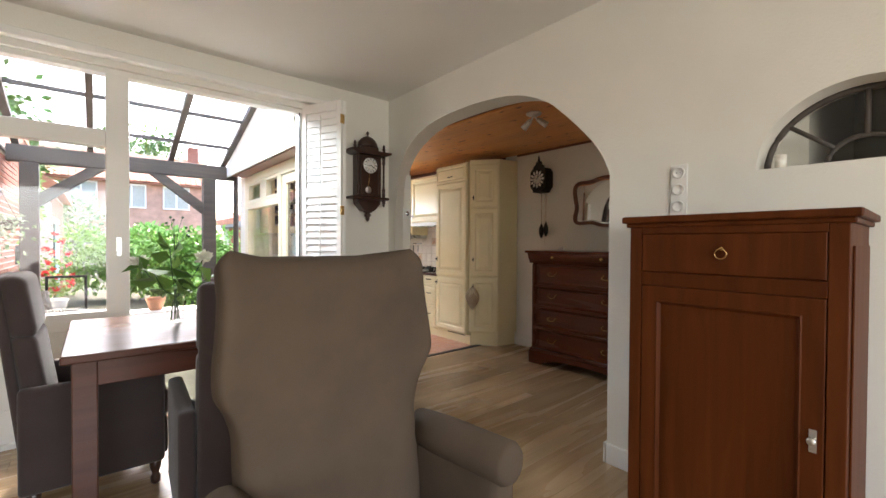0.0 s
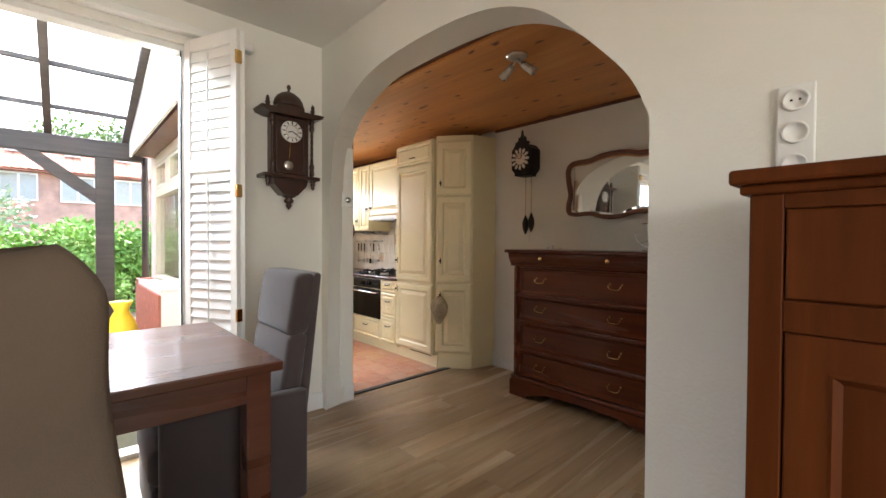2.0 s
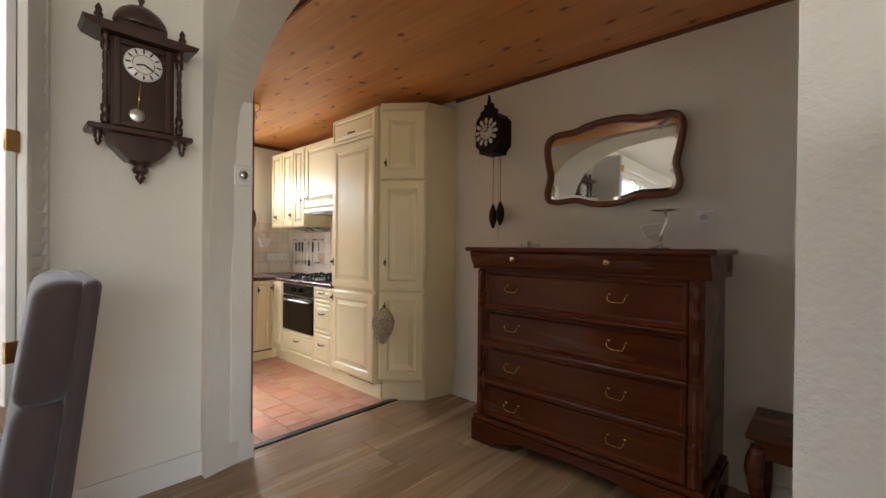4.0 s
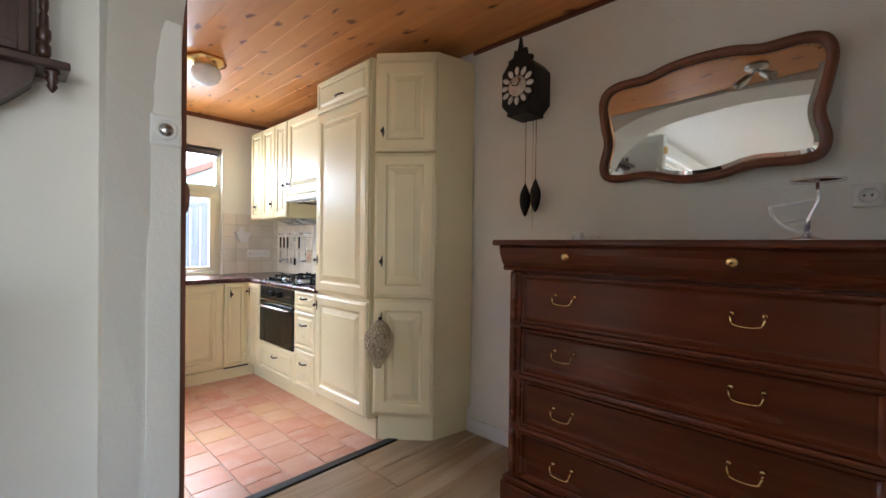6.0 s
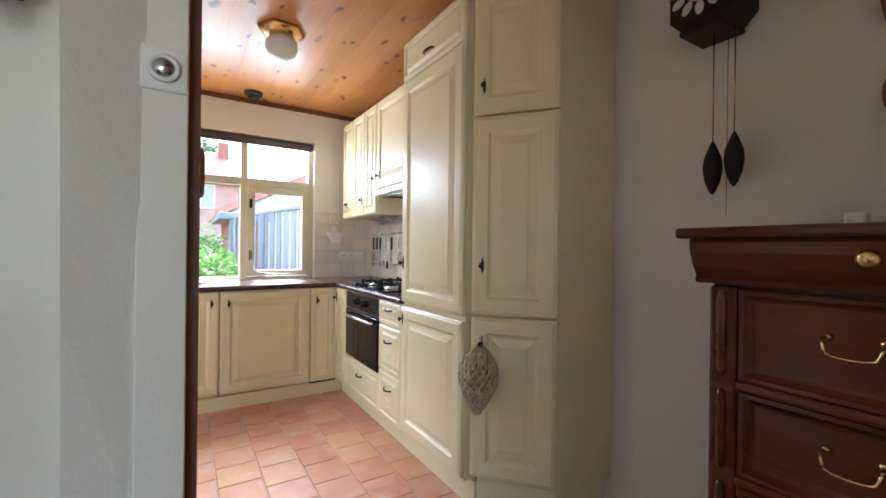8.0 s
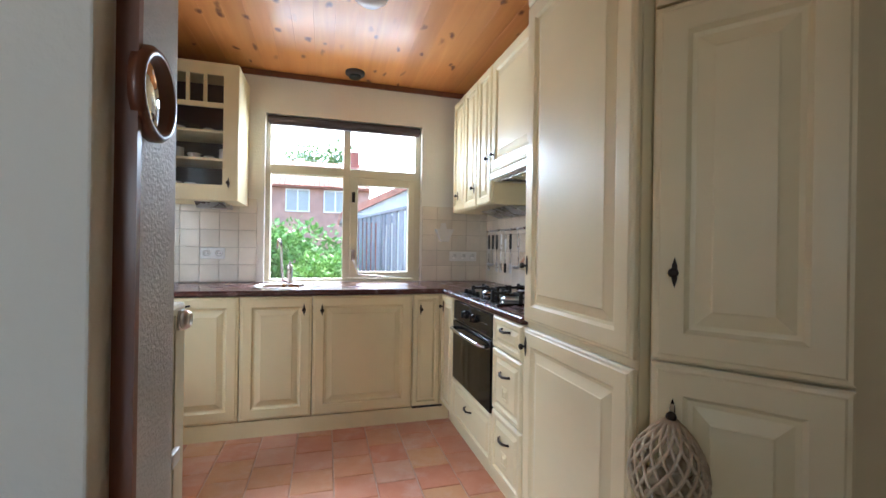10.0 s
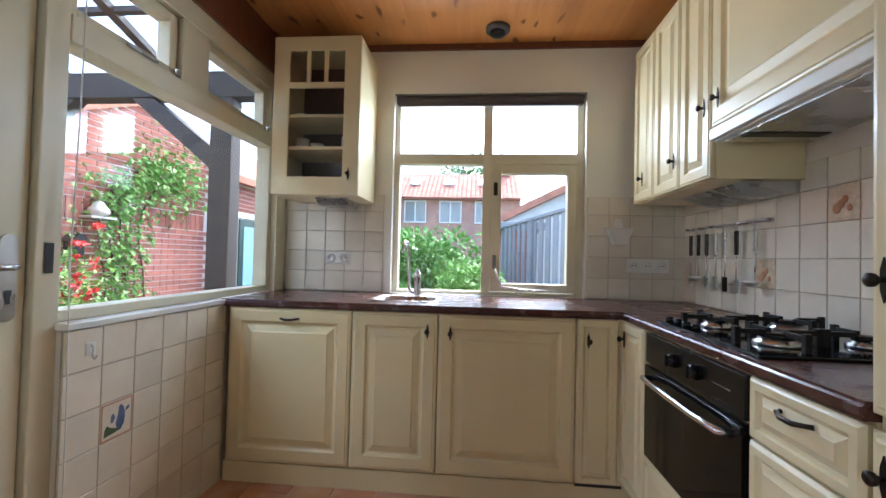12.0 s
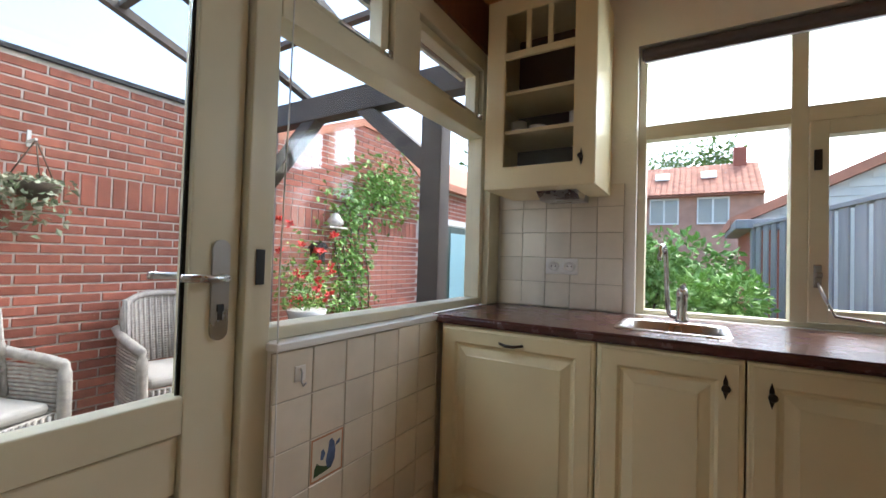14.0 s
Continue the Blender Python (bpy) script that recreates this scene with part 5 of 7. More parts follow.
for i in range(12):
    a = 2 * math.pi * i / 12
    q = lathe(bmesh.new(), [(0.004, 4.204), (0.017, 4.2), (0.014, 4.196), (0.003, 4.194)], (0, 0, 0), 10, 'x')
    q.transform(Matrix.Translation((0, 3.165 + 0.08 * math.cos(a), 2.065 + 0.08 * math.sin(a))) @ Matrix.Rotation(a, 4, 'X') @ Matrix.Diagonal((1, 1.45, 0.9, 1)))
    part("numeral_shield", q, M['ceramic'], cl, "white enamel numeral shield")
for a, l in ((2.3, 0.04), (0.3, 0.03)):
    part("hand", tube(bmesh.new(), [(4.196, 3.165, 2.065), (4.196, 3.165 + l * math.cos(a), 2.065 + l * math.sin(a))], 0.003, 5), M['black'], cl)
crest = spline([(3.235, 2.2), (3.24, 2.225), (3.21, 2.235), (3.2, 2.275), (3.18, 2.27), (3.165, 2.34), (3.15, 2.27), (3.13, 2.275), (3.12, 2.235), (3.09, 2.225), (3.095, 2.2)], 3)
part("crest", prism(bmesh.new(), [tuple(p) for p in crest], 0, 4.225, 4.245), M['iron'], cl, "carved black crest")
for y, z1 in ((3.155, 1.545), (3.09, 1.565)):
    w = part("chain", tube(bmesh.new(), [(4.28, y, 1.92), (4.28, y, z1)], 0.0022, 5), M['brass'], cl)
    part("weight", lathe(bmesh.new(), [(0.003, z1), (0.010, z1 - 0.015), (0.027, z1 - 0.06), (0.03, z1 - 0.095), (0.024, z1 - 0.135), (0.010, z1 - 0.172), (0.002, z1 - 0.182)], (4.28, y, 0), 14), M['iron'], w, "black cone weight")
part("chain", tube(bmesh.new(), [(4.30, 3.12, 1.92), (4.30, 3.12, 1.29)], 0.0012, 5), M['brass'], cl)

# small things on the chest
gd = thing("glass_dish", (4.05, 2.69, 1.226), "small clear glass dish on the chest", "dish")
part("bowl", lathe(bmesh.new(), [(0.045, 1.2265), (0.06, 1.23), (0.062, 1.248), (0.058, 1.248), (0.055, 1.234), (0.01, 1.233)], (4.06, 2.70, 0), 20), M['glass'], gd)
part("block", boxes((4.07, 2.73, 1.2265, 4.11, 2.77, 1.265), bev=0.006), M['ceramic'], gd)
ls = thing("letter_scale", (4.1, 1.98, 1.226), "chrome letter scale with round plate on the chest", "scale")
part("foot", lathe(bmesh.new(), [(0.05, 1.2265), (0.048, 1.236), (0.015, 1.243), (0.01, 1.25)], (4.12, 1.97, 0), 18), M['chrome'], ls)
part("pillar", tube(bmesh.new(), [(4.12, 1.97, 1.245), (4.12, 1.965, 1.30), (4.12, 1.94, 1.36), (4.12, 1.945, 1.42)], [0.008, 0.007, 0.008, 0.005], 8), M['chrome'], ls)
part("plate", lathe(bmesh.new(), [(0.004, 1.415), (0.07, 1.42), (0.072, 1.427), (0.002, 1.427)], (4.12, 1.945, 0), 24), M['chrome'], ls, "round dark weighing plate")
q = bmesh.new()
pts = [(4.12, 1.965 + 0.1 * math.cos(radians(a)) , 1.345 + 0.09 * math.sin(radians(a))) for a in range(0, -100, -12)]
tube(q, pts, 0.006, 6)
tube(q, [pts[0], (4.12, 1.95, 1.36)], 0.004, 6)
part("scale_arc", q, M['ceramic'], ls, "white enamel scale arc")
part("pointer", tube(bmesh.new(), [(4.118, 1.965, 1.30), (4.118, 2.03, 1.285)], 0.002, 5), M['chrome'], ls)
# small table with curved legs beside the chest
st = thing("side_table", (4.15, 1.36, 0), "small dark wooden side table with curved legs", "table")
part("top", boxes((3.93, 1.1, 0.43, 4.34, 1.58, 0.455), bev=0.008), M['mahogany'], st)
part("apron", boxes((3.96, 1.13, 0.35, 4.31, 1.55, 0.43), bev=0.004), M['mahogany'], st)
for x in (3.975, 4.295):
    for y in (1.145, 1.535):
        sx, sy = (-1 if x < 4.1 else 1), (-1 if y < 1.3 else 1)
        part("leg", tube(bmesh.new(), spline([(x, y, 0.40), (x + sx * 0.02, y + sy * 0.015, 0.30), (x + sx * 0.008, y, 0.16), (x - sx * 0.005, y, 0.06), (x + sx * 0.02, y + sy * 0.01, 0.0)], 3), [0.026, 0.03, 0.034, 0.034, 0.03, 0.026, 0.022, 0.019, 0.017, 0.016, 0.018, 0.02, 0.022], 8), M['mahogany'], st)
socket((4.366, 1.82, 1.39), (-1, 0), 1, "white wall socket beside the mirror")

# round mirror on the wall end and thermostat
rm = thing("round_mirror", (2.78, 3.84, 1.3), "small round mirror with a dark frame", "mirror")
part("frame", lathe(bmesh.new(), [(0.072, 2.777), (0.072, 2.79), (0.066, 2.797), (0.058, 2.795), (0.056, 2.785)], (0, 3.815, 1.375), 28, 'x'), M['frame_brown'], rm)
part("glass", lathe(bmesh.new(), [(0.058, 2.779), (0.058, 2.789), (0.002, 2.789)], (0, 3.815, 1.375), 28, 'x'), M['mirror'], rm)
ts = thing("wall_sensor", (2.715, 3.76, 1.56), "white square wall sensor with a grey glass eye", "switch")
part("plate", boxes((2.655, 3.695, 1.555, 2.755, 3.735, 1.665), bev=0.006), M['plastic'], ts)
part("ring", lathe(bmesh.new(), [(0.036, 3.695), (0.036, 3.686), (0.028, 3.683), (0.024, 3.69)], (2.703, 0, 1.61), 20, 'y'), M['plastic'], ts)
part("eye", lathe(bmesh.new(), [(0.026, 3.692), (0.022, 3.684), (0.002, 3.681)], (2.703, 0, 1.61), 20, 'y'), M['steel'], ts, "grey glass eye")

# ---- living room ----
# tall cupboard against the arch wall
cb = thing("tall_cupboard", (2.24, 0.62, 0), "red-brown cherry cupboard with one drawer and panelled door", "cupboard")
CX = 1.975
part("carcass", boxes((CX + 0.015, 0.275, 0.06, 2.50, 0.965, 1.385)), M['cherry'], cb)
part("top", boxes((1.955, 0.245, 1.39, 2.515, 0.995, 1.418), bev=0.006), M['cherry'], cb)
part("cornice", boxes((1.968, 0.26, 1.372, 2.51, 0.98, 1.39), bev=0.005), M['cherry'], cb)
part("side_panel", boxes((2.03, 0.268, 0.14, 2.46, 0.2745, 1.30), bev=0.002), M['cherry'], cb)
for y0, y1 in ((0.275, 0.325), (0.915, 0.965)):
    part("stile", boxes((CX, y0, 0.0, CX + 0.0145, y1, 1.372), bev=0.003), M['cherry'], cb)
for z0, z1 in ((1.345, 1.372), (1.13, 1.185), (0.06, 0.13)):
    part("rail", boxes((CX, 0.325, z0, CX + 0.0145, 0.915, z1), bev=0.002), M['cherry'], cb)
d = part("drawer", ringpanel(bmesh.new(), 0.584, 0.155, [(0, -0.01), (0, 0.004), (0.003, 0.007), (0.29 * 0.2, 0.007)], basis((CX + 0.006, 0.912, 1.188), *axes((-1, 0)))), M['cherry'], cb)
rg = part("ring_plate", lathe(bmesh.new(), [(0.01, CX), (0.01, CX - 0.006), (0.004, CX - 0.012)], (0, 0.62, 1.285), 12, 'x'), M['brass'], d)
q = bmesh.new()
tube(q, [(CX - 0.012, 0.62 + 0.019 * math.cos(a), 1.266 + 0.019 * math.sin(a)) for a in [2 * math.pi * i / 20 for i in range(21)]], 0.003, 6)
part("ring_pull", q, M['brass'], rg, "brass ring pull")
d = part("door", ringpanel(bmesh.new(), 0.584, 0.995, [(0, -0.01), (0, 0.004), (0.003, 0.007), (0.058, 0.007), (0.063, 0.010), (0.068, 0.004), (0.075, -0.002), (0.1, -0.001)], basis((CX + 0.006, 0.912, 0.133), *axes((-1, 0)))), M['cherry'], cb)
q = boxes((CX - 0.004, 0.345, 0.625, CX - 0.001, 0.365, 0.70), bev=0.001)
lathe(q, [(0.004, CX - 0.004), (0.004, CX - 0.015), (0.013, CX - 0.02), (0.012, CX - 0.03)], (0, 0.355, 0.667), 12, 'x')
part("knob", q, M['silver'], d, "small tarnished door knob")
part("plinth", boxes((CX + 0.01, 0.285, 0.0, 2.49, 0.955, 0.06)), M['cherry'], cb)

# sockets on the arch wall
s = thing("socket_strip", (2.515, 0.97, 1.47), "white vertical triple socket strip on the wall", "socket")
part("plate", boxes((2.506, 0.93, 1.45, 2.519, 1.012, 1.715), bev=0.004), M['plastic'], s)
for z in (1.672, 1.585, 1.498):
    w = part("socket_well", lathe(bmesh.new(), [(0.03, 2.506), (0.03, 2.50), (0.024, 2.50), (0.022, 2.505), (0.002, 2.505)], (0, 0.971, z), 18, 'x'), M['plastic'] , s)
    if z > 1.6:
        q = bmesh.new()
        for dy in (-0.009, 0.009):
            lathe(q, [(0.003, 2.5043), (0.003, 2.5035)], (0, 0.971 + dy, z), 8, 'x')
        part("holes", q, M['darkhole'], w)

# fanlight in the arch wall
fl = thing("window_3", (2.66, fan_c, fan_s), "half-round fanlight with dark bars and glass", "window", kind="structure")
q = bmesh.new()
tube(q, [(2.66, fan_c + (fan_w - 0.012) * math.cos(math.pi * i / 24), fan_s + (fan_h - 0.012) * math.sin(math.pi * i / 24)) for i in range(25)], 0.014, 6)
part("window_frame", q, M['beam'], fl)
q = bmesh.new()
tube(q, [(2.66, fan_c + 0.125 * math.cos(math.pi * i / 16), fan_s + 0.12 * math.sin(math.pi * i / 16)) for i in range(17)], 0.012, 6)
part("inner_bar", q, M['beam'], fl)
for a in (40, 90, 140):
    part("bar", tube(bmesh.new(), [(2.66, fan_c + 0.125 * math.cos(radians(a)), fan_s + 0.12 * math.sin(radians(a))), (2.66, fan_c + fan_w * math.cos(radians(a)), fan_s + fan_h * math.sin(radians(a)))], 0.011, 6), M['beam'], fl)
part("pane", prism(bmesh.new(), fan, 0, 2.672, 2.676), M['glass'], fl)
cd = thing("candle", (2.56, 0.563, fan_s), "short white candle on the fanlight sill", "candle")
part("wax", lathe(bmesh.new(), [(0.022, fan_s), (0.022, fan_s + 0.06), (0.018, fan_s + 0.062), (0.004, fan_s + 0.058)], (2.56, 0.563, 0), 16), M['wax'], cd)
part("wick", tube(bmesh.new(), [(2.56, 0.563, fan_s + 0.056), (2.56, 0.565, fan_s + 0.078)], 0.0015, 5), M['wax'], cd)

# pendulum wall clock
pc = thing("pendulum_clock", (2.235, 3.7, 1.52), "dark walnut pendulum wall clock with turned columns", "clock")
W0 = 3.768
part("case", boxes((2.11, 3.655, 1.75, 2.36, W0, 2.15), bev=0.003), M['clockwood'], pc)
part("door_frame", boxes((2.125, 3.638, 1.755, 2.15, 3.654, 2.145), (2.32, 3.638, 1.755, 2.345, 3.654, 2.145), (2.15, 3.638, 2.12, 2.32, 3.654, 2.145), (2.15, 3.638, 1.755, 2.32, 3.654, 1.78), bev=0.003), M['clockwood'], pc)
part("cornice", prism(bmesh.new(), [(2.015, 2.19), (2.455, 2.19), (2.445, 2.168), (2.39, 2.15), (2.08, 2.15), (2.025, 2.168)], 1, 3.60, W0), M['clockwood'], pc)
part("shelf", boxes((2.035, 3.62, 1.722, 2.435, W0, 1.748), bev=0.006), M['clockwood'], pc)
part("gallery", boxes((2.14, 3.65, 2.19, 2.33, W0, 2.235), bev=0.003), M['clockwood'], pc)
q = lathe(bmesh.new(), [(0.105, 2.235), (0.108, 2.245), (0.10, 2.275), (0.08, 2.305), (0.045, 2.33), (0.012, 2.34), (0.006, 2.35), (0.012, 2.36), (0.016, 2.372), (0.01, 2.384), (0.002, 2.39)], (2.235, 3.70, 0), 20)
for vv in q.verts:
    vv.co.y = min(W0, 3.70 + (vv.co.y - 3.70) * 0.62)
part("dome", q, M['clockwood'], pc)
fin = [(0.018, 0), (0.02, 0.01), (0.012, 0.02), (0.018, 0.035), (0.01, 0.05), (0.014, 0.06), (0.008, 0.075), (0.002, 0.085)]
for x in (2.075, 2.395):
    part("finial", lathe(bmesh.new(), [(r, 2.19 + h) for r, h in fin], (x, 3.66, 0), 12), M['clockwood'], pc)
    part("pendant", lathe(bmesh.new(), [(r, 1.722 - h * 0.8) for r, h in fin], (x, 3.66, 0), 12), M['clockwood'], pc)
    xc = 2.095 if x < 2.2 else 2.375
    col = [(0.012, 1.748)]
    for k in range(9):
        z = 1.76 + k * 0.045
        rad_ = 0.017 if k in (0, 1, 7, 8) else 0.011
        col += [(rad_, z), (rad_, z + 0.025), (rad_ * 0.65, z + 0.032)]
    col.append((0.012, 2.15))
    part("column", lathe(bmesh.new(), col, (xc, 3.632, 0), 10), M['clockwood'], pc, "turned wooden column")
part("bracket", prism(bmesh.new(), [(2.11, 1.722), (2.12, 1.68), (2.16, 1.635), (2.185, 1.61), (2.285, 1.61), (2.31, 1.635), (2.35, 1.68), (2.36, 1.722)], 1, 3.66, W0), M['clockwood'], pc)
part("drop", lathe(bmesh.new(), [(0.05, 1.612), (0.045, 1.60), (0.02, 1.59), (0.034, 1.575), (0.03, 1.56), (0.014, 1.55), (0.022, 1.538), (0.012, 1.52), (0.003, 1.508)], (2.235, 3.70, 0), 14), M['clockwood'], pc)
dial = part("dial", lathe(bmesh.new(), [(0.075, 3.654), (0.075, 3.643), (0.07, 3.64), (0.002, 3.64)], (2.235, 0, 2.05), 32, 'y'), M['ceramic'], pc, "white enamel dial with dark numerals")
q = bmesh.new()
tube(q, [(2.235 + 0.042 * math.cos(2 * math.pi * i / 28), 3.639, 2.05 + 0.042 * math.sin(2 * math.pi * i / 28)) for i in range(29)], 0.0015, 5)
part("dial_ring", q, M['brass'], dial)
for i in range(12):
    a = 2 * math.pi * i / 12
    q = boxes((-0.003, -0.001, -0.009, 0.003, 0.001, 0.009))
    q.transform(Matrix.Translation((2.235 + 0.059 * math.sin(a), 3.6385, 2.05 + 0.059 * math.cos(a))) @ Matrix.Rotation(a, 4, 'Y'))
    part("numeral", q, M['black'], dial)
for a, l in ((4.4, 0.03), (2.1, 0.045)):
    part("hand", tube(bmesh.new(), [(2.235, 3.636, 2.05), (2.235 + l * math.sin(a), 3.636, 2.05 + l * math.cos(a))], 0.0035, 5), M['black'], dial)
pn = part("pendulum", tube(bmesh.new(), [(2.225, 3.648, 1.97), (2.215, 3.648, 1.83)], 0.004, 6), M['brass'], pc)
part("bob", lathe(bmesh.new(), [(0.032, 3.652), (0.034, 3.647), (0.028, 3.642), (0.002, 3.640)], (2.213, 0, 1.812), 20, 'y'), M['silver'], pn, "pale metal pendulum bob")

# dining table
tb = thing("dining_table", (0.86, 2.8, 0), "red-brown wooden dining table with square legs", "table")
TX0, TX1, TY0, TY1, TZ = 0.075, 1.645, 2.30, 3.30, 0.845
part("tabletop", boxes((TX0, TY0, TZ - 0.035, TX1, TY1, TZ), bev=0.006), M['tablewood'], tb)
for r in ((TX0 + 0.09, TY0 + 0.045, TZ - 0.145, TX1 - 0.09, TY0 + 0.07, TZ - 0.036), (TX0 + 0.09, TY1 - 0.07, TZ - 0.145, TX1 - 0.09, TY1 - 0.045, TZ - 0.036), (TX0 + 0.045, TY0 + 0.09, TZ - 0.145, TX0 + 0.07, TY1 - 0.09, TZ - 0.036), (TX1 - 0.07, TY0 + 0.09, TZ - 0.145, TX1 - 0.045, TY1 - 0.09, TZ - 0.036)):
    part("apron", boxes(r, bev=0.003), M['tablewood'], tb)
for x in (TX0 + 0.075, TX1 - 0.075):
    for y in (TY0 + 0.075, TY1 - 0.075):
        part("leg", boxes((x - 0.042, y - 0.042, 0, x + 0.042, y + 0.042, TZ - 0.036), bev=0.005), M['tablewood'], tb)


def soft(bm, x0, y0, z0, x1, y1, z1, r=0.03, cuts=3, puff=0.0):
    """An upholstered block with round edges."""
    q = bmesh.new()
    box(q, x0, y0, z0, x1, y1, z1, min(r, (x1 - x0) * 0.48, (y1 - y0) * 0.48, (z1 - z0) * 0.48), cuts)
    if puff:
        c = Vector(((x0 + x1) / 2, (y0 + y1) / 2, (z0 + z1) / 2))
        for v in q.verts:
            d = v.co - c
            v.co += Vector((d.x * (1 - (2 * d.z / (z1 - z0)) ** 2), d.y * (1 - (2 * d.z / (z1 - z0)) ** 2), 0)) * puff
    me = bpy.data.meshes.new("tmp")
    q.to_mesh(me)
    q.free()
    bm.from_mesh(me)
    bpy.data.meshes.remove(me)
    return bm


def sheared(bm, z0, k):
    for v in bm.verts:
        if v.co.z > z0:
            v.co.y -= (v.co.z - z0) * k
    return bm


# upholstered armchair, drawn facing +y round its own origin
def armchair():
    c = thing("dining_armchair", (0, 0, 0), "grey-brown upholstered dining armchair with tall back", "chair", "dining armchairs")
    f = M['fabric2']
    part("lower_backrest", sheared(soft(bmesh.new(), -0.25, -0.262, 0.42, 0.25, -0.165, 0.86, 0.035), 0.42, 0.14), f, c, smooth=True)
    part("headrest", sheared(soft(bmesh.new(), -0.25, -0.265, 0.845, 0.25, -0.16, 1.14, 0.04), 0.42, 0.14), f, c, smooth=True)
    part("back_shell", sheared(soft(bmesh.new(), -0.25, -0.285, 0.2, 0.25, -0.245, 1.138, 0.03), 0.42, 0.14), f, c, smooth=True)
    part("seat", soft(bmesh.new(), -0.25, -0.19, 0.34, 0.25, 0.30, 0.49, 0.04), f, c, smooth=True)
    part("seat_base", soft(bmesh.new(), -0.25, -0.28, 0.14, 0.25, 0.29, 0.345, 0.02), f, c, smooth=True)
    for s in (-1, 1):
        part("arm", soft(bmesh.new(), min(s * 0.25, s * 0.315), -0.29, 0.13, max(s * 0.25, s * 0.315), 0.27, 0.625, 0.022), f, c, smooth=True)
        for y in (-0.24, 0.23):
            part("leg", lathe(bmesh.new(), [(0.014, 0), (0.022, 0.01), (0.024, 0.04), (0.016, 0.055), (0.026, 0.09), (0.03, 0.14)], (s * 0.26, y, 0), 12), M['clockwood'], c, "dark turned foot")
    return c


first = armchair()
first.matrix_basis = pose(1.583, 2.885, 0, 0, 0, 88)
first["label"] = "grey-brown upholstered dining armchair standing at the table's end"
for m_, lab in ((pose(0.20, 3.06, 0, 0, 0, -90), "grey-brown upholstered dining armchair at the table near the window"), (pose(0.76, 2.28, 0, 0, 0, -3), "grey-brown upholstered dining armchair pushed under the table's side")):
    copy_thing(first, m_)["label"] = lab

# wing chair, facing -y round its own origin, then turned
wc = thing("wing_armchair", pose(0.773, 1.038, 0, 0, 0, 7), "taupe upholstered high-backed wing armchair", "armchair")
WM = wc.matrix_basis
def wpart(name, bm, label="", mat=None):
    bm.transform(WM)
    return part(name, bm, mat or M['fabric'], wc, label, True)
WIDTHS = [(0.36, 0.292), (0.62, 0.294), (0.78, 0.298), (0.86, 0.318), (0.92, 0.348), (0.98, 0.352), (1.06, 0.342), (1.14, 0.334), (1.21, 0.336), (1.262, 0.332)]


def wing_back(y0, y1):
    """A tall padded back, lofted upwards: narrow at the arms, with broad wings bent forward above."""
    line_ = spline(WIDTHS, 5)
    q = bmesh.new()
    rings_ = []
    n_ = 40
    top_ = line_[-1].x
    for p in line_:
        z, w = p.x, p.y
        left_ = max(0.0, top_ - z)
        th = (y1 - y0) / 2 * min(1.0, math.sqrt(max(0.02, 1 - (1 - left_ / 0.07) ** 2)) if left_ < 0.07 else 1.0)
        w -= 0.03 * (1 - min(1.0, left_ / 0.05)) ** 2
        ring_ = []
        for k in range(n_):
            a = 2 * math.pi * k / n_
            c_, s_ = math.cos(a), math.sin(a)
            u = math.copysign(abs(c_) ** 0.5, c_)
            v = math.copysign(abs(s_) ** 0.55, s_)
            wing = abs(u) ** 4 * min(1.0, max(0.0, (z - 0.74) / 0.2))
            x = u * w
            y = (y0 + y1) / 2 + v * th - 0.055 * wing + max(0, z - 0.5) * 0.12 + 0.004 * math.sin(9 * x + 7 * z)
            ring_.append(q.verts.new((x, y, z + (0.022 * abs(u) ** 5 - 0.004) * min(1.0, max(0.0, (z - 1.0) / 0.26)))))
        rings_.append(ring_)
    for lo_, hi_ in zip(rings_, rings_[1:]):
        for k in range(n_):
            q.faces.new((lo_[k], lo_[(k + 1) % n_], hi_[(k + 1) % n_], hi_[k]))
    q.faces.new(rings_[0][::-1])
    q.faces.new(rings_[-1])
    bmesh.ops.recalc_face_normals(q, faces=q.faces)
    return q


wpart("backrest", wing_back(0.13, 0.28))
wpart("seat", soft(bmesh.new(), -0.27, -0.40, 0.31, 0.27, 0.16, 0.455, 0.05), "seat cushion")
wpart("seat_base", soft(bmesh.new(), -0.31, -0.40, 0.14, 0.31, 0.26, 0.33, 0.02))
for s in (-1, 1):
    q = bmesh.new()
    soft(q, min(s * 0.28, s * 0.39), -0.17, 0.14, max(s * 0.28, s * 0.38), 0.22, 0.62, 0.04)
    lathe_q = lathe(bmesh.new(), [(0.03, -0.187), (0.055, -0.182), (0.066, -0.165), (0.068, 0.1), (0.06, 0.22)], (s * 0.335, 0, 0.645), 20, 'y')
    me_ = bpy.data.meshes.new("tmp")
    lathe_q.to_mesh(me_)
    lathe_q.free()
    q.from_mesh(me_)
    bpy.data.meshes.remove(me_)
    wpart("arm", q)
    for y in (-0.14, 0.2):
        wpart("leg", lathe(bmesh.new(), [(0.016, 0), (0.024, 0.05), (0.03, 0.14)], (s * 0.28, y, 0), 10), "dark wooden leg", M['clockwood'])

# vase with a rose branch
va = thing("glass_vase", (0.53, 2.86, TZ), "clear glass vase with a leafy white flower branch", "vase")
part("glass", lathe(bmesh.new(), [(0.045, TZ + 0.001), (0.05, TZ + 0.006), (0.042, TZ + 0.09), (0.05, TZ + 0.17), (0.047, TZ + 0.17), (0.039, TZ + 0.09), (0.04, TZ + 0.015)], (0.53, 2.86, 0), 20), M['glass'], va)
rnd = random.Random(3)
stems = []
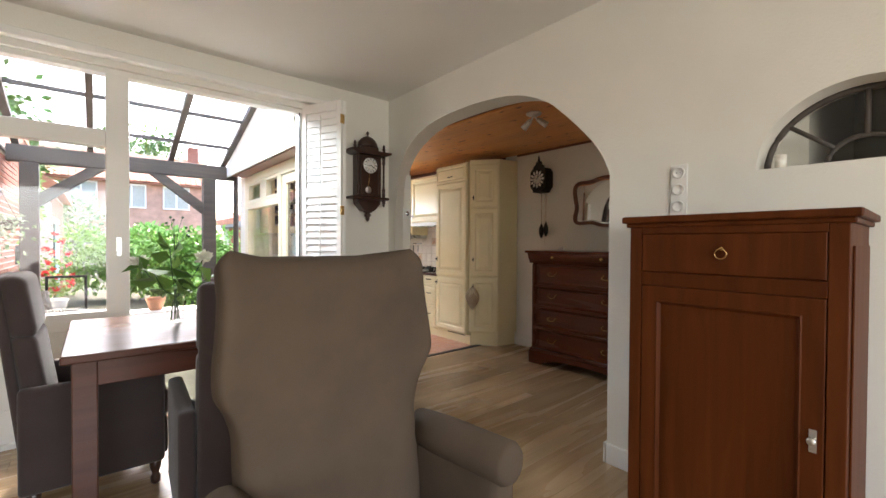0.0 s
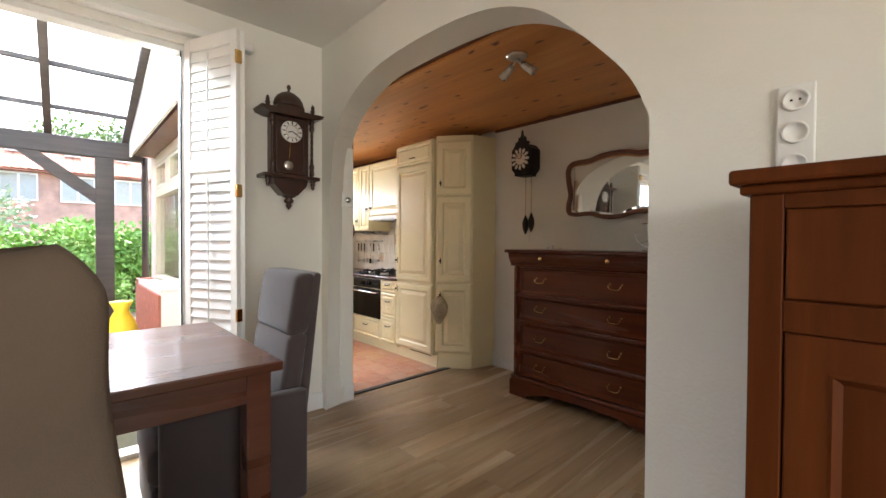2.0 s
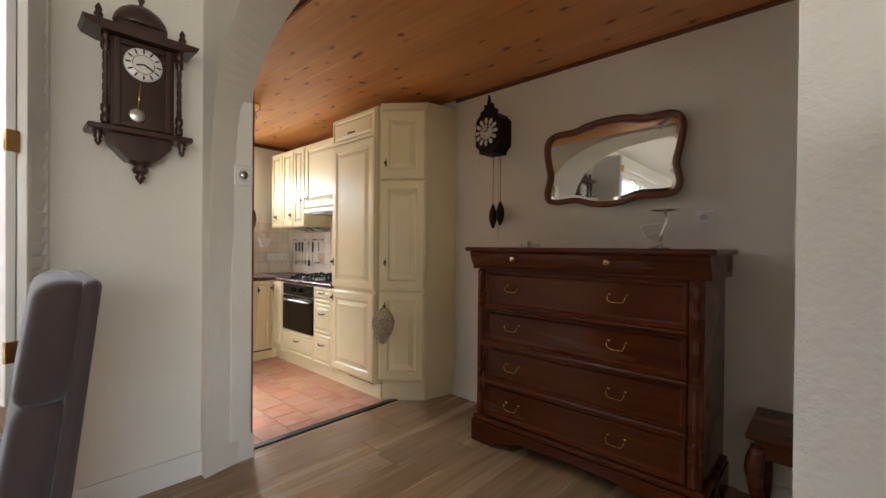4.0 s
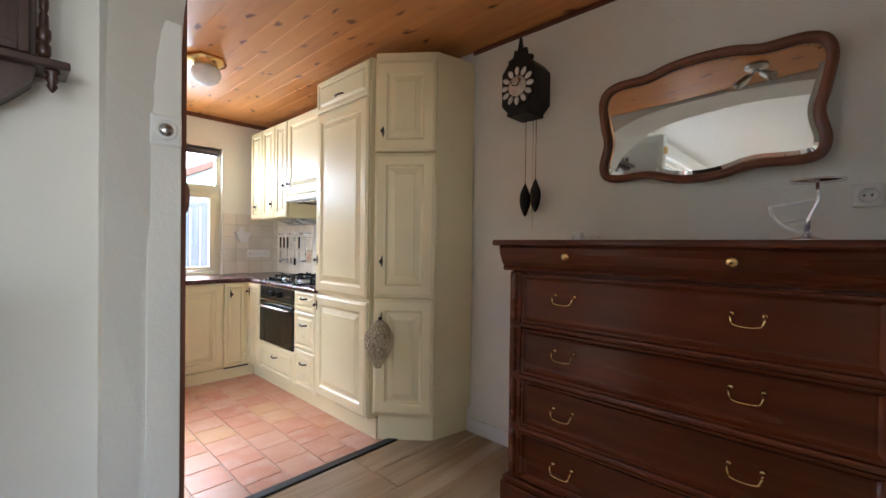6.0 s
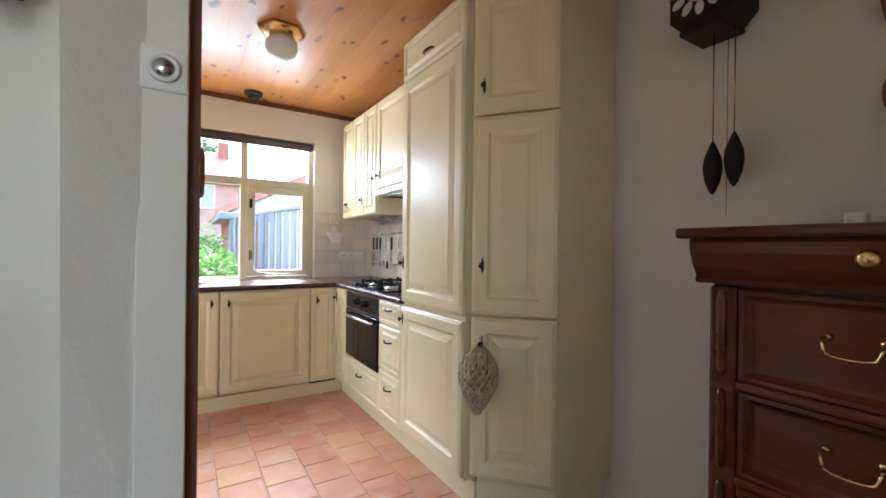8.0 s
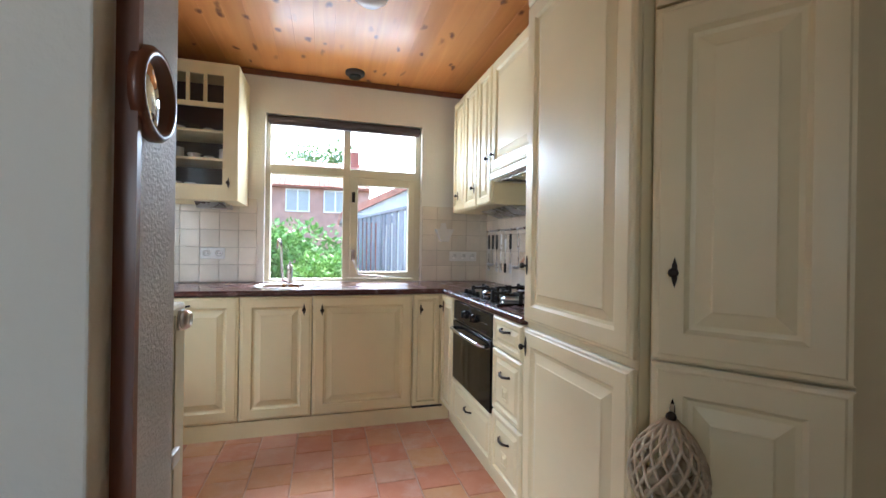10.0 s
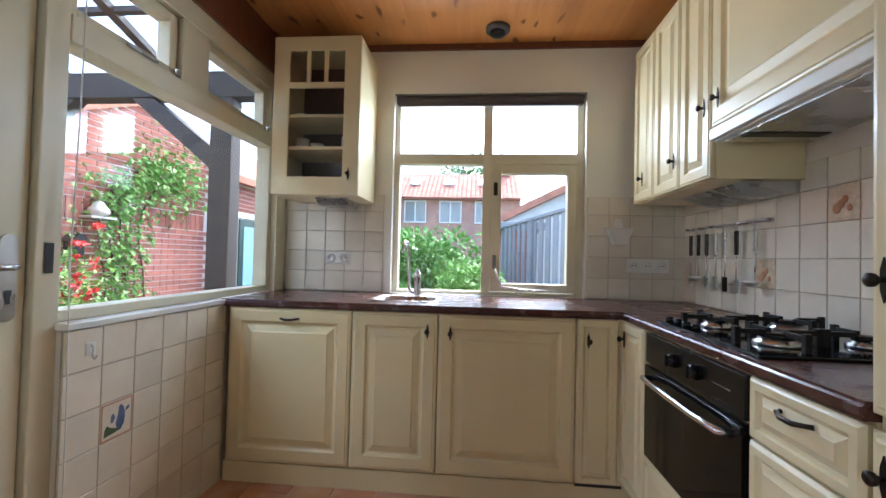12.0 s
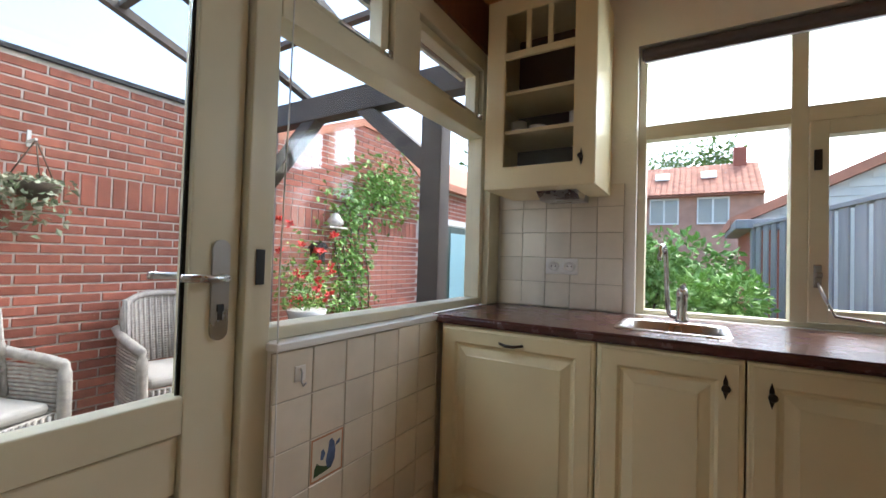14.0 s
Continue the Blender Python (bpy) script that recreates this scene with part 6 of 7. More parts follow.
for i, (dx, dy, h) in enumerate(((-0.16, 0.06, 0.34), (0.14, 0.0, 0.36), (-0.03, -0.05, 0.42), (0.04, 0.12, 0.36), (-0.10, -0.08, 0.28), (0.17, -0.08, 0.28))):
    pts = spline([(0.53 - dx * 0.12, 2.86, TZ + 0.02), (0.53, 2.86, TZ + 0.14), (0.53 + dx * 0.6, 2.86 + dy * 0.6, TZ + h * 0.7), (0.53 + dx, 2.86 + dy, TZ + h)], 4)
    stems.append(pts)
    part("stem", tube(bmesh.new(), pts, 0.003, 5), M['leafdark'], va)
def sprig():
    s = rnd.choice(stems)
    p = s[rnd.randrange(6, len(s))]
    return p, Vector((rnd.uniform(-1, 1), rnd.uniform(-1, 1), rnd.uniform(-0.2, 0.6)))
part("leaves", leaves(bmesh.new(), 34, sprig, 0.12, rnd), M['leaf'], va)
q = bmesh.new()
for k in range(9):
    e = Vector((0.53 + rnd.uniform(-0.09, 0.09), 2.86 + rnd.uniform(-0.05, 0.05), TZ + rnd.uniform(0.46, 0.6)))
    tube(q, [(0.53, 2.86, TZ + 0.4), tuple((Vector((0.53, 2.86, TZ + 0.46)) + e) / 2), tuple(e)], 0.0012, 4)
    bmesh.ops.create_icosphere(q, subdivisions=1, radius=0.008, matrix=Matrix.Translation(e))
tube(q, [(0.53, 2.86, TZ + 0.05), (0.53, 2.86, TZ + 0.42)], 0.002, 5)
part("twig", q, M['leafdark'], va, "thin twig with small buds")
for k in (0, 1):
    e = stems[k][-1]
    part("flower", leaves(bmesh.new(), 40, lambda: (e, Vector((rnd.uniform(-1, 1), rnd.uniform(-1, 1), rnd.uniform(-0.2, 1)))), 0.05, rnd, 0), M['petal'], va, "white rose")

# built-in white shelves on the far living room wall
bs = thing("built_in_shelves", (-2.7, 1.5, 0), "white built-in wall shelves and cupboards", "shelves")
part("uprights", boxes(*[(-2.895, y, 0, -2.6, y + 0.03, 2.35) for y in (-1.5, -0.6, 0.3, 1.2, 2.1, 3.0)]), M['white'], bs)
for z in (0.6, 1.2, 1.75, 2.35):
    part("shelf", boxes((-2.895, -1.5, z, -2.59, 3.03, z + 0.03)), M['white'], bs)

# assumed front window of the living room, never in view, round the fill lamp
fw = thing("window_4", (-0.2, -3.1, 0.75), "wide white front window, added out of view", "window", kind="structure")
part("window_frame", boxes((-1.9, -3.14, 0.75, -1.83, -3.06, 2.35), (1.43, -3.14, 0.75, 1.5, -3.06, 2.35), (-0.24, -3.14, 0.75, -0.17, -3.06, 2.35), (-1.83, -3.14, 0.75, 1.43, -3.06, 0.82), (-1.83, -3.14, 2.28, 1.43, -3.06, 2.35)), M['white'], fw)

# ---- outside ----
solid("ground", boxes((-60, 3.96, -0.3, 60, 80, -0.12), (-60, -80, -0.3, 60, -3.21, -0.12)), M['soil'], "garden ground", "ground", "structure")
pv = thing("paving", (0, 0, -0.12), "grey garden paving slabs", "paving", kind="structure")
slab = block_mesh("paving_slab", 0.49, 0.49, 0.05, 0.006, M['paving'])
for i in range(14):
    for j in range(12):
        x, y = -2.6 + 0.5 * i, 4.2 + 0.5 * j
        if (x > 1.4 and y < 6.9) or (x < -0.4 and y < 9.2):
            continue
        piece("slab", slab, pv, (x, y, -0.095))

# veranda: posts, beam, braces, rafters and clear roof
vr_ = thing("veranda", (0.5, 6.5, -0.07), "grey-brown timber veranda with a clear sloping roof", "veranda")
def vz(y):
    return 2.36 + 0.35 * (6.55 - y)
part("beam", boxes((-0.54, 6.48, 2.165, 1.72, 6.60, 2.345), bev=0.006), M['beam'], vr_)
for x in (-0.44, 1.31):
    part("post", boxes((x, 6.48, -0.07, x + 0.155, 6.60, 2.164), bev=0.006), M['beam'], vr_)
for x0, x1 in ((-0.29, 0.15), (1.31, 0.86)):
    d = 1 if x1 > x0 else -1
    part("brace", prism(bmesh.new(), [(x0, 1.68), (x0, 1.83), (x1 - d * 0.02, 2.164), (x1 + d * 0.14, 2.164)], 1, 6.49, 6.59), M['beam'], vr_)
for x in (-0.50, 0.12, 0.92, 1.535):
    q = prism(bmesh.new(), [(3.97, vz(3.97) - 0.10), (6.60, vz(6.60) - 0.015 - 0.0), (6.60, vz(6.60) + 0.02), (3.97, vz(3.97))], 0, x, x + 0.06)
    part("rafter", q, M['beam'], vr_)
for y in (4.75, 5.45, 6.05):
    part("purlin", boxes((-0.53, y, vz(y) - 0.03, 1.535, y + 0.045, vz(y) + 0.005)), M['beam'], vr_)
q = prism(bmesh.new(), [(3.96, vz(3.96) + 0.022), (6.72, vz(6.72) + 0.03), (6.72, vz(6.72) + 0.036), (3.96, vz(3.96) + 0.028)], 0, -0.56, 1.612)
rs = part("roof_sheet", q, M['roofglass'], vr_, "clear roof sheet")
rs.visible_shadow = False
solid("wall_side_panel", prism(bmesh.new(), [(3.96, 2.2), (6.47, 2.2), (6.47, vz(6.47) - 0.02), (3.96, vz(3.96) - 0.02)], 0, 1.597, 1.618), M['render'], "pale boarded panel between side windows and veranda roof", "wall", "structure")
part("gutter", boxes((-0.56, 6.62, 2.24, 1.74, 6.72, 2.33), bev=0.01), M['beam'], vr_)
solid("wall_kitchen_outer", boxes((1.64, 4.97, -0.12, 1.659, 6.36, 0.82)), M['brickfar'], "red brick outside of the low kitchen wall", "wall", "structure")
solid("drain_pipe", tube(bmesh.new(), [(1.76, 6.67, 2.24), (1.76, 6.67, 2.0), (1.76, 6.67, -0.1)], 0.035, 10), M['beam'], "dark rain pipe at the kitchen corner", "pipe")
solid("facade_outer", boxes((1.66, 6.44, -0.12, 1.808, 6.62, 0.86)), M['brickfar'], "red brick outer corner of the kitchen", "wall", "structure")

# brick wall across the veranda
bw = thing("garden_wall", (-0.55, 6.6, -0.12), "red brick wall with pale joints beside the veranda", "wall", kind="structure")
part("mortar_core", prism(bmesh.new(), [(3.96, -0.12), (9.2, -0.12), (9.2, 2.3), (8.45, 2.72), (7.95, 2.73), (7.3, 2.45), (6.75, 2.245), (3.96, 2.245)], 0, -0.75, -0.557), M['mortar'], bw)
COURSE, BL, SP = 0.0625, 0.215, 0.086
brick = block_mesh("brick_mesh", 0.05, BL - 0.012, COURSE - 0.012, 0.003, M['brick'])
sold = block_mesh("soldier_mesh", 0.05, SP - 0.012, BL - 0.012, 0.003, M['brick'])
def wall_top(y):
    pts = [(3.96, 2.245), (6.75, 2.245), (7.3, 2.45), (7.95, 2.73), (8.45, 2.72), (9.2, 2.3)]
    for (a, b), (c, d) in zip(pts, pts[1:]):
        if y <= c:
            return b + (d - b) * (y - a) / (c - a)
    return 2.0
SOL = 1.38
rest = bmesh.new()
rows, z = [], -0.12 + COURSE / 2
near = 0
rowi = 0
sol_done = False
while z < 2.75:
    if not sol_done and z + COURSE / 2 > SOL:
        sol_done = True
        zc = z - COURSE / 2 + BL / 2
        y = 4.0
        while y < 9.15:
            if 4.9 < y < 6.1:
                piece("brick", sold, bw, (-0.575 + 0.55, y - 6.6, zc + 0.12))
            else:
                box(rest, -0.6, y - 0.037, zc - 0.1, -0.55, y + 0.037, zc + 0.1)
            y += SP
        z += BL
        continue
    y = 3.97 + (BL / 2 if rowi % 2 else 0)
    while y < 9.1:
        if z + COURSE * 0.5 < wall_top(y + BL / 2):
            if 4.75 < y < 6.0 and 0.45 < z < 2.25 and near < 250:
                near += 1
                piece("brick", brick, bw, (-0.575 + 0.55, y + BL / 2 - 6.6, z + 0.12))
            else:
                box(rest, -0.6, y + 0.006, z - COURSE / 2 + 0.006, -0.55, y + BL - 0.006, z + COURSE / 2 - 0.006)
        y += BL
    z += COURSE
    rowi += 1
r_ = part("bricks", rest, M['brickfar'], bw)
r_["kind"] = "stuff"
edge_ = [(6.76, 2.235), (7.3, 2.44), (7.95, 2.72), (8.45, 2.71), (9.22, 2.29)]
part("coping", prism(bmesh.new(), [(y, z - 0.06) for y, z in edge_] + [(y, z + 0.035) for y, z in edge_[::-1]], 0, -0.78, -0.53), M['roof'], bw, "red tiled wall coping")
part("flashing", boxes((-0.76, 3.97, 2.246, -0.53, 6.75, 2.275)), M['darkhole'], bw)

# climbing ivy and other things on the brick wall
rnd = random.Random(11)
def ivy_at():
    while True:
        if rnd.random() < 0.45:
            y, z = rnd.gauss(8.35, 0.35), rnd.gauss(1.95, 0.2)
        else:
            y, z = rnd.gauss(7.75, 0.2), rnd.uniform(0.3, 1.9)
        if 7.2 < y < 9.0 and z < wall_top(y) - 0.1:
            return (-0.54 + rnd.uniform(0, 0.10), y, z), (0.5, 0, -0.3)
iv = thing("ivy", (-0.53, 7.9, -0.1), "green climbing ivy on the brick wall", "plant")
part("leaves", leaves(bmesh.new(), 1900, ivy_at, 0.07, rnd), M['leaflight'], iv)
q = bmesh.new()
for k in range(5):
    y = 7.6 + k * 0.12
    tube(q, spline([(-0.535, y, -0.1), (-0.54, y + 0.06, 0.7), (-0.54, y - 0.04, 1.4), (-0.54, y + 0.3, 2.0)], 4), 0.008, 5)
part("stem", q, M['bark'], iv)

gp = thing("geranium_pot", (-0.24, 6.94, -0.07), "white pot of red geraniums on the veranda", "plant")
part("pot", lathe(bmesh.new(), [(0.13, 0.48), (0.17, 0.66), (0.185, 0.70), (0.175, 0.70), (0.15, 0.66)], (-0.24, 6.94, -0.1), 20), M['ceramic'], gp)
part("stand", boxes((-0.35, 6.83, -0.07, -0.13, 7.05, 0.378), bev=0.006), M['beam'], gp)
rnd = random.Random(5)
blob = lambda: ((-0.24 + rnd.gauss(0, 0.13), 6.94 + rnd.gauss(0, 0.13), 0.62 + abs(rnd.gauss(0, 0.27))), (rnd.uniform(-1, 1), rnd.uniform(-1, 1), 0.5))
part("leaves", leaves(bmesh.new(), 420, blob, 0.06, rnd), M['leaflight'], gp)
q = bmesh.new()
for k in range(22):
    c = Vector((-0.24 + rnd.gauss(0, 0.16), 6.94 + rnd.gauss(0, 0.16), 0.68 + abs(rnd.gauss(0, 0.3))))
    leaves(q, 16, lambda: (c, (rnd.uniform(-1, 1), rnd.uniform(-1, 1), rnd.uniform(-0.3, 1))), 0.05, rnd, 0)
part("flowers", q, M['red'], gp, "red geranium flowers")

hb = thing("hanging_basket", (-0.45, 5.05, 1.3), "hanging basket with pale variegated leaves on the brick wall", "plant")
part("bracket", boxes((-0.549, 5.07, 1.70, -0.535, 5.09, 1.80), (-0.55, 5.07, 1.72, -0.40, 5.085, 1.735), bev=0.002), M['ceramic'], hb)
for a in (0, 120, 240):
    part("chain", tube(bmesh.new(), [(-0.41, 5.08, 1.725), (-0.41 + 0.1 * math.cos(radians(a)), 5.08 + 0.13 * math.sin(radians(a)), 1.47)], 0.004, 5), M['bark'], hb)
part("bowl", lathe(bmesh.new(), [(0.03, 1.38), (0.09, 1.41), (0.12, 1.47), (0.11, 1.475)], (-0.41, 5.08, 0), 16), M['bark'], hb)
rnd = random.Random(6)
part("leaves", leaves(bmesh.new(), 420, lambda: ((-0.41 + rnd.gauss(0, 0.06), 5.06 + rnd.gauss(0, 0.085), 1.52 - abs(rnd.gauss(0, 0.11))), (0.3, rnd.uniform(-1, 1), -0.3)), 0.045, rnd), M['leafpale'], hb)

wl = thing("wall_lantern", (-0.5, 7.3, 1.1), "small dark metal wall lantern on the bricks", "lantern")
part("housing", boxes((-0.55, 7.22, 1.02, -0.44, 7.33, 1.18), bev=0.01), M['iron'], wl)
part("cap", prism(bmesh.new(), [(7.19, 1.18), (7.36, 1.18), (7.30, 1.24), (7.25, 1.24)], 0, -0.56, -0.42), M['iron'], wl)
orn = thing("wall_ornament", (-0.5, 7.48, 1.4), "pale stone ornament on the brick wall", "ornament")
part("body", lathe(bmesh.new(), [(0.05, 1.42), (0.09, 1.45), (0.085, 1.49), (0.05, 1.53), (0.03, 1.56), (0.004, 1.57)], (-0.47, 7.48, 0), 14), M['mortar'], orn)
part("shelf", boxes((-0.55, 7.35, 1.40, -0.41, 7.62, 1.42), bev=0.003), M['mortar'], orn)


# wicker chairs on the veranda
def weave(bm, grid, thick=0.006):
    """Horizontal strands over a grid of points."""
    for row in grid:
        pts = [Vector(p) + Vector((0, 0, 0.0)) for p in row]
        tube(bm, pts, thick, 5)
    return bm
def wicker_chair(m, label):
    c = thing("wicker_chair", m, label, "chair", "wicker chairs")
    def wp(name, q, mat, lab=""):
        q.transform(m)
        return part(name, q, mat, c, lab)
    def shell(zlo, zhi, rx, ry, a0, a1, step=0.017, flare=0.0):
        g_ = []
        z_ = zlo
        while z_ < zhi:
            f = 1 + flare * (z_ - zlo)
            g_.append([(rx * f * math.sin(radians(a)), -ry * f * math.cos(radians(a)) - (z_ - zlo) * 0.18, z_) for a in range(a0, a1 + 1, 12)])
            z_ += step
        return g_
    wp("backrest", weave(bmesh.new(), shell(0.42, 0.86, 0.29, 0.27, -84, 84), 0.0075), M['wicker'])
    q = bmesh.new()
    for a in range(-84, 85, 8):
        tube(q, [(0.293 * math.sin(radians(a)), -0.273 * math.cos(radians(a)), 0.42), (0.293 * math.sin(radians(a)), -0.273 * math.cos(radians(a)) - 0.078, 0.855)], 0.0085, 5)
        tube(q, [(0.284 * math.sin(radians(a + 4)), -0.264 * math.cos(radians(a + 4)), 0.42), (0.284 * math.sin(radians(a + 4)), -0.264 * math.cos(radians(a + 4)) - 0.078, 0.855)], 0.0085, 5)
    wp("upright_strands", q, M['wicker'])
    q = bmesh.new()
    tube(q, [(0.29 * math.sin(radians(a)), -0.27 * math.cos(radians(a)) - 0.08, 0.87 - 0.25 * (abs(a) / 96) ** 3) for a in range(-96, 97, 12)], 0.022, 8)
    wp("rim", q, M['wicker'])
    for s in (-1, 1):
        q = bmesh.new()
        for k in range(17):
            tube(q, [(s * 0.29, -0.2, 0.24 + k * 0.021), (s * 0.31, 0.05, 0.24 + k * 0.021), (s * 0.31, 0.27, 0.24 + k * 0.021)], 0.010, 5)
        wp("side", q, M['wicker'])
        wp("arm", tube(bmesh.new(), spline([(s * 0.29, -0.22, 0.66), (s * 0.315, 0.0, 0.625), (s * 0.32, 0.22, 0.60), (s * 0.315, 0.30, 0.55), (s * 0.31, 0.31, 0.2), (s * 0.31, 0.30, 0.0)], 4), 0.03, 8), M['wicker'])
        wp("leg", tube(bmesh.new(), [(s * 0.25, -0.25, 0.25), (s * 0.26, -0.28, 0.0)], 0.022, 8), M['wicker'])
    q = bmesh.new()
    for k in range(15):
        tube(q, [(-0.29, 0.28, 0.06 + k * 0.021), (0, 0.3, 0.06 + k * 0.021), (0.29, 0.28, 0.06 + k * 0.021)], 0.010, 5)
    for k in range(20):
        tube(q, [(-0.285 + k * 0.03, 0.301, 0.05), (-0.285 + k * 0.03, 0.301, 0.36)], 0.0085, 5)
    wp("apron", q, M['wicker'])
    wp("cushion", soft(bmesh.new(), -0.27, -0.22, 0.36, 0.27, 0.29, 0.425, 0.03), M['cushion'], "light grey seat cushion")
    return c
wicker_chair(pose(-0.12, 5.77, -0.07, 0, 0, -95), "pale wicker armchair with light cushion on the veranda")
wicker_chair(pose(-0.02, 4.69, -0.07, 0, 0, -70), "pale wicker armchair with light cushion facing the house")

# clutter outside the garden doors
fp = thing("flower_pot", (0.87, 7.5, 0.3), "terracotta pot with a low plant on a garden bench", "pot")
part("pot", lathe(bmesh.new(), [(0.08, 0.30), (0.115, 0.44), (0.125, 0.44), (0.125, 0.48), (0.11, 0.48), (0.1, 0.42)], (0.87, 7.5, 0), 16), M['clay'], fp)
rnd = random.Random(9)
part("leaves", leaves(bmesh.new(), 160, lambda: ((0.87 + rnd.gauss(0, 0.09), 7.5 + rnd.gauss(0, 0.09), 0.5 + abs(rnd.gauss(0, 0.06))), (0, 0, 1)), 0.07, rnd), M['leaf'], fp)
gt = thing("garden_bench", (0.85, 7.5, -0.07), "low white garden bench beside the paving", "bench")
part("seat", boxes((0.35, 7.3, 0.25, 1.4, 7.7, 0.299), bev=0.006), M['white'], gt)
for x in (0.42, 1.33):
    part("side", boxes((x - 0.03, 7.32, -0.07, x + 0.03, 7.68, 0.249), bev=0.003), M['white'], gt)
yb = solid("yellow_bag", lathe(bmesh.new(), [(0.10, -0.07), (0.13, 0.0), (0.14, 0.4), (0.10, 0.58), (0.05, 0.68), (0.085, 0.76), (0.08, 0.76)], (1.42, 5.3, 0), 14), M['yellow'], "yellow plastic bag beside the veranda post", "bag")
lb = thing("garden_cooker", (-0.05, 6.05, -0.07), "dark metal garden cooker with a raised framed lid", "cooker")
part("body", boxes((-0.22, 5.92, 0.40, 0.12, 6.16, 0.55), bev=0.02), M['iron'], lb)
for x, y in ((-0.2, 5.94), (0.08, 5.94), (-0.2, 6.12), (0.08, 6.12)):
    part("leg", boxes((x, y, -0.07, x + 0.025, y + 0.025, 0.40), bev=0.003), M['iron'], lb)
part("lid_frame", boxes((-0.22, 6.14, 0.55, -0.195, 6.16, 0.93), (0.095, 6.14, 0.55, 0.12, 6.16, 0.93), (-0.195, 6.14, 0.905, 0.095, 6.16, 0.93), (-0.195, 6.14, 0.55, 0.095, 6.16, 0.575), bev=0.004), M['iron'], lb, "dark raised lid frame")
part("lid_pane", boxes((-0.195, 6.148, 0.575, 0.095, 6.152, 0.905)), M['glass'], lb)

# fence, sheds, bushes and houses beyond
fn = thing("garden_fence", (4.3, 10.2, -0.12), "grey weathered wooden board fence", "fence")
a, b = Vector((3.74, 12.9, 0)), Vector((4.75, 7.7, 0))
u_ = (b - a).normalized()
L_ = (b - a).length
n_ = Vector((u_.y, -u_.x, 0))
mm = basis((a.x, a.y, -0.12), u_, (0, 0, 1), n_)
k = 0
x = 0.0
while x < L_:
    q = boxes((x - (0.02 if k % 2 else -0.01), 0.03, 0.05 if k % 2 else 0.0, x + (0.165 if k % 2 else 0.135), 1.90, 0.07 if k % 2 else 0.02), bev=0.003)
    q.transform(mm)
    part("board", q, M['fencewood'], fn)
    if k % 13 == 0:
        q = boxes((x - 0.04, 0, 0.02, x + 0.04, 1.90, 0.1), bev=0.005)
        q.transform(mm)
        part("post", q, M['fencewood'], fn)
    x += 0.155
    k += 1
q = boxes((0, 1.90, -0.02, L_, 1.95, 0.09), bev=0.004)
q.transform(mm)
part("cap_rail", q, M['fencewood'], fn)

sh = thing("garden_shed", (6.6, 15, -0.12), "pale boarded shed with a red tiled roof edge", "shed")
part("wall", prism(bmesh.new(), [(3.8, -0.12), (9.4, -0.12), (9.4, 2.05), (6.6, 3.44), (3.8, 2.05)], 1, 14.0, 17.0), M['render'], sh)
for i in range(22):
    z = 0.6 + i * 0.15
    half_w = 2.8 if z < 1.9 else 2.8 * (3.3 - z) / 1.4
    if half_w > 0.15:
        part("board", boxes((6.6 - half_w, 13.975, z, 6.6 + half_w, 13.998, z + 0.14), bev=0.004), M['render'], sh)
part("roof", prism(bmesh.new(), [(3.4, 1.86), (6.6, 3.46), (9.8, 1.86), (9.8, 2.04), (6.6, 3.64), (3.4, 2.04)], 1, 13.8, 17.2), M['roof'], sh, "red tiled roof")
sb = thing("brick_shed", (3.9, 14, -0.12), "low red brick shed with a flat grey roof", "shed")
part("wall", boxes((3.66, 13.0, -0.12, 4.4, 15.5, 1.75)), M['brickfar'], sb)
part("roof", boxes((3.42, 12.8, 1.76, 4.6, 15.7, 1.92), bev=0.02), M['fencewood'], sb)

# shed with the blue door behind the veranda
bd = thing("back_shed", (-0.5, 10.4, -0.12), "red brick shed with a pale blue door", "shed")
part("wall", boxes((-2.2, 9.25, -0.12, -0.35, 12.5, 2.15)), M['mortar'], bd)
q = bmesh.new()
for r_i in range(35):
    y = 9.26 + (0.1075 if r_i % 2 else 0)
    z = -0.1 + r_i * 0.0625
    while y < 12.3:
        if not (9.35 < y < 10.72 and z < 1.7) and z < 2.1:
            box(q, -0.36, y, z, -0.343, y + 0.203, z + 0.051)
        y += 0.215
part("bricks", q, M['brickfar'], bd)["kind"] = "stuff"
part("lintel", boxes((-0.349, 9.38, 1.62, -0.33, 10.9, 1.7)), M['white'], bd)
dd = part("door", boxes((-0.349, 9.6, -0.05, -0.325, 10.7, 1.6), bev=0.004), M['darkgreen'], bd, "dark green door frame")
part("door_panel", boxes((-0.324, 9.7, 0.5, -0.318, 10.6, 1.5)), M['bluepaint'], dd, "pale blue door panel")
part("roof", prism(bmesh.new(), [(-2.5, 2.3), (-0.2, 2.1), (-0.2, 2.2), (-1.4, 3.0), (-2.5, 3.0)], 1, 9.2, 12.6), M['roof'], bd, "red tiled roof")


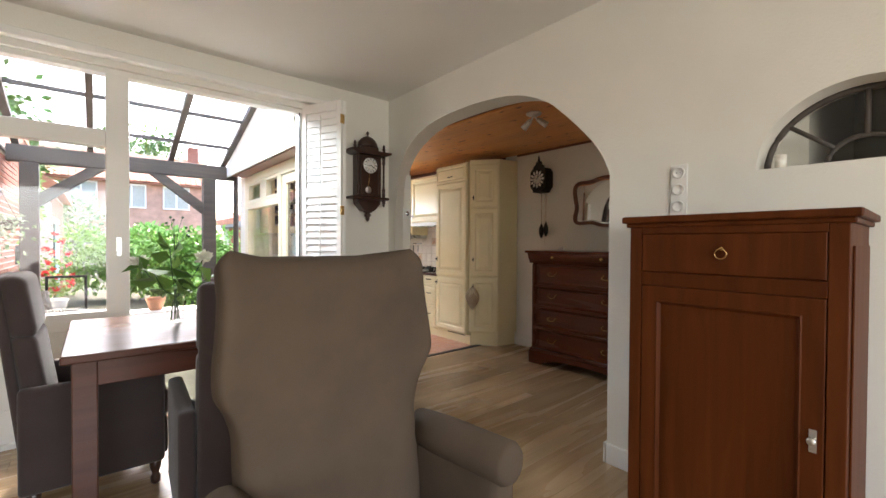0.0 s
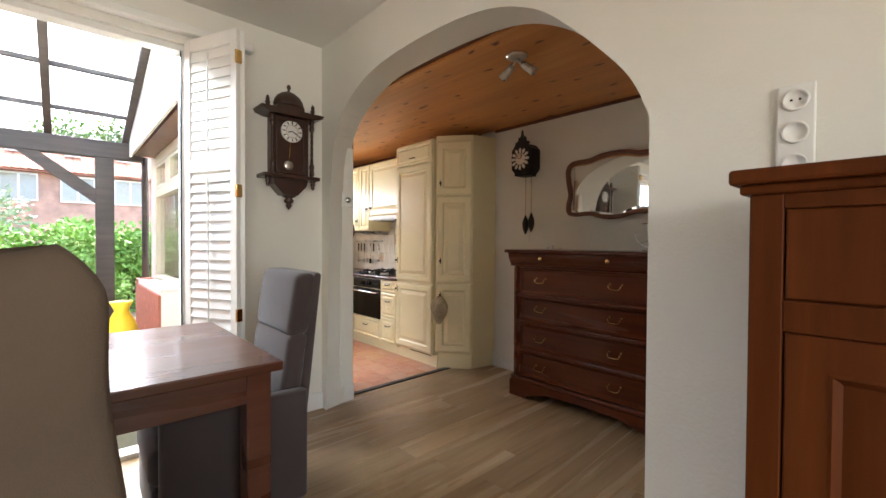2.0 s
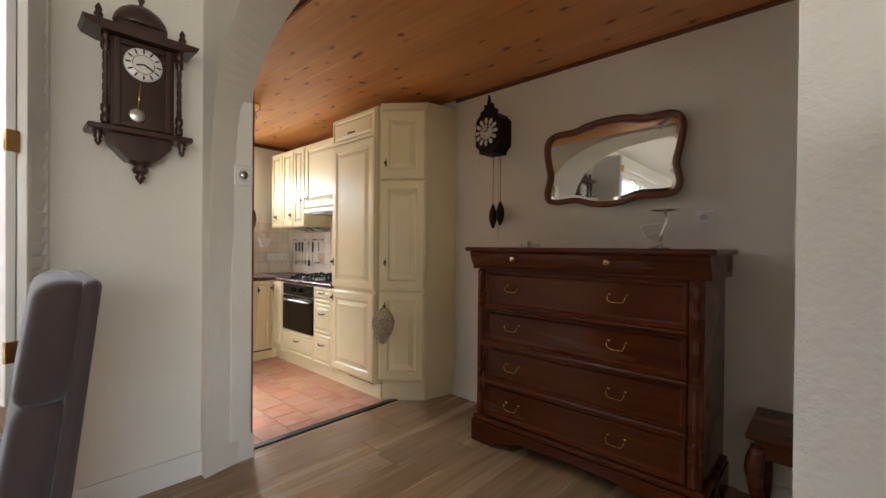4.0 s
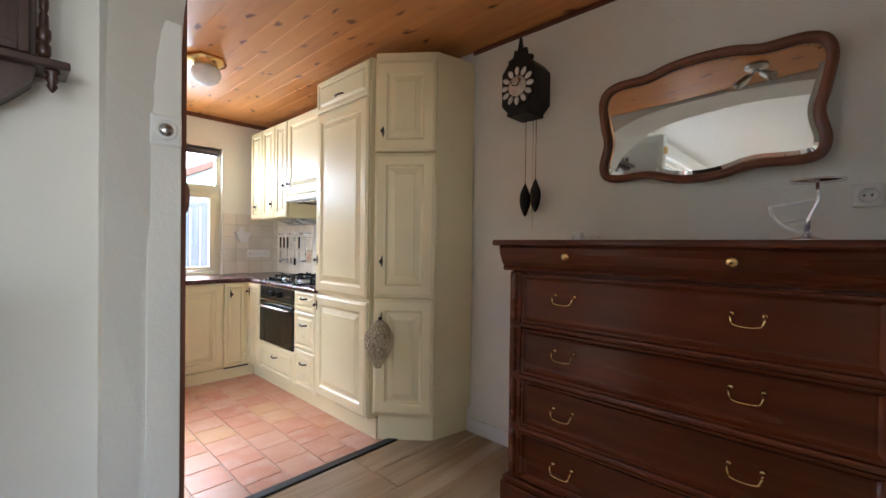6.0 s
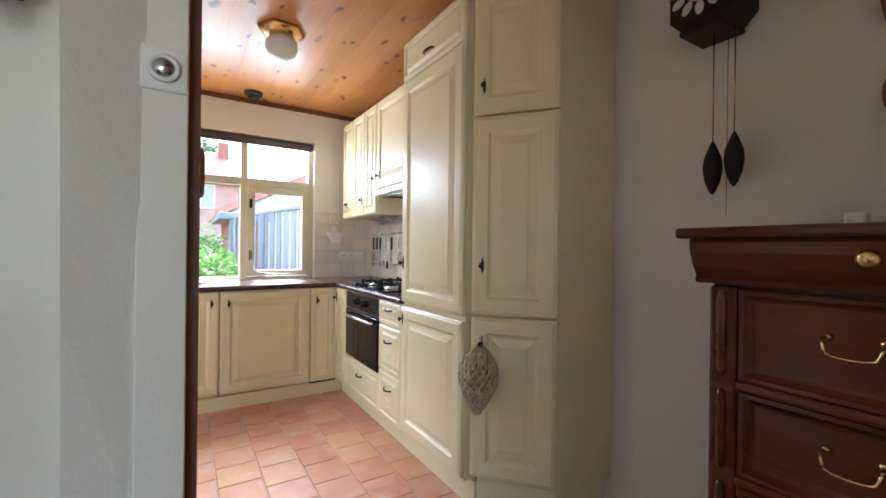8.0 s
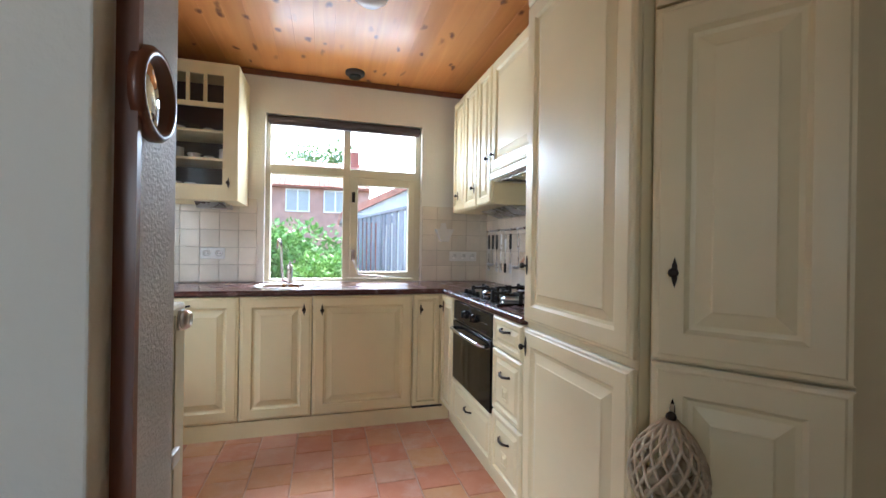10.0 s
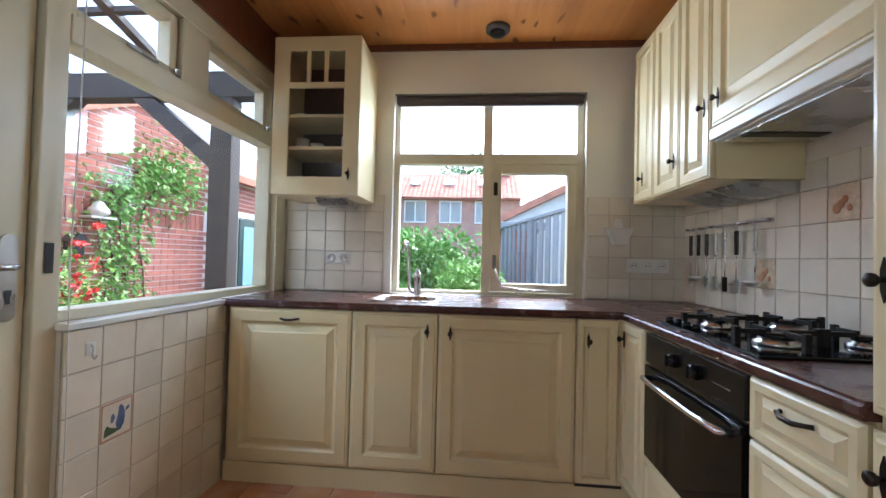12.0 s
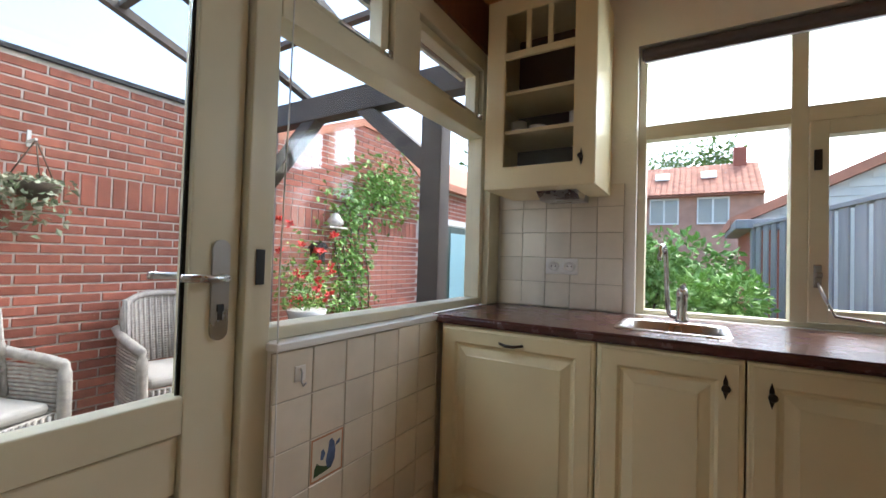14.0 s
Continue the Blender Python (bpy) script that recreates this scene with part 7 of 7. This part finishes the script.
def house(x0, x1, y, label, spots=None):
    h = thing("terraced_house", ((x0 + x1) / 2, y, -0.12), label, "house", "terraced houses")
    part("wall", boxes((x0, y, -0.12, x1, y + 8, 4.45)), M['housebrick'], h)
    q = bmesh.new()
    rows = 10
    for r in range(rows):
        f0, f1 = r / rows, (r + 1) / rows
        n_t = int((x1 - x0) / 0.24)
        for i in range(n_t):
            xa = x0 + (x1 - x0) * i / n_t
            xb = xa + (x1 - x0) / n_t
            y0_, y1_ = y - 0.4 + 2.6 * f0, y - 0.4 + 2.6 * f1
            z0_, z1_ = 4.3 + 1.75 * f0, 4.3 + 1.75 * f1
            bump_ = 0.05
            vs = [q.verts.new(p) for p in ((xa, y0_, z0_), (xa + 0.07, y0_, z0_ + bump_), (xb, y0_, z0_), (xb, y1_, z1_), (xa + 0.07, y1_, z1_ + bump_ - 0.03), (xa, y1_, z1_))]
            q.faces.new((vs[0], vs[1], vs[4], vs[5]))
            q.faces.new((vs[1], vs[2], vs[3], vs[4]))
    part("roof_tiles", q, M['roof'], h)["kind"] = "stuff"
    part("roof_deck", prism(bmesh.new(), [(y - 0.4, 4.22), (y + 2.2, 6.0), (y + 6, 4.3), (y + 6, 4.2)], 0, x0, x1), M['roof'], h)
    n_w = max(1, int((x1 - x0) / 2.6))
    for xc in spots or [x0 + (i + 0.5) * (x1 - x0) / n_w for i in range(n_w)]:
        w = part("window", boxes((xc - 0.57, y - 0.03, 3.0, xc + 0.57, y - 0.001, 4.15)), M['cushion'], h, "pale curtained window")
        part("frame", boxes((xc - 0.6, y - 0.09, 2.98, xc - 0.54, y - 0.031, 4.18), (xc + 0.54, y - 0.09, 2.98, xc + 0.6, y - 0.031, 4.18), (xc - 0.54, y - 0.09, 2.98, xc + 0.54, y - 0.031, 3.05), (xc - 0.54, y - 0.09, 4.1, xc + 0.54, y - 0.031, 4.18), (xc - 0.04, y - 0.09, 3.05, xc + 0.04, y - 0.031, 4.1)), M['white'], w)
        for s in (-0.29, 0.29):
            part("pane", boxes((xc + s - 0.25, y - 0.06, 3.05, xc + s + 0.25, y - 0.05, 4.1)), M['glass'], w)
        part("skylight", prism(bmesh.new(), [(y + 0.75, 5.16), (y + 1.35, 5.56), (y + 1.33, 5.62), (y + 0.73, 5.22)], 0, xc - 0.45, xc + 0.15), M['ceramic'], h, "white skylight")
    return h


house(-9.0, -3.0, 26, "red brick terraced house with red tiled roof")
hh = house(-2.95, 5.3, 26, "red brick terraced house with skylights and a chimney", (-2.2, -0.3, 1.6, 3.5))
part("chimney", boxes((4.35, 27.9, 5.5, 4.85, 28.4, 6.75), bev=0.02), M['brickfar'], hh)
house(-30.0, -9.05, 27, "long red brick terraced house with red tiled roof")


def bush(at, rx, ry, rz, n, size, mat, label, seed):
    rnd = random.Random(seed)
    s = thing("bush", (at[0], at[1], -0.12), label, "bush", "garden bushes")
    clumps = [(Vector((at[0] + rnd.uniform(-1, 1) * rx * 0.6, at[1] + rnd.uniform(-1, 1) * ry * 0.6, at[2] + rnd.uniform(-0.7, 0.8) * rz * 0.6)), rnd.uniform(0.35, 0.6)) for _ in range(12)]
    def spot_():
        c, k_ = rnd.choice(clumps)
        d = Vector((rnd.gauss(0, 1), rnd.gauss(0, 1), rnd.gauss(0, 1))).normalized()
        p = c + Vector((d.x * rx, d.y * ry, d.z * rz)) * k_ * rnd.uniform(0.5, 1.0)
        p.z = max(p.z, -0.1)
        return p, d
    part("crown", leaves(bmesh.new(), n, spot_, size, rnd), mat, s)
    q = bmesh.new()
    for k_ in range(4):
        tube(q, [(at[0] + rnd.uniform(-0.1, 0.1), at[1], -0.12), (at[0] + rnd.uniform(-0.5, 0.5) * rx, at[1] + rnd.uniform(-0.5, 0.5) * ry, at[2])], [0.03, 0.012], 6)
    part("trunk", q, M['bark'], s)
    return s


bush((2.1, 12.2, 0.7), 1.5, 1.0, 1.0, 5200, 0.13, M['leaflight'], "dense green garden hedge bush", 21)
bush((3.0, 9.6, 0.45), 0.55, 0.5, 0.7, 2600, 0.09, M['leaflight'], "light green leafy bush beside the fence", 22)
bush((0.6, 13.2, 0.9), 1.3, 1.0, 1.2, 4200, 0.13, M['leaflight'], "green garden shrub by the path", 23)
bush((-0.6, 14.5, 1.3), 1.2, 1.0, 1.5, 4200, 0.14, M['leafpale'], "pale leaved garden shrub", 24)
bush((1.6, 10.8, 0.3), 0.6, 0.5, 0.5, 1800, 0.09, M['leaflight'], "low green garden plant", 25)
bush((4.3, 17.0, 0.6), 1.2, 0.8, 1.0, 2600, 0.13, M['leaf'], "green bush behind the fence", 26)


def tree(at, h, r, n, seed, label):
    rnd = random.Random(seed)
    t = thing("tree", (at[0], at[1], -0.12), label, "tree", "trees beyond the garden")
    part("trunk", tube(bmesh.new(), [(at[0], at[1], -0.12), (at[0] + 0.1, at[1], h * 0.45), (at[0], at[1] + 0.1, h * 0.8)], [0.2, 0.14, 0.06], 8), M['bark'], t)
    cl_ = []
    for k_ in range(9):
        a_ = rnd.uniform(0, 6.28)
        e_ = Vector((at[0] + r * 0.7 * math.cos(a_), at[1] + r * 0.7 * math.sin(a_), h * rnd.uniform(0.55, 0.98)))
        part("limb", tube(bmesh.new(), [(at[0], at[1], h * 0.45), tuple((Vector((at[0], at[1], h * 0.6)) + e_) / 2), tuple(e_)], [0.08, 0.05, 0.02], 6), M['bark'], t)
        cl_.append(e_)
    def spot_():
        d = Vector((rnd.gauss(0, 1), rnd.gauss(0, 1), rnd.gauss(0, 0.8)))
        return rnd.choice(cl_) + d * r * 0.25, d
    part("crown", leaves(bmesh.new(), n, spot_, 0.3, rnd), M['leaf'], t)


tree((-3.2, 20, 0), 7.0, 1.8, 2600, 31, "leafy green garden tree")
tree((2.4, 40, 0), 9.8, 2.4, 3200, 32, "green tree behind the houses")

# ---- pieces of floors and walls ----
plank = {}
rnd = random.Random(2)
PW, PL = 0.19, 1.28
j = 0
y = 3.83 - PW / 2
while y > -3.0:
    x = -3.0 - rnd.uniform(0, 1.1)
    while x < 4.37:
        xa, xb = max(x, -2.9), min(x + PL, 4.36)
        if y < 0.4:
            xb = min(xb, 2.52)
        if xb - xa > 0.05:
            key = round(xb - xa, 2)
            if key not in plank:
                plank[key] = block_mesh("plank_mesh", key - 0.0008, PW - 0.0008, 0.016, 0.0008, M['oak'])
            piece("plank", plank[key], floor, ((xa + xb) / 2, y, -0.008))
        x += PL
    y -= PW
    j += 1
TS = 0.2
tmesh = block_mesh("floor_tile_mesh", TS - 0.006, TS - 0.005, 0.012, 0.003, M['terracotta'])
thalf = block_mesh("cut_floor_tile_mesh", TS - 0.006, TS / 2 - 0.005, 0.012, 0.003, M['terracotta'])
for i in range(15):
    for j in range(13):
        x, y = 1.90 + TS * (i + 0.5), 3.79 + TS * (j + (1.0 if i % 2 else 0.5))
        if i % 2 == 0 and j == 0 and x < 4.0:
            piece("tile", thalf, tiles_floor, (x, 3.94, -0.004))
        elif x < 4.0 and 3.9 < y < 6.0:
            piece("tile", tmesh, tiles_floor, (x, y, -0.004))
WTL = 0.1255
def tiled(name, way, o, nu, nv, label, skip=(), WTL=0.1255):
    """A field of glazed wall tiles on a grout bed; o: lower corner on the wall."""
    u, v, n = axes(way)
    t = thing(name, o, label, "tiles", kind="structure")
    m = basis(o, u, v, n)
    q = boxes((0, 0, 0, nu * WTL, nv * WTL, 0.005))
    q.transform(m)
    part("grout", q, M['grout'], t)
    me = block_mesh("wall_tile_mesh", WTL - 0.003, WTL - 0.003, 0.007, 0.0015, M['tile'])
    lm = basis((0, 0, 0), u, v, n)
    for i in range(int(nu + 0.999)):
        for k in range(int(nv + 0.999)):
            if (i, k) in skip:
                continue
            w_, h_ = min(1, nu - i), min(1, nv - k)
            s_ = Matrix.Diagonal((w_, h_, 1, 1))
            piece("tile", me, t, lm @ Matrix.Translation(((i + w_ / 2) * WTL, (k + h_ / 2) * WTL, 0.006)) @ s_)
    return t, m


HT = 0.132
hw, hm = tiled("wall_tiles_1", (1, 0), (1.9155, 4.962, 0.853 - 7 * HT), 6.1, 7, "white glazed tiles on the low wall", {(1, 4)}, HT)
q = boxes((HT + 0.002, 4 * HT + 0.002, 0.003, 2 * HT - 0.002, 5 * HT - 0.002, 0.0095), bev=0.0015)
q.transform(hm)
pt = part("picture_tile", q, M['tile'], hw, "white tile with a blue bird picture")


def glaze(name, pts, mat, h):
    """A shape painted on the picture tile, in shares of the tile."""
    q = prism(bmesh.new(), [((1 + a) * HT, (4 + b) * HT) for a, b in pts], 2, 0.0096, h)
    q.transform(hm)
    part(name, q, M[mat], pt)


for a, b, c, d in ((0.03, 0.03, 0.97, 0.07), (0.03, 0.93, 0.97, 0.97), (0.03, 0.07, 0.07, 0.93), (0.93, 0.07, 0.97, 0.93)):
    glaze("border", [(a, b), (c, b), (c, d), (a, d)], 'clay', 0.0099)
glaze("bird_body", [(0.5, 0.22), (0.62, 0.2), (0.72, 0.34), (0.74, 0.55), (0.7, 0.74), (0.62, 0.84), (0.55, 0.8), (0.52, 0.6), (0.46, 0.4)], 'blue', 0.0101)
glaze("bird_tail", [(0.72, 0.62), (0.86, 0.66), (0.88, 0.76), (0.78, 0.72)], 'blue', 0.0101)
glaze("bird_wing", [(0.3, 0.46), (0.38, 0.44), (0.44, 0.56), (0.38, 0.68), (0.32, 0.64)], 'blue', 0.0101)
glaze("branch", [(0.12, 0.14), (0.4, 0.16), (0.66, 0.2), (0.5, 0.26), (0.3, 0.34), (0.2, 0.42), (0.14, 0.32)], 'leafdark', 0.0101)
tiled("wall_tiles_2", (0, -1), (1.935, 6.3785, 0.882), 4.95, 4.85, "white glazed tiles between worktop and cabinet")
tiled("wall_tiles_3", (0, -1), (3.80, 6.3785, 0.882), 4.5, 4.85, "white glazed tiles beside the window")
et, em = tiled("wall_tiles_4", (-1, 0), (4.3685, 6.37, 0.882), 14.2, 4.85, "white glazed tiles behind the hob", {(5, 1), (8, 3)})
for (i, k) in ((5, 1), (8, 3)):
    q = boxes((i * WTL + 0.002, k * WTL + 0.002, 0.003, (i + 1) * WTL - 0.002, (k + 1) * WTL - 0.002, 0.0095), bev=0.0015)
    q.transform(em)
    pt = part("picture_tile", q, M['pictile'], et, "beige tile with a fruit picture")
    for c in range(4):
        q = lathe(bmesh.new(), [(0.018 - 0.002 * c, 0.0096), (0.015 - 0.002 * c, 0.0103)], ((i + 0.3 + 0.13 * c) * WTL, (k + 0.35 + 0.12 * (c % 3)) * WTL, 0), 8)
        q.transform(em)
        part("fruit_shape", q, M['clay'], pt)
